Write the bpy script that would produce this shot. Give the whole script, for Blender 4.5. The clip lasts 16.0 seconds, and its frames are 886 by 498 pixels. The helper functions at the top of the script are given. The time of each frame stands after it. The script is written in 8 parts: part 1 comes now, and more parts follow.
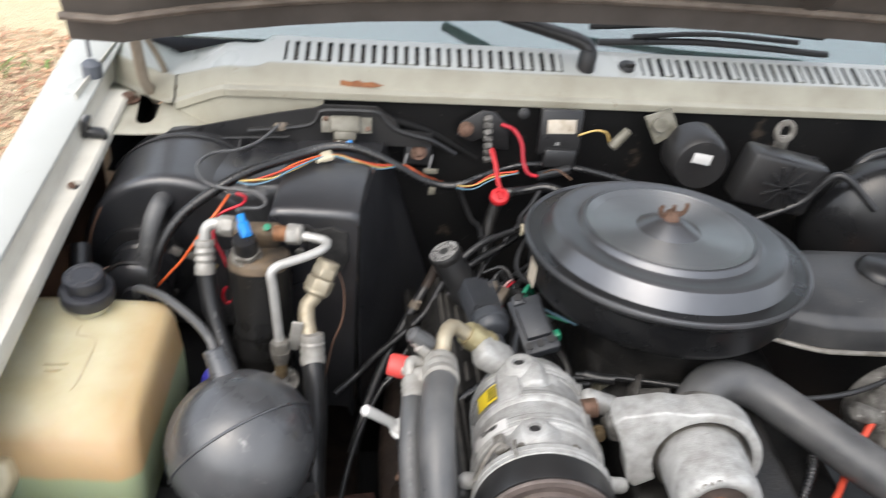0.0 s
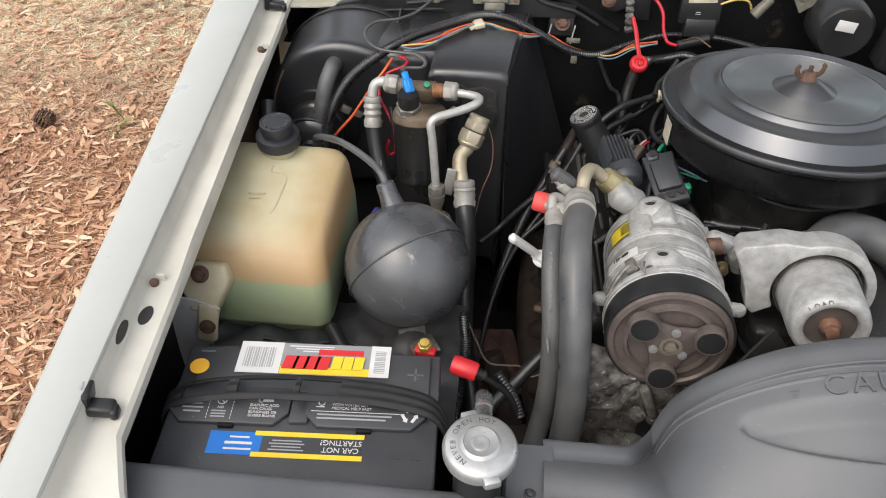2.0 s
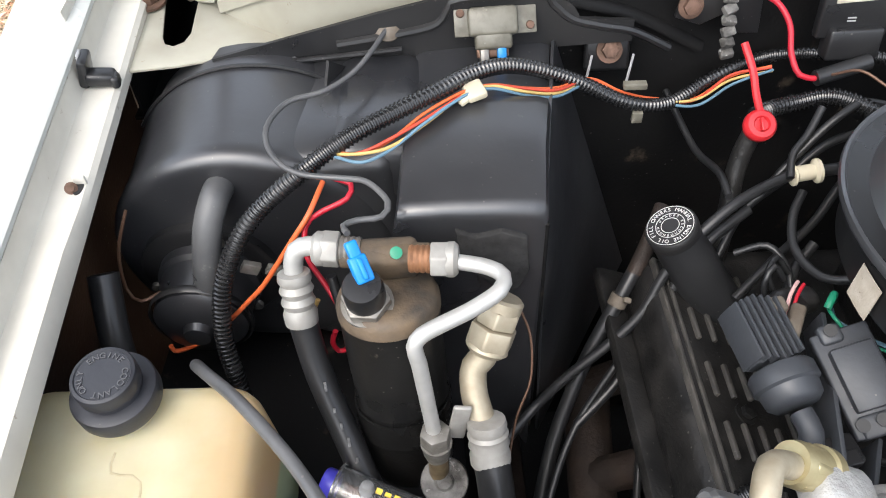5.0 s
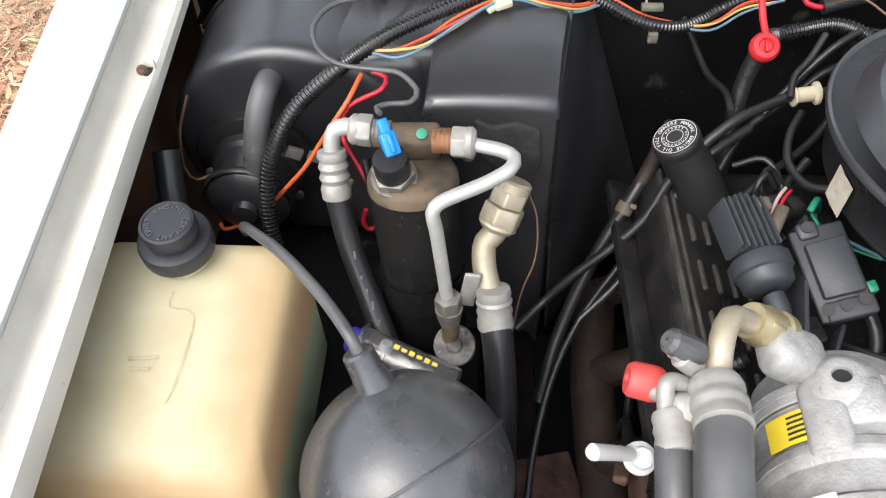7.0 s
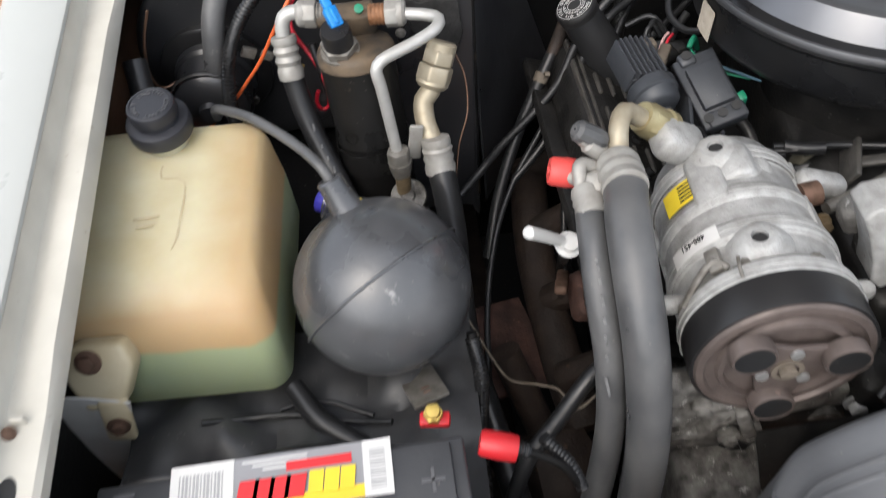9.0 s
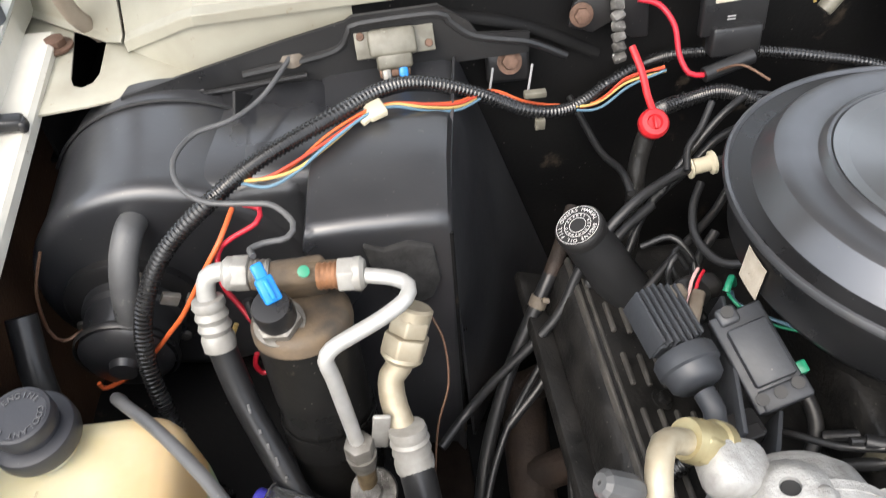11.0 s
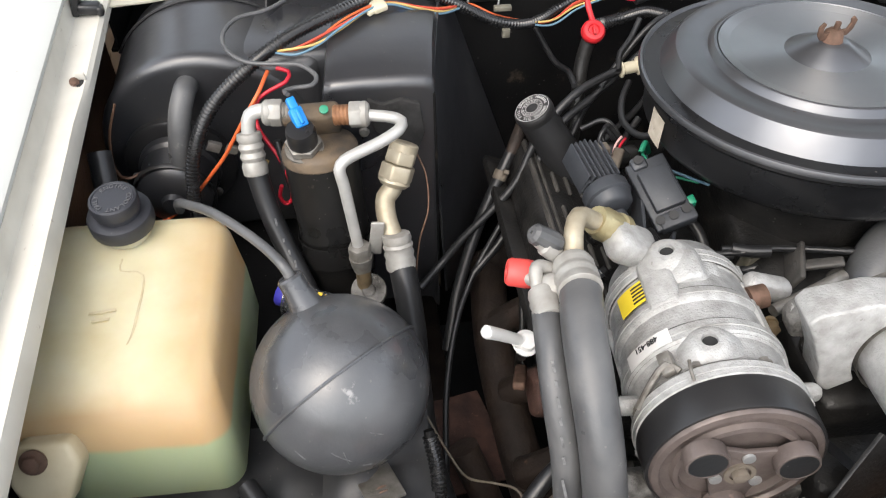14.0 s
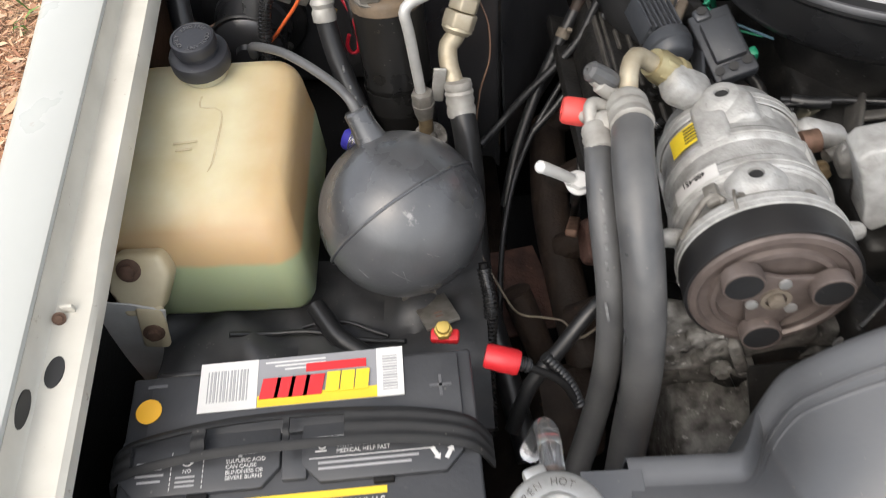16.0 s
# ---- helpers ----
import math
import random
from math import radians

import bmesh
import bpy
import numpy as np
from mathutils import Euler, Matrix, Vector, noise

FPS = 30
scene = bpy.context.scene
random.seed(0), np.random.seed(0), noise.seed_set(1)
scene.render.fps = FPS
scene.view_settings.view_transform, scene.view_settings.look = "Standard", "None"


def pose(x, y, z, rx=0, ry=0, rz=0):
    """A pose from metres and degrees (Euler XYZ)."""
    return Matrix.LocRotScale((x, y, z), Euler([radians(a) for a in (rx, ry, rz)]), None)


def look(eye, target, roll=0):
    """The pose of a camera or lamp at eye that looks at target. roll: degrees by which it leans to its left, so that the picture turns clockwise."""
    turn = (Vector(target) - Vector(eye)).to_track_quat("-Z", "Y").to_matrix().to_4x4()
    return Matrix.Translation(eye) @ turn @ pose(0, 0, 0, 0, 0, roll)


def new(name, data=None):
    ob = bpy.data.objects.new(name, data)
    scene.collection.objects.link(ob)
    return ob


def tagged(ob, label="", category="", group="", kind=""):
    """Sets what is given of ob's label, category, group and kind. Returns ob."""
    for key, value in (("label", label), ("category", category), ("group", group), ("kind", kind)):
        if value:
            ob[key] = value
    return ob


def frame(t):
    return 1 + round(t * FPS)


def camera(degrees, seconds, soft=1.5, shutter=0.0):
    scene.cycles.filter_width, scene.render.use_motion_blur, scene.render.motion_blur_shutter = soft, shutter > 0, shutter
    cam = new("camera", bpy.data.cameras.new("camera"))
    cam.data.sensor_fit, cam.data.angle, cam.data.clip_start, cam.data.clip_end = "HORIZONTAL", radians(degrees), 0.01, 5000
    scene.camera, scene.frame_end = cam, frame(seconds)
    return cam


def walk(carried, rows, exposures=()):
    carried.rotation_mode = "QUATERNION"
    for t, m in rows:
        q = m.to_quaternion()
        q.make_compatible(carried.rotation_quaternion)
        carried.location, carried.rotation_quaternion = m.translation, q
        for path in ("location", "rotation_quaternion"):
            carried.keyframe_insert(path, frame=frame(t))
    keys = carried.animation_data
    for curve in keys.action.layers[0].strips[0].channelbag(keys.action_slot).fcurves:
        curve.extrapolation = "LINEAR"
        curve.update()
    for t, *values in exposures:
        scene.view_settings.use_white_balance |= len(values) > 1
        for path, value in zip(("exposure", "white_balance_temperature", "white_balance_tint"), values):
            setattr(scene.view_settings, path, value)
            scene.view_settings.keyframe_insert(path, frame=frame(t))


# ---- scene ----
cam = camera(59.3, 16.0, soft=1.0, shutter=0.5)
PATH = [
    (0, (0.027, 0.014, 1.628), (0.221, 1.647, 0.489), 6.7),
    (0.5, (0.012, 0.007, 1.605), (-0.002, 1.59, 0.384), 5.8),
    (1, (0.018, -0.051, 1.616), (-0.093, 1.445, 0.293), 3.4),
    (1.5, (0.009, -0.113, 1.632), (-0.101, 1.366, 0.291), 2.1),
    (2, (0.005, -0.131, 1.64), (-0.111, 1.349, 0.3), 1.3),
    (2.5, (-0.006, -0.089, 1.641), (-0.11, 1.367, 0.274), -0.1),
    (3, (-0.018, 0.075, 1.595), (-0.072, 1.473, 0.165), -0.9),
    (3.5, (-0.046, 0.351, 1.534), (-0.087, 1.694, 0.052), -2.5),
    (4, (-0.061, 0.462, 1.493), (-0.084, 1.769, -0.02), -2.5),
    (4.2, (-0.062, 0.473, 1.49), (-0.077, 1.78, -0.024), -2.3),
    (6.3, (-0.051, 0.427, 1.522), (-0.12, 1.716, -0.005), -1.7),
    (6.5, (-0.05, 0.401, 1.51), (-0.131, 1.674, -0.03), -1.5),
    (7, (-0.041, 0.368, 1.518), (-0.159, 1.6, -0.052), -2.7),
    (7.5, (-0.037, 0.339, 1.524), (-0.179, 1.551, -0.061), -4.9),
    (8, (-0.052, 0.253, 1.529), (-0.15, 1.457, -0.066), -6.2),
    (8.5, (-0.066, 0.158, 1.54), (-0.081, 1.359, -0.06), -5.3),
    (9, (-0.045, 0.192, 1.536), (-0.03, 1.389, -0.066), -4.8),
    (9.5, (-0.033, 0.35, 1.512), (-0.02, 1.558, -0.082), -5.1),
    (10, (-0.024, 0.448, 1.505), (0.027, 1.696, -0.058), -4.1),
    (10.2, (-0.026, 0.437, 1.498), (0.027, 1.702, -0.05), -3.7),
    (12.3, (0.007, 0.478, 1.534), (0.111, 1.883, 0.115), -4.7),
    (12.5, (-0.003, 0.468, 1.531), (0.089, 1.87, 0.108), -3.9),
    (13, (-0.023, 0.405, 1.531), (0.052, 1.789, 0.089), -2.6),
    (13.5, (-0.059, 0.292, 1.547), (0.046, 1.658, 0.09), -2.2),
    (14, (-0.042, 0.199, 1.554), (0.089, 1.543, 0.078), -0.3),
    (14.5, (-0.044, 0.195, 1.546), (0.031, 1.517, 0.047), 0.0),
    (15, (-0.042, 0.199, 1.547), (-0.056, 1.484, 0.015), -1.8),
    (15.5, (-0.041, 0.178, 1.53), (-0.117, 1.363, -0.079), -4.1),
    (16, (-0.04, 0.125, 1.545), (-0.091, 1.289, -0.081), -5.0),
]
EXPOSURES = [(t, e, k, 8) for t, e, k in ((0.0, 1.12, 6000), (1.0, 0.79, 6150), (2.5, 0.75, 6100), (3.0, 0.85, 6050), (3.5, 0.89, 5900), (4.0, 1.19, 5850), (6.5, 1.44, 5900), (7.5, 1.17, 5950), (8.5, 1.01, 5950), (9.0, 0.95, 5950), (9.5, 1.03, 5650), (10.0, 1.34, 5900), (12.5, 1.65, 6150), (13.5, 1.42, 6050), (14.5, 1.2, 6050), (16.0, 1.0, 6150))]
walk(cam, [(t, look(eye, target, roll)) for t, eye, target, roll in PATH], EXPOSURES)

# ---- daylight: bright overcast sky, a wide soft sun ----
world = bpy.data.worlds.new("sky")
scene.world = world
world.use_nodes = True
wn = world.node_tree
sky = wn.nodes.new("ShaderNodeTexSky")
sky.sky_type, sky.sun_disc = "NISHITA", False
sky.sun_elevation, sky.sun_rotation = radians(55), radians(215)
sky.air_density, sky.dust_density, sky.ozone_density = 1.0, 7.0, 0.4
wn.nodes["Background"].inputs["Strength"].default_value = 0.15
cloud = wn.nodes.new("ShaderNodeMix")
cloud.data_type = "RGBA"
cloud.inputs["Factor"].default_value = 0.5
cloud.inputs["B"].default_value = (6.8, 6.5, 6.15, 1)
wn.links.new(sky.outputs["Color"], cloud.inputs["A"])
wn.links.new(cloud.outputs["Result"], wn.nodes["Background"].inputs["Color"])
sun = new("sun", bpy.data.lights.new("sun", "SUN"))
sun.data.energy, sun.data.angle, sun.data.color = 0.5, radians(60), (1.0, 0.96, 0.9)
sun.matrix_world = look((-1.5, -2.2, 4.0), (0.1, 0.7, 1.0))


# ---- materials ----
def material(name, color, rough=0.5, metal=0.0, dark=None, mix=0.35, scale=18.0, bump=0.15, grain=220.0, spec=0.5, rough_var=0.12, spots=None, spot_amount=0.0, spot_scale=60.0, coat=0.0, specks=0.0):
    """A worn surface: two scales of colour change, stains with their own outline, uneven gloss and fine relief."""
    m = bpy.data.materials.new(name)
    m.use_nodes = True
    t = m.node_tree
    n, l = t.nodes, t.links
    b = n["Principled BSDF"]
    co = n.new("ShaderNodeNewGeometry")
    big = n.new("ShaderNodeTexNoise")
    big.inputs["Scale"].default_value, big.inputs["Detail"].default_value = scale, 6
    fine = n.new("ShaderNodeTexNoise")
    fine.inputs["Scale"].default_value, fine.inputs["Detail"].default_value = grain, 4
    for q in (big, fine):
        l.new(co.outputs["Position"], q.inputs["Vector"])
    c1 = n.new("ShaderNodeMix")
    c1.data_type = "RGBA"
    c1.inputs["A"].default_value = (*color, 1)
    c1.inputs["B"].default_value = (*(dark or [c * 0.6 for c in color]), 1)
    ramp = n.new("ShaderNodeMapRange")
    ramp.inputs["From Min"].default_value, ramp.inputs["From Max"].default_value = 0.35, 0.7
    ramp.inputs["To Max"].default_value = mix
    l.new(big.outputs["Fac"], ramp.inputs["Value"])
    l.new(ramp.outputs["Result"], c1.inputs["Factor"])
    out = c1.outputs["Result"]
    if spots:
        sp = n.new("ShaderNodeTexNoise")
        sp.inputs["Scale"].default_value, sp.inputs["Detail"].default_value, sp.inputs["Roughness"].default_value = spot_scale, 8, 0.65
        l.new(co.outputs["Position"], sp.inputs["Vector"])
        edge = n.new("ShaderNodeMapRange")
        edge.inputs["From Min"].default_value, edge.inputs["From Max"].default_value = 0.72 - spot_amount * 0.35, 0.78 - spot_amount * 0.3
        l.new(sp.outputs["Fac"], edge.inputs["Value"])
        c2 = n.new("ShaderNodeMix")
        c2.data_type = "RGBA"
        c2.inputs["B"].default_value = (*spots, 1)
        l.new(edge.outputs["Result"], c2.inputs["Factor"])
        l.new(out, c2.inputs["A"])
        out = c2.outputs["Result"]
    if specks:
        vo = n.new("ShaderNodeTexVoronoi")
        vo.inputs["Scale"].default_value = 150
        l.new(co.outputs["Position"], vo.inputs["Vector"])
        pick = n.new("ShaderNodeSeparateColor")
        l.new(vo.outputs["Color"], pick.inputs[0])
        size = n.new("ShaderNodeMapRange")
        size.inputs["From Min"].default_value, size.inputs["To Min"].default_value, size.inputs["To Max"].default_value = 1 - specks, 0.0, 0.16
        l.new(pick.outputs[0], size.inputs["Value"])
        dot = n.new("ShaderNodeMath")
        dot.operation = "LESS_THAN"
        l.new(vo.outputs["Distance"], dot.inputs[0])
        l.new(size.outputs["Result"], dot.inputs[1])
        weight = n.new("ShaderNodeMath")
        weight.operation = "MULTIPLY"
        weight.inputs[1].default_value = 0.3
        l.new(dot.outputs[0], weight.inputs[0])
        c3 = n.new("ShaderNodeMix")
        c3.data_type = "RGBA"
        c3.inputs["B"].default_value = (0.22, 0.205, 0.18, 1)
        l.new(weight.outputs[0], c3.inputs["Factor"])
        l.new(out, c3.inputs["A"])
        out = c3.outputs["Result"]
    l.new(out, b.inputs["Base Color"])
    rr = n.new("ShaderNodeMapRange")
    rr.inputs["From Min"].default_value, rr.inputs["From Max"].default_value = 0.3, 0.7
    rr.inputs["To Min"].default_value, rr.inputs["To Max"].default_value = max(0.02, rough - rough_var), min(1, rough + rough_var)
    l.new(big.outputs["Fac"], rr.inputs["Value"])
    l.new(rr.outputs["Result"], b.inputs["Roughness"])
    b.inputs["Metallic"].default_value, b.inputs["Specular IOR Level"].default_value, b.inputs["Coat Weight"].default_value = metal, spec, coat
    b.inputs["Coat Roughness"].default_value = max(0.12, rough * 0.8)
    if bump:
        bp = n.new("ShaderNodeBump")
        bp.inputs["Strength"].default_value, bp.inputs["Distance"].default_value = bump, 0.002
        l.new(fine.outputs["Fac"], bp.inputs["Height"])
        l.new(bp.outputs["Normal"], b.inputs["Normal"])
    return m


WHITE = material("white_car_paint", (0.435, 0.443, 0.416), 0.34, mix=0.3, dark=(0.375, 0.38, 0.348), scale=9, bump=0.02, spots=(0.34, 0.31, 0.26), spot_amount=0.10, spot_scale=45, coat=0.3)
CREAM = material("weathered_cream_paint", (0.385, 0.370, 0.300), 0.42, mix=0.7, dark=(0.27, 0.248, 0.19), scale=14, bump=0.04, spots=(0.22, 0.175, 0.115), spot_amount=0.18, spot_scale=48)
FLANGE = material("dusty_grey_white_paint", (0.60, 0.58, 0.515), 0.5, mix=0.55, dark=(0.43, 0.41, 0.355), scale=16, bump=0.06, spots=(0.24, 0.185, 0.125), spot_amount=0.18, spot_scale=60)
RUST = material("rust", (0.30, 0.12, 0.045), 0.85, dark=(0.12, 0.05, 0.025), mix=0.8, scale=60, bump=0.5)
RUSTBOLT = material("rusty_steel", (0.17, 0.10, 0.07), 0.7, 0.4, dark=(0.07, 0.045, 0.03), mix=0.8, scale=80, bump=0.4)
BLACKPL = material("black_plastic", (0.014, 0.014, 0.015), 0.36, dark=(0.030, 0.029, 0.028), mix=0.7, scale=12, bump=0.05, spots=(0.06, 0.055, 0.05), spot_amount=0.12, spot_scale=55, specks=0.3)
BLACKSHINE = material("glossy_black_plastic", (0.021, 0.0214, 0.0240), 0.35, dark=(0.040, 0.040, 0.042), mix=0.6, scale=9, bump=0.35, grain=26, rough_var=0.09, spec=1.0, spots=(0.07, 0.067, 0.062), spot_amount=0.16, spot_scale=110, specks=0.28)
BLACKMAT = material("dusty_black_panel", (0.0055, 0.0055, 0.0058), 0.6, dark=(0.012, 0.0114, 0.0108), mix=0.7, scale=9, bump=0.2, spec=0.2, spots=(0.050, 0.040, 0.030), spot_amount=0.30, spot_scale=14, specks=0.25)
RUBBER = material("black_rubber", (0.015, 0.0153, 0.0162), 0.36, dark=(0.030, 0.030, 0.0305), mix=0.5, scale=25, bump=0.08, rough_var=0.08, spec=0.5, specks=0.12)
HOSE = material("grey_black_hose", (0.066, 0.067, 0.069), 0.42, dark=(0.110, 0.109, 0.108), mix=0.85, scale=30, bump=0.12, rough_var=0.16, spec=0.6, spots=(0.17, 0.165, 0.16), spot_amount=0.12, spot_scale=60, specks=0.2)
BALL = material("satin_charcoal_plastic", (0.043, 0.0445, 0.048), 0.33, dark=(0.100, 0.102, 0.106), mix=0.95, scale=12, bump=0.12, rough_var=0.18, spec=0.6, spots=(0.24, 0.235, 0.23), spot_amount=0.22, spot_scale=38, coat=0.5, specks=0.4)
CASEGREY = material("charcoal_battery_case", (0.038, 0.0395, 0.0435), 0.45, dark=(0.064, 0.065, 0.068), mix=0.7, scale=16, bump=0.12, rough_var=0.15, spots=(0.12, 0.118, 0.112), spot_amount=0.12, spot_scale=50, specks=0.2)
ALU = material("cast_aluminium", (0.44, 0.44, 0.43), 0.55, 0.25, dark=(0.27, 0.265, 0.25), mix=0.9, scale=70, bump=0.5, grain=420, spots=(0.19, 0.18, 0.165), spot_amount=0.2, spot_scale=95)
GRIMY = material("grimy_cast_iron", (0.175, 0.168, 0.155), 0.75, 0.1, dark=(0.036, 0.033, 0.029), mix=1.0, scale=60, bump=0.9, grain=260, spots=(0.40, 0.39, 0.37), spot_amount=0.32, spot_scale=110)
PIPE = material("dull_aluminium_pipe", (0.50, 0.495, 0.475), 0.45, 0.4, dark=(0.33, 0.32, 0.295), mix=0.6, scale=50, bump=0.08)
BRASS = material("yellowed_steel_pipe", (0.43, 0.385, 0.29), 0.45, 0.4, dark=(0.27, 0.22, 0.145), mix=0.7, scale=50, bump=0.1)
FITTING = material("grey_metal_fitting", (0.25, 0.238, 0.215), 0.46, 0.45, dark=(0.115, 0.102, 0.085), mix=0.85, scale=75, bump=0.25, spots=(0.36, 0.35, 0.33), spot_amount=0.15, spot_scale=130)
DUSTY = material("dusty_brown_grey_metal", (0.17, 0.145, 0.115), 0.75, 0.1, dark=(0.09, 0.07, 0.05), mix=0.8, scale=60, bump=0.3)
SHROUD = material("dusty_grey_black_plastic", (0.080, 0.083, 0.089), 0.45, dark=(0.125, 0.128, 0.134), mix=0.85, scale=9, bump=0.08, rough_var=0.16, spec=0.6, spots=(0.20, 0.198, 0.195), spot_amount=0.13, spot_scale=45, specks=0.3)
CHROME = material("tinned_steel", (0.52, 0.52, 0.51), 0.38, 0.7, dark=(0.34, 0.34, 0.33), mix=0.6, scale=70, bump=0.15, spots=(0.22, 0.21, 0.2), spot_amount=0.15, spot_scale=140)
STEEL = material("rusty_brown_pulley", (0.150, 0.122, 0.110), 0.48, 0.35, dark=(0.082, 0.065, 0.058), mix=0.8, scale=45, bump=0.2, spots=(0.22, 0.16, 0.135), spot_amount=0.16, spot_scale=80)
BROWN = material("rusty_oily_steel", (0.034, 0.022, 0.016), 0.7, 0.1, dark=(0.010, 0.008, 0.007), mix=0.8, scale=30, bump=0.5, spots=(0.12, 0.065, 0.042), spot_amount=0.2, spot_scale=35)
RUSTPINK = material("dull_pink_rust", (0.20, 0.098, 0.062), 0.75, dark=(0.09, 0.045, 0.028), mix=0.85, scale=90, bump=0.35)
RUSTRED = material("dark_red_rust", (0.080, 0.038, 0.028), 0.8, dark=(0.022, 0.013, 0.010), mix=0.95, scale=40, bump=0.6, spots=(0.18, 0.10, 0.075), spot_amount=0.25, spot_scale=60)
ENGINE = material("oily_black_iron", (0.010, 0.0099, 0.0097), 0.42, 0.1, dark=(0.028, 0.026, 0.024), mix=0.8, scale=40, bump=0.4, spec=0.4, spots=(0.09, 0.083, 0.072), spot_amount=0.16, spot_scale=110, specks=0.4)
AIRBLACK = material("black_enamel", (0.009, 0.0092, 0.010), 0.32, dark=(0.020, 0.020, 0.020), mix=0.5, scale=14, bump=0.02, spec=0.4, spots=(0.06, 0.048, 0.038), spot_amount=0.08, spot_scale=90, coat=0.1, specks=0.15)
# Black lid paint; its pale metallic base puts sky sheen into the colour.
AIRLID = material("worn_black_enamel_sky_sheen", (0.155, 0.159, 0.169), 0.34, metal=0.75, dark=(0.102, 0.105, 0.111), mix=0.6, scale=10, bump=0.012, rough_var=0.06, spec=0.9, spots=(0.12, 0.095, 0.075), spot_amount=0.10, spot_scale=90, specks=0.15)
CAPBLUE = material("dark_slate_plastic", (0.020, 0.021, 0.026), 0.42, dark=(0.034, 0.035, 0.041), mix=0.6, scale=50, bump=0.1, specks=0.2)
SENSOR = material("slate_grey_plastic", (0.046, 0.050, 0.057), 0.45, dark=(0.034, 0.036, 0.041), mix=0.7, scale=40, bump=0.1, specks=0.2)
RED = material("red_plastic", (0.52, 0.020, 0.026), 0.38, dark=(0.38, 0.012, 0.016), scale=60, bump=0.05)
REDCAP = material("faded_red_plastic", (0.66, 0.075, 0.065), 0.5, dark=(0.5, 0.04, 0.035), scale=60, bump=0.06)
REDWIRE = material("red_wire", (0.47, 0.015, 0.032), 0.38, bump=0)
ORANGE = material("orange_wire", (0.66, 0.13, 0.035), 0.45, bump=0)
REDORANGE = material("red_orange_wire", (0.58, 0.07, 0.035), 0.45, bump=0)
YELLOWW = material("yellow_wire", (0.60, 0.42, 0.14), 0.45, bump=0)
BLUEW = material("light_blue_wire", (0.13, 0.23, 0.31), 0.45, bump=0)
GREENW = material("green_wire", (0.02, 0.22, 0.12), 0.45, bump=0)
PINKW = material("pink_white_wire", (0.65, 0.42, 0.40), 0.45, bump=0)
COPPER = material("copper_tube", (0.15, 0.085, 0.055), 0.45, 0.5, dark=(0.07, 0.045, 0.032), bump=0.05)
BLUE = material("bright_blue_plastic", (0.015, 0.22, 0.62), 0.4, dark=(0.01, 0.15, 0.5), scale=80, bump=0.03)
YELLOW = material("yellow_label", (0.80, 0.62, 0.03), 0.45, dark=(0.7, 0.5, 0.03), scale=60, bump=0.02)
ORANGEDOT = material("orange_yellow_sticker", (0.78, 0.42, 0.03), 0.4, bump=0.02)
PAPER = material("white_label", (0.62, 0.615, 0.60), 0.5, dark=(0.50, 0.49, 0.47), scale=40, bump=0.03)
LABELGREY = material("silver_grey_label", (0.27, 0.27, 0.28), 0.4, bump=0.03)
LABELRED = material("label_red", (0.62, 0.025, 0.03), 0.4, bump=0.02)
LABELYEL = material("label_yellow", (0.82, 0.58, 0.03), 0.4, bump=0.02)
LABELBLUE = material("label_blue", (0.015, 0.16, 0.56), 0.4, bump=0.02)
PRINT = material("black_print", (0.02, 0.02, 0.02), 0.5, bump=0)
GREYPRINT = material("light_grey_print", (0.35, 0.35, 0.35), 0.5, bump=0)
DULLPRINT = material("embossed_grey", (0.10, 0.10, 0.105), 0.5, bump=0)
TAPE = material("cream_tape", (0.55, 0.50, 0.37), 0.7, dark=(0.4, 0.35, 0.24), bump=0.1)
LABELAGED = material("aged_paper_label", (0.54, 0.49, 0.41), 0.7, dark=(0.36, 0.30, 0.22), mix=0.8, scale=70, bump=0.4, spots=(0.22, 0.18, 0.13), spot_amount=0.25, spot_scale=120)
FOAM = material("grey_foam", (0.038, 0.037, 0.036), 0.95, dark=(0.014, 0.0135, 0.013), mix=0.8, scale=60, bump=0.9, grain=160, spec=0.2)
RELAY = material("milky_grey_plastic", (0.175, 0.165, 0.13), 0.42, dark=(0.08, 0.073, 0.052), mix=0.95, scale=55, bump=0.25, spots=(0.30, 0.285, 0.235), spot_amount=0.24, spot_scale=90)
WHITEPL = material("white_plastic", (0.64, 0.64, 0.625), 0.4, dark=(0.50, 0.49, 0.47), scale=60, bump=0.06)
VIALBLUE = material("blue_violet_plastic", (0.05, 0.045, 0.38), 0.3, bump=0.03)
FAINT = material("worn_hose_print", (0.17, 0.17, 0.17), 0.6, dark=(0.06, 0.06, 0.06), mix=0.9, scale=220, bump=0)
RAIL = material("worn_black_cover_paint", (0.045, 0.043, 0.040), 0.5, 0.1, dark=(0.10, 0.092, 0.082), mix=0.8, scale=60, bump=0.3, specks=0.4)
FERRULE = material("crimped_aluminium", (0.375, 0.365, 0.34), 0.55, 0.35, dark=(0.235, 0.22, 0.195), mix=0.7, scale=60, bump=0.12)
BRONZE = material("yellow_zinc_steel", (0.24, 0.18, 0.10), 0.5, 0.5, dark=(0.11, 0.08, 0.05), mix=0.7, scale=80, bump=0.2)
GOLD = material("brass_terminal", (0.62, 0.46, 0.12), 0.4, 0.5, dark=(0.40, 0.27, 0.07), mix=0.6, scale=80, bump=0.1)
CANTOP = material("dusty_dark_canister_top", (0.045, 0.038, 0.031), 0.6, dark=(0.155, 0.110, 0.066), mix=0.95, scale=38, bump=0.3)
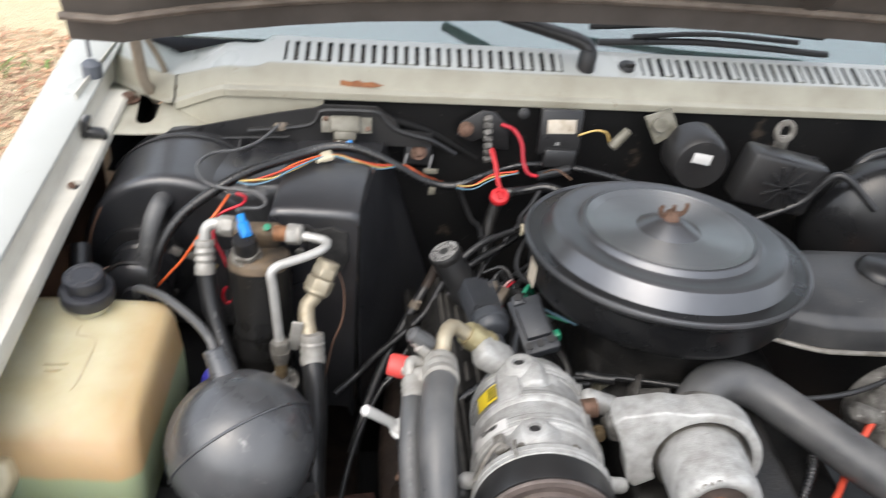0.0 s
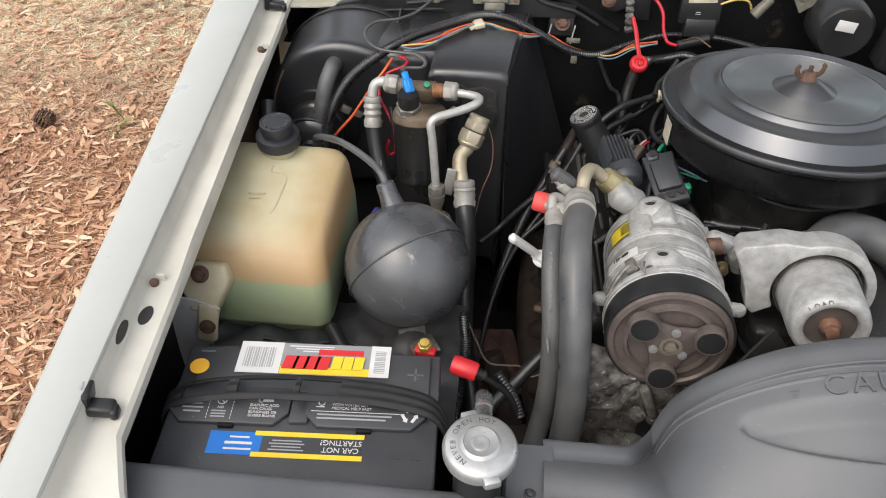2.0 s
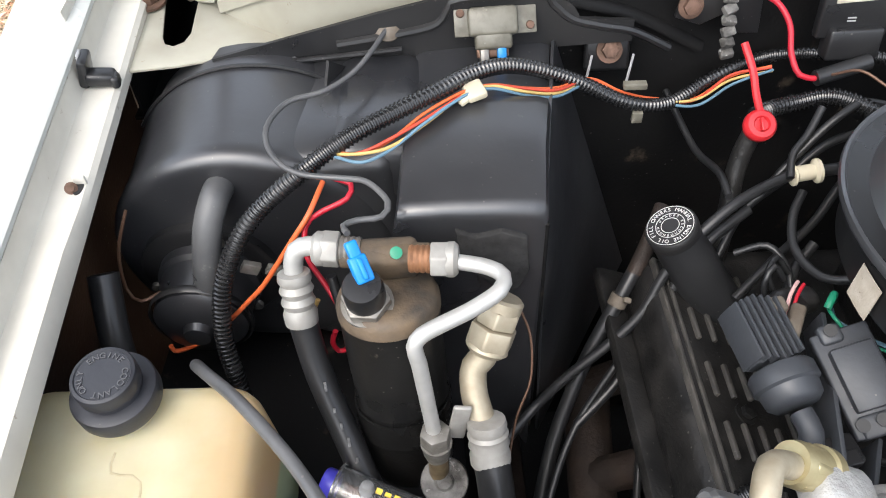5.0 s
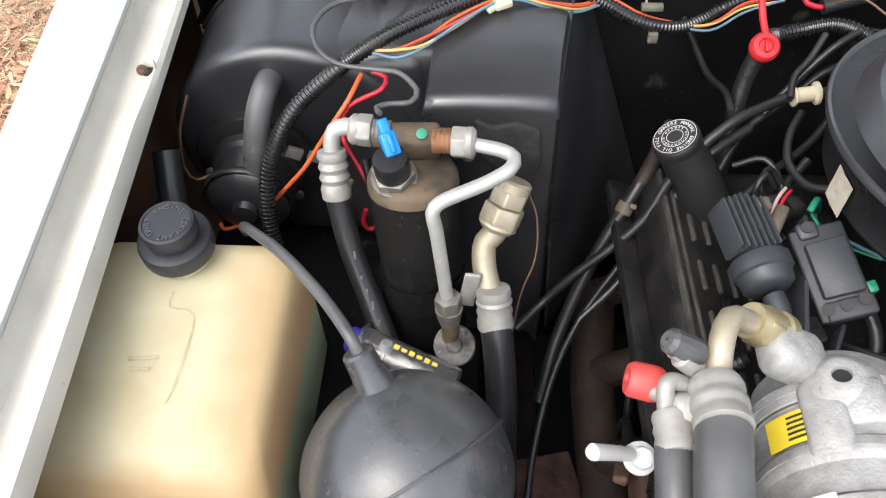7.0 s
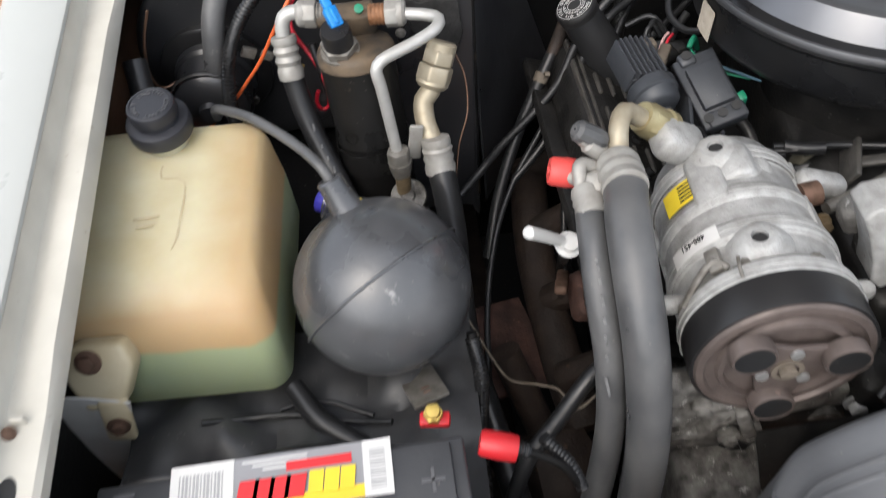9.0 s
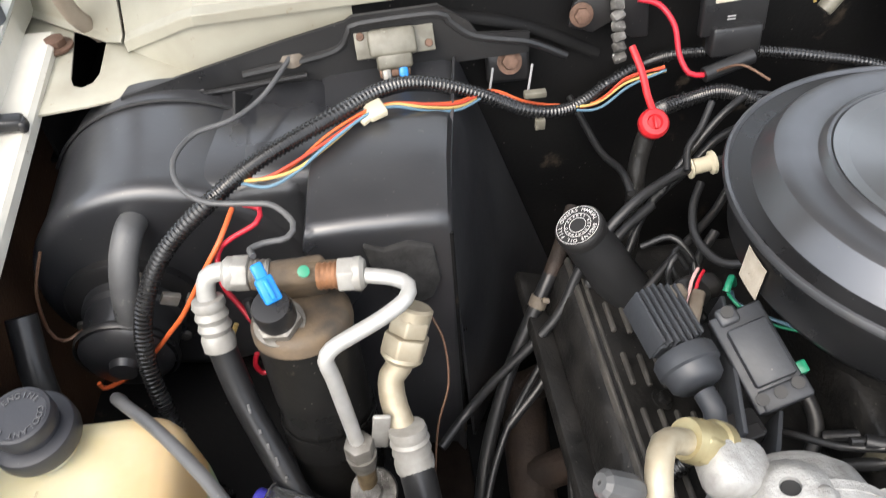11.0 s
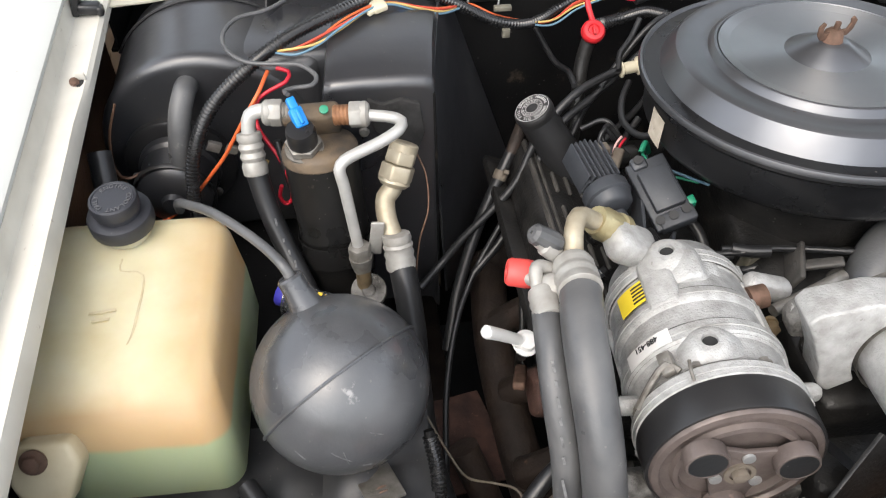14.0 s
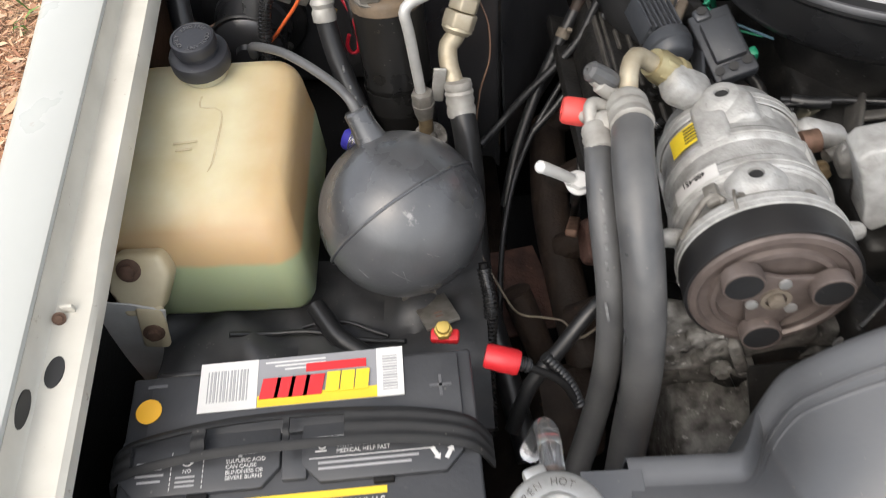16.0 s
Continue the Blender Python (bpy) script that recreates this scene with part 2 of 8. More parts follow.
COPPERY = material("coppery_threads", (0.34, 0.17, 0.085), 0.5, 0.5, dark=(0.15, 0.075, 0.04), mix=0.8, scale=90, bump=0.2)
MOULDED = material("grimy_moulded_line", (0.49, 0.43, 0.28), 0.55, dark=(0.36, 0.29, 0.17), mix=0.8, scale=70, bump=0.1)
EAR = material("beige_plastic_ear", (0.56, 0.49, 0.33), 0.5, dark=(0.43, 0.34, 0.19), mix=0.7, scale=30, bump=0.08)
GREYMETAL = material("dull_grey_sheet_metal", (0.60, 0.595, 0.57), 0.5, 0.1, dark=(0.46, 0.45, 0.42), mix=0.7, scale=30, bump=0.1)
CLEAR = material("clear_plastic", (0.85, 0.86, 0.87), 0.14, rough_var=0.05, dark=(0.75, 0.75, 0.75), mix=0.6, scale=60, bump=0.05)
CLEAR.node_tree.nodes["Principled BSDF"].inputs["Transmission Weight"].default_value = 0.96
HOODUNDER = material("hood_underside", (0.085, 0.075, 0.066), 0.7, dark=(0.05, 0.043, 0.036), mix=0.7, scale=12, bump=0.2)
HOODEDGE = material("worn_brown_hood_edge", (0.15, 0.125, 0.10), 0.6, dark=(0.07, 0.055, 0.045), mix=0.8, scale=25, bump=0.15, spots=(0.30, 0.26, 0.20), spot_amount=0.2, spot_scale=40)
SHIELD = material("creased_black_plastic", (0.032, 0.033, 0.036), 0.42, dark=(0.065, 0.064, 0.063), mix=0.8, scale=22, bump=0.1, spots=(0.14, 0.135, 0.125), spot_amount=0.16, spot_scale=55, specks=0.3)
TAN = material("tan_worn_metal", (0.34, 0.29, 0.23), 0.55, dark=(0.22, 0.17, 0.12), mix=0.7, scale=30, bump=0.1)
CAPGREY = material("worn_grey_plastic_cap", (0.062, 0.063, 0.065), 0.5, dark=(0.11, 0.11, 0.11), mix=0.7, scale=70, bump=0.1)
UNION = material("greenish_brass_nut", (0.40, 0.35, 0.20), 0.42, 0.5, dark=(0.26, 0.21, 0.11), mix=0.7, scale=60, bump=0.08)
# Same black lid, lighter copy: the disc's bright sky reflection is in the base.
LIDDISC = material("worn_satin_enamel_sky_sheen", (0.33, 0.335, 0.34), 0.40, metal=0.9, dark=(0.25, 0.252, 0.256), mix=0.6, scale=9, bump=0.012, rough_var=0.05, spots=(0.22, 0.20, 0.18), spot_amount=0.06, spot_scale=80, specks=0.1)


def spun(m, amount):
    """Turned sheet metal: the gloss is drawn out across the fine rings left by spinning."""
    b = m.node_tree.nodes["Principled BSDF"]
    ring = m.node_tree.nodes.new("ShaderNodeTangent")
    ring.direction_type, ring.axis = "RADIAL", "Z"
    m.node_tree.links.new(ring.outputs["Tangent"], b.inputs["Tangent"])
    b.inputs["Anisotropic"].default_value, b.inputs["Anisotropic Rotation"].default_value = amount, 0.25


spun(LIDDISC, 0.9)
spun(AIRLID, 0.8)
CONDUIT = material("shiny_black_conduit", (0.010, 0.0101, 0.0108), 0.24, dark=(0.022, 0.0218, 0.0215), mix=0.6, scale=40, bump=0.05, rough_var=0.08, spec=0.9, specks=0.2)
STRAP = material("matt_black_rubber", (0.016, 0.0162, 0.017), 0.62, dark=(0.03, 0.03, 0.03), mix=0.6, scale=40, bump=0.15, spec=0.3, specks=0.25)
CANPAINT = material("dusty_black_can_paint", (0.0075, 0.0075, 0.0076), 0.30, dark=(0.016, 0.015, 0.0138), mix=0.7, scale=16, bump=0.08, rough_var=0.10, spec=0.28, spots=(0.07, 0.06, 0.047), spot_amount=0.16, spot_scale=40, specks=0.3)
GREY_TAPE = material("grey_rubber_pad", (0.10, 0.11, 0.13), 0.6, bump=0.08)


def tank_plastic():
    """Aged translucent plastic: yellowed above, tan down to the coolant's surface, pale green where the coolant stands behind it."""
    m = material("aged_translucent_plastic", (0.585, 0.55, 0.385), 0.42, dark=(0.47, 0.405, 0.235), mix=0.9, scale=15, bump=0.04, grain=120, spec=0.4, spots=(0.36, 0.27, 0.14), spot_amount=0.10, spot_scale=24)
    n, l = m.node_tree.nodes, m.node_tree.links
    b = n["Principled BSDF"]
    old = b.inputs["Base Color"].links[0].from_socket
    geo = n.new("ShaderNodeNewGeometry")
    wob = n.new("ShaderNodeTexNoise")
    wob.inputs["Scale"].default_value, wob.inputs["Detail"].default_value = 26, 4
    l.new(geo.outputs["Position"], wob.inputs["Vector"])
    xyz = n.new("ShaderNodeSeparateXYZ")
    l.new(geo.outputs["Position"], xyz.inputs[0])
    shake = n.new("ShaderNodeMath")
    shake.operation = "MULTIPLY_ADD"
    shake.inputs[1].default_value = 0.010
    l.new(wob.outputs["Fac"], shake.inputs[0])
    l.new(xyz.outputs["Z"], shake.inputs[2])
    side = n.new("ShaderNodeMath")
    side.operation = "MULTIPLY_ADD"
    side.inputs[1].default_value = 0.030
    l.new(wob.outputs["Fac"], side.inputs[0])
    l.new(xyz.outputs["X"], side.inputs[2])
    out = old
    for low, high, colour, most in ((-0.248, -0.205, (0.42, 0.285, 0.14, 1), 0.7), (1.001, 0.980, (0.42, 0.285, 0.14, 1), 0.9), (0.9525, 0.9475, (0.305, 0.355, 0.215, 1), 1.0)):
        band = n.new("ShaderNodeMapRange")
        band.inputs["From Min"].default_value, band.inputs["From Max"].default_value, band.inputs["To Max"].default_value = low, high, most
        l.new((side if low < 0 else shake).outputs[0], band.inputs["Value"])
        mix = n.new("ShaderNodeMix")
        mix.data_type = "RGBA"
        mix.inputs["B"].default_value = colour
        l.new(band.outputs["Result"], mix.inputs["Factor"])
        l.new(out, mix.inputs["A"])
        out = mix.outputs["Result"]
    l.new(out, b.inputs["Base Color"])
    b.inputs["Subsurface Weight"].default_value, b.inputs["Subsurface Scale"].default_value = 0.6, 0.8
    b.inputs["Subsurface Radius"].default_value = (0.03, 0.025, 0.015)
    return m


TANK = tank_plastic()


def mulch():
    """Brown fallen leaves and bark over dark soil."""
    m = bpy.data.materials.new("leaf_litter_ground")
    m.use_nodes = True
    n, l = m.node_tree.nodes, m.node_tree.links
    b = n["Principled BSDF"]
    geo = n.new("ShaderNodeNewGeometry")
    warp = n.new("ShaderNodeTexNoise")
    warp.inputs["Scale"].default_value = 9
    l.new(geo.outputs["Position"], warp.inputs["Vector"])
    vm = n.new("ShaderNodeVectorMath")
    vm.operation = "MULTIPLY_ADD"
    vm.inputs[1].default_value = (0.12, 0.12, 0.12)
    l.new(warp.outputs["Color"], vm.inputs[0])
    l.new(geo.outputs["Position"], vm.inputs[2])
    v = n.new("ShaderNodeTexVoronoi")
    v.inputs["Scale"].default_value = 75
    l.new(vm.outputs[0], v.inputs["Vector"])
    hue = n.new("ShaderNodeSeparateColor")
    l.new(v.outputs["Color"], hue.inputs[0])
    r = n.new("ShaderNodeValToRGB")
    e = r.color_ramp.elements
    e[0].color, e[1].color = (0.25, 0.115, 0.058, 1), (0.62, 0.40, 0.24, 1)
    for at, col in ((0.35, (0.38, 0.19, 0.10, 1)), (0.7, (0.50, 0.27, 0.145, 1))):
        e.new(at).color = col
    l.new(hue.outputs[0], r.inputs[0])
    big = n.new("ShaderNodeTexNoise")
    big.inputs["Scale"].default_value, big.inputs["Detail"].default_value = 2.2, 8
    l.new(geo.outputs["Position"], big.inputs["Vector"])
    soil = n.new("ShaderNodeMapRange")
    soil.inputs["From Min"].default_value, soil.inputs["From Max"].default_value = 0.52, 0.68
    soil.inputs["To Max"].default_value = 0.7
    l.new(big.outputs["Fac"], soil.inputs["Value"])
    c = n.new("ShaderNodeMix")
    c.data_type = "RGBA"
    c.inputs["B"].default_value = (0.13, 0.075, 0.05, 1)
    l.new(soil.outputs["Result"], c.inputs["Factor"])
    l.new(r.outputs["Color"], c.inputs["A"])
    xyz = n.new("ShaderNodeSeparateXYZ")
    l.new(vm.outputs[0], xyz.inputs[0])
    # Far ground turns to straw, with bright sunlight painted into its paleness.
    far = n.new("ShaderNodeMapRange")
    far.inputs["From Min"].default_value, far.inputs["From Max"].default_value, far.inputs["To Max"].default_value = 2.1, 3.1, 0.8
    l.new(xyz.outputs["Y"], far.inputs["Value"])
    sunlit_straw = n.new("ShaderNodeMix")
    sunlit_straw.data_type = "RGBA"
    sunlit_straw.inputs["B"].default_value = (0.74, 0.66, 0.43, 1)
    l.new(far.outputs["Result"], sunlit_straw.inputs["Factor"])
    l.new(c.outputs["Result"], sunlit_straw.inputs["A"])
    l.new(sunlit_straw.outputs["Result"], b.inputs["Base Color"])
    b.inputs["Roughness"].default_value = 0.9
    bp = n.new("ShaderNodeBump")
    bp.inputs["Strength"].default_value, bp.inputs["Distance"].default_value = 0.9, 0.02
    l.new(v.outputs["Distance"], bp.inputs["Height"])
    l.new(bp.outputs["Normal"], b.inputs["Normal"])
    return m


MULCH = mulch()


def leaf_material(name, cols, soil=(0.20, 0.115, 0.07)):
    m = bpy.data.materials.new(name)
    m.use_nodes = True
    n, l = m.node_tree.nodes, m.node_tree.links
    geo = n.new("ShaderNodeNewGeometry")
    r = n.new("ShaderNodeValToRGB")
    e = r.color_ramp.elements
    e[0].color, e[1].color = (*cols[0], 1), (*cols[-1], 1)
    for i, c in enumerate(cols[1:-1]):
        e.new((i + 1) / (len(cols) - 1)).color = (*c, 1)
    l.new(geo.outputs["Random Per Island"], r.inputs[0])
    big = n.new("ShaderNodeTexNoise")
    big.inputs["Scale"].default_value, big.inputs["Detail"].default_value = 2.6, 7
    l.new(geo.outputs["Position"], big.inputs["Vector"])
    damp = n.new("ShaderNodeMapRange")
    damp.inputs["From Min"].default_value, damp.inputs["From Max"].default_value, damp.inputs["To Max"].default_value = 0.46, 0.66, 0.75
    l.new(big.outputs["Fac"], damp.inputs["Value"])
    c = n.new("ShaderNodeMix")
    c.data_type = "RGBA"
    c.inputs["B"].default_value = (*soil, 1)
    l.new(damp.outputs["Result"], c.inputs["Factor"])
    l.new(r.outputs["Color"], c.inputs["A"])
    l.new(c.outputs["Result"], n["Principled BSDF"].inputs["Base Color"])
    n["Principled BSDF"].inputs["Roughness"].default_value = 0.75
    return m


LITTER = leaf_material("dry_leaves", [(0.26, 0.125, 0.072), (0.47, 0.255, 0.145), (0.64, 0.41, 0.245), (0.78, 0.60, 0.41), (0.40, 0.185, 0.105), (0.58, 0.335, 0.19)], (0.25, 0.135, 0.085))
WEEDS = leaf_material("green_weeds", [(0.09, 0.16, 0.03), (0.16, 0.26, 0.06), (0.12, 0.2, 0.05)], (0.07, 0.13, 0.03))


def glass():
    m = bpy.data.materials.new("tinted_windscreen_glass")
    m.use_nodes = True
    b = m.node_tree.nodes["Principled BSDF"]
    b.inputs["Base Color"].default_value = (0.55, 0.75, 0.70, 1)
    b.inputs["Roughness"].default_value, b.inputs["IOR"].default_value = 0.02, 2.7
    b.inputs["Transmission Weight"].default_value = 0.9
    return m


GLASS = glass()


# ---- building blocks ----
def thing(name, base, label, category, group="", kind=""):
    """An empty at a thing's base, which carries its parts."""
    e = new(name)
    e.location = base
    e.empty_display_size = 0.02
    return tagged(e, label, category, group, kind)


def mesh_object(name, bm, mat, origin, smooth=40):
    bmesh.ops.recalc_face_normals(bm, faces=bm.faces)
    bmesh.ops.translate(bm, verts=bm.verts, vec=-Vector(origin))
    me = bpy.data.meshes.new(name)
    bm.to_mesh(me)
    bm.free()
    me.materials.append(mat)
    me.shade_smooth()
    me.set_sharp_from_angle(angle=radians(smooth))
    return new(name, me)


def part(name, bm, mat, parent, label="", smooth=40):
    """One mesh under a thing or under a part; the bmesh is in world metres."""
    root = parent
    while root.parent:
        root = root.parent
    ob = mesh_object(name, bm, mat, root.location, smooth)
    ob.parent = parent
    if label:
        ob["label"] = label
    return ob


def single(name, bm, mat, base, label, category, group="", kind="", smooth=40):
    ob = mesh_object(name, bm, mat, base, smooth)
    ob.location = base
    return tagged(ob, label, category, group, kind)


def join(*bms):
    out = bms[0]
    for b in bms[1:]:
        me = bpy.data.meshes.new("tmp")
        b.to_mesh(me)
        b.free()
        out.from_mesh(me)
        bpy.data.meshes.remove(me)
    return out


def spline(pts, step=0.006):
    """A smooth line through the points."""
    p = [Vector(q) for q in pts]
    if len(p) == 2:
        k = max(2, int((p[1] - p[0]).length / step))
        return [p[0].lerp(p[1], i / k) for i in range(k + 1)]
    p = [p[0] * 2 - p[1]] + p + [p[-1] * 2 - p[-2]]
    out = []
    for i in range(1, len(p) - 2):
        a, b, c, d = p[i - 1:i + 3]
        k = max(2, int((c - b).length / step))
        for j in range(k):
            t = j / k
            out.append(0.5 * (2 * b + (c - a) * t + (2 * a - 5 * b + 4 * c - d) * t * t + (3 * b - a - 3 * c + d) * t ** 3))
    return out + [p[-2]]


def sweep(pts, r, n=14, step=0.006, rib=0.0, pitch=0.005, cap=True, smooth=True, flat=1.0):
    """A tube along a line; rib > 0 makes split loom conduit. r: a radius, or one for the start and one for the end."""
    line = spline(pts, pitch / 4 if rib else step) if smooth else [Vector(q) for q in pts]
    r0, r1 = r if isinstance(r, tuple) else (r, r)
    bm = bmesh.new()
    tan = [(line[min(i + 1, len(line) - 1)] - line[max(i - 1, 0)]).normalized() for i in range(len(line))]
    side = tan[0].orthogonal().normalized()
    rings = []
    for i, c in enumerate(line):
        side = (side - tan[i] * side.dot(tan[i])).normalized()
        up = tan[i].cross(side)
        rad = r0 + (r1 - r0) * i / (len(line) - 1)
        if rib:
            rad *= 1 - rib * (i % 4 in (2, 3))
        rings.append([bm.verts.new(c + side * rad * math.cos(a) + up * rad * flat * math.sin(a)) for a in (math.tau * k / n for k in range(n))])
    for a, b in zip(rings, rings[1:]):
        for k in range(n):
            bm.faces.new((a[k], a[(k + 1) % n], b[(k + 1) % n], b[k]))
    if cap:
        bm.faces.new(rings[0])
        bm.faces.new(rings[-1])
    return bm


def aim(base, axis, twist=0.0):
    """A frame at base whose z runs along axis."""
    q = Vector(axis).normalized().to_track_quat("Z", "Y")
    return Matrix.Translation(base) @ q.to_matrix().to_4x4() @ Matrix.Rotation(radians(twist), 4, "Z")


def lathe(profile, base=(0, 0, 0), axis=(0, 0, 1), n=40, ring=False):
    """A turned form: (radius, height) pairs along the axis; ring joins the last pair to the first."""
    if ring:
        profile = [*profile, profile[0]]
    bm = bmesh.new()
    m = aim(base, axis)
    rings = []
    for r, h in profile:
        if r < 1e-6:
            rings.append([bm.verts.new(m @ Vector((0, 0, h)))])
        else:
            rings.append([bm.verts.new(m @ Vector((r * math.cos(a), r * math.sin(a), h))) for a in (math.tau * k / n for k in range(n))])
    for a, b in zip(rings, rings[1:]):
        for k in range(n):
            j = (k + 1) % n
            if len(a) == 1 and len(b) == 1:
                continue
            if len(a) == 1:
                bm.faces.new((a[0], b[j], b[k]))
            elif len(b) == 1:
                bm.faces.new((a[k], a[j], b[0]))
            else:
                bm.faces.new((a[k], a[j], b[j], b[k]))
    for end in (rings[0], rings[-1]):
        if len(end) > 1 and not ring:
            bm.faces.new(end)
    if ring:
        bmesh.ops.remove_doubles(bm, verts=bm.verts, dist=1e-6)
    return bm


def box(center, size, turn=(0, 0, 0), bevel=0.002, seg=2, m=None):
    bm = bmesh.new()
    bmesh.ops.create_cube(bm, size=1)
    bmesh.ops.scale(bm, vec=size, verts=bm.verts)
    if bevel:
        bmesh.ops.bevel(bm, geom=bm.edges, offset=min(bevel, min(size) * 0.45), segments=seg, affect="EDGES", profile=0.5)
    bmesh.ops.transform(bm, matrix=m if m else pose(*center, *turn), verts=bm.verts)
    return bm


def prism(poly, depth, m=Matrix(), bevel=0.0, seg=2):
    """An outline in the xy plane of m, pushed up by depth."""
    bm = bmesh.new()
    f = bm.faces.new([bm.verts.new((x, y, 0)) for x, y in poly])
    up = bmesh.ops.extrude_face_region(bm, geom=[f])
    bmesh.ops.translate(bm, verts=[v for v in up["geom"] if isinstance(v, bmesh.types.BMVert)], vec=(0, 0, depth))
    bmesh.ops.recalc_face_normals(bm, faces=bm.faces)
    if bevel:
        bmesh.ops.bevel(bm, geom=bm.edges, offset=bevel, segments=seg, affect="EDGES", profile=0.5)
    bmesh.ops.transform(bm, matrix=m, verts=bm.verts)
    return bm


def nut(base, axis, r, h, n=6, twist=0.0):
    bm = prism([(r * math.cos(math.tau * k / n), r * math.sin(math.tau * k / n)) for k in range(n)], h, aim(base, axis, twist), min(r, h) * 0.12, 2)
    return bm


def skin(rows, close=False, caps=False):
    """A surface over rows of points, all of one length."""
    bm = bmesh.new()
    v = [[bm.verts.new(p) for p in row] for row in rows]
    k = len(rows[0])
    for a, b in zip(v, v[1:]):
        for i in range(k if close else k - 1):
            bm.faces.new((a[i], a[(i + 1) % k], b[(i + 1) % k], b[i]))
    if caps:
        bm.faces.new(v[0])
        bm.faces.new(v[-1])
    return bm


def thicken(bm, t):
    """Gives a sheet a thickness t along its normals."""
    bmesh.ops.recalc_face_normals(bm, faces=bm.faces)
    bmesh.ops.solidify(bm, geom=bm.faces[:], thickness=t)
    return bm


def soften(bm, offset, seg=3, angle=30):
    """Rounds the sharp edges of a mesh."""
    bmesh.ops.recalc_face_normals(bm, faces=bm.faces)
    sharp = [e for e in bm.edges if len(e.link_faces) == 2 and e.calc_face_angle(0) > radians(angle)]
    bmesh.ops.bevel(bm, geom=sharp, offset=offset, segments=seg, affect="EDGES", profile=0.5, clamp_overlap=True)
    return bm


def bolt(name, at, axis, r, parent, mat=RUSTBOLT, label=""):
    at, axis = Vector(at), Vector(axis).normalized()
    bm = join(lathe([(0, 0), (r * 1.5, 0), (r * 1.5, r * 0.25), (r * 1.2, r * 0.35), (0, r * 0.35)], at, axis, 20), nut(at + axis * r * 0.3, axis, r, r * 0.7))
    return part(name, bm, mat, parent, label)


def rounded_rect(w, h, r, n=5):
    out = []
    for cx, cy, a0 in ((w / 2 - r, h / 2 - r, 0), (-w / 2 + r, h / 2 - r, 90), (-w / 2 + r, -h / 2 + r, 180), (w / 2 - r, -h / 2 + r, 270)):
        out += [(cx + r * math.cos(radians(a0 + 90 * k / n)), cy + r * math.sin(radians(a0 + 90 * k / n))) for k in range(n + 1)]
    return out


def words(name, text, m, size, mat, parent, depth=0.0004, align="CENTER"):
    """Lettering as a mesh, in the xy plane of m."""
    cu = bpy.data.curves.new(name, "FONT")
    cu.body, cu.size, cu.extrude, cu.align_x, cu.align_y = text, size, depth, align, "CENTER"
    tmp = bpy.data.objects.new("tmp", cu)
    scene.collection.objects.link(tmp)
    bpy.context.view_layer.update()
    me = bpy.data.meshes.new_from_object(tmp.evaluated_get(bpy.context.evaluated_depsgraph_get()))
    bpy.data.objects.remove(tmp)
    bm = bmesh.new()
    bm.from_mesh(me)
    bpy.data.meshes.remove(me)
    bmesh.ops.transform(bm, matrix=m, verts=bm.verts)
    return part(name, bm, mat, parent)


def arc_words(name, text, center, axis, radius, size, start, step, mat, parent, outward=True):
    """Raised letters round a cap, in one mesh."""
    out = []
    for i, ch in enumerate(text):
        if ch == " ":
            continue
        cu = bpy.data.curves.new("tmp", "FONT")
        cu.body, cu.size, cu.extrude, cu.align_x, cu.align_y = ch, size, 0.0004, "CENTER", "CENTER"
        tmp = bpy.data.objects.new("tmp", cu)
        scene.collection.objects.link(tmp)
        bpy.context.view_layer.update()
        me = bpy.data.meshes.new_from_object(tmp.evaluated_get(bpy.context.evaluated_depsgraph_get()))
        bpy.data.objects.remove(tmp)
        bm = bmesh.new()
        bm.from_mesh(me)
        bpy.data.meshes.remove(me)
        a = start - step * i
        m = aim(center, axis) @ Matrix.Rotation(radians(a), 4, "Z") @ Matrix.Translation((radius, 0, 0)) @ Matrix.Rotation(radians(-90), 4, "Z")
        bmesh.ops.transform(bm, matrix=m, verts=bm.verts)
        out.append(bm)
    return part(name, join(*out), mat, parent)


# ---- the setting: ground ----
def ground_sheet():
    rows = []
    ys = [-60, -20, -8] + [-4 + 0.25 * i for i in range(41)] + [9, 20, 60]
    xs = [-60, -20, -9] + [-6 + 0.25 * i for i in range(41)] + [8, 20, 60]
    for y in ys:
        rows.append([(x, y, 0.02 * noise.noise((x * 0.9, y * 0.9, 0)) + 0.012 * noise.noise((x * 3.1, y * 3.1, 4))) for x in xs])
    return skin(rows)


ground = single("ground", ground_sheet(), MULCH, (0, 0, 0), "brown leaf litter and bark mulch over soil", "ground", kind="structure")


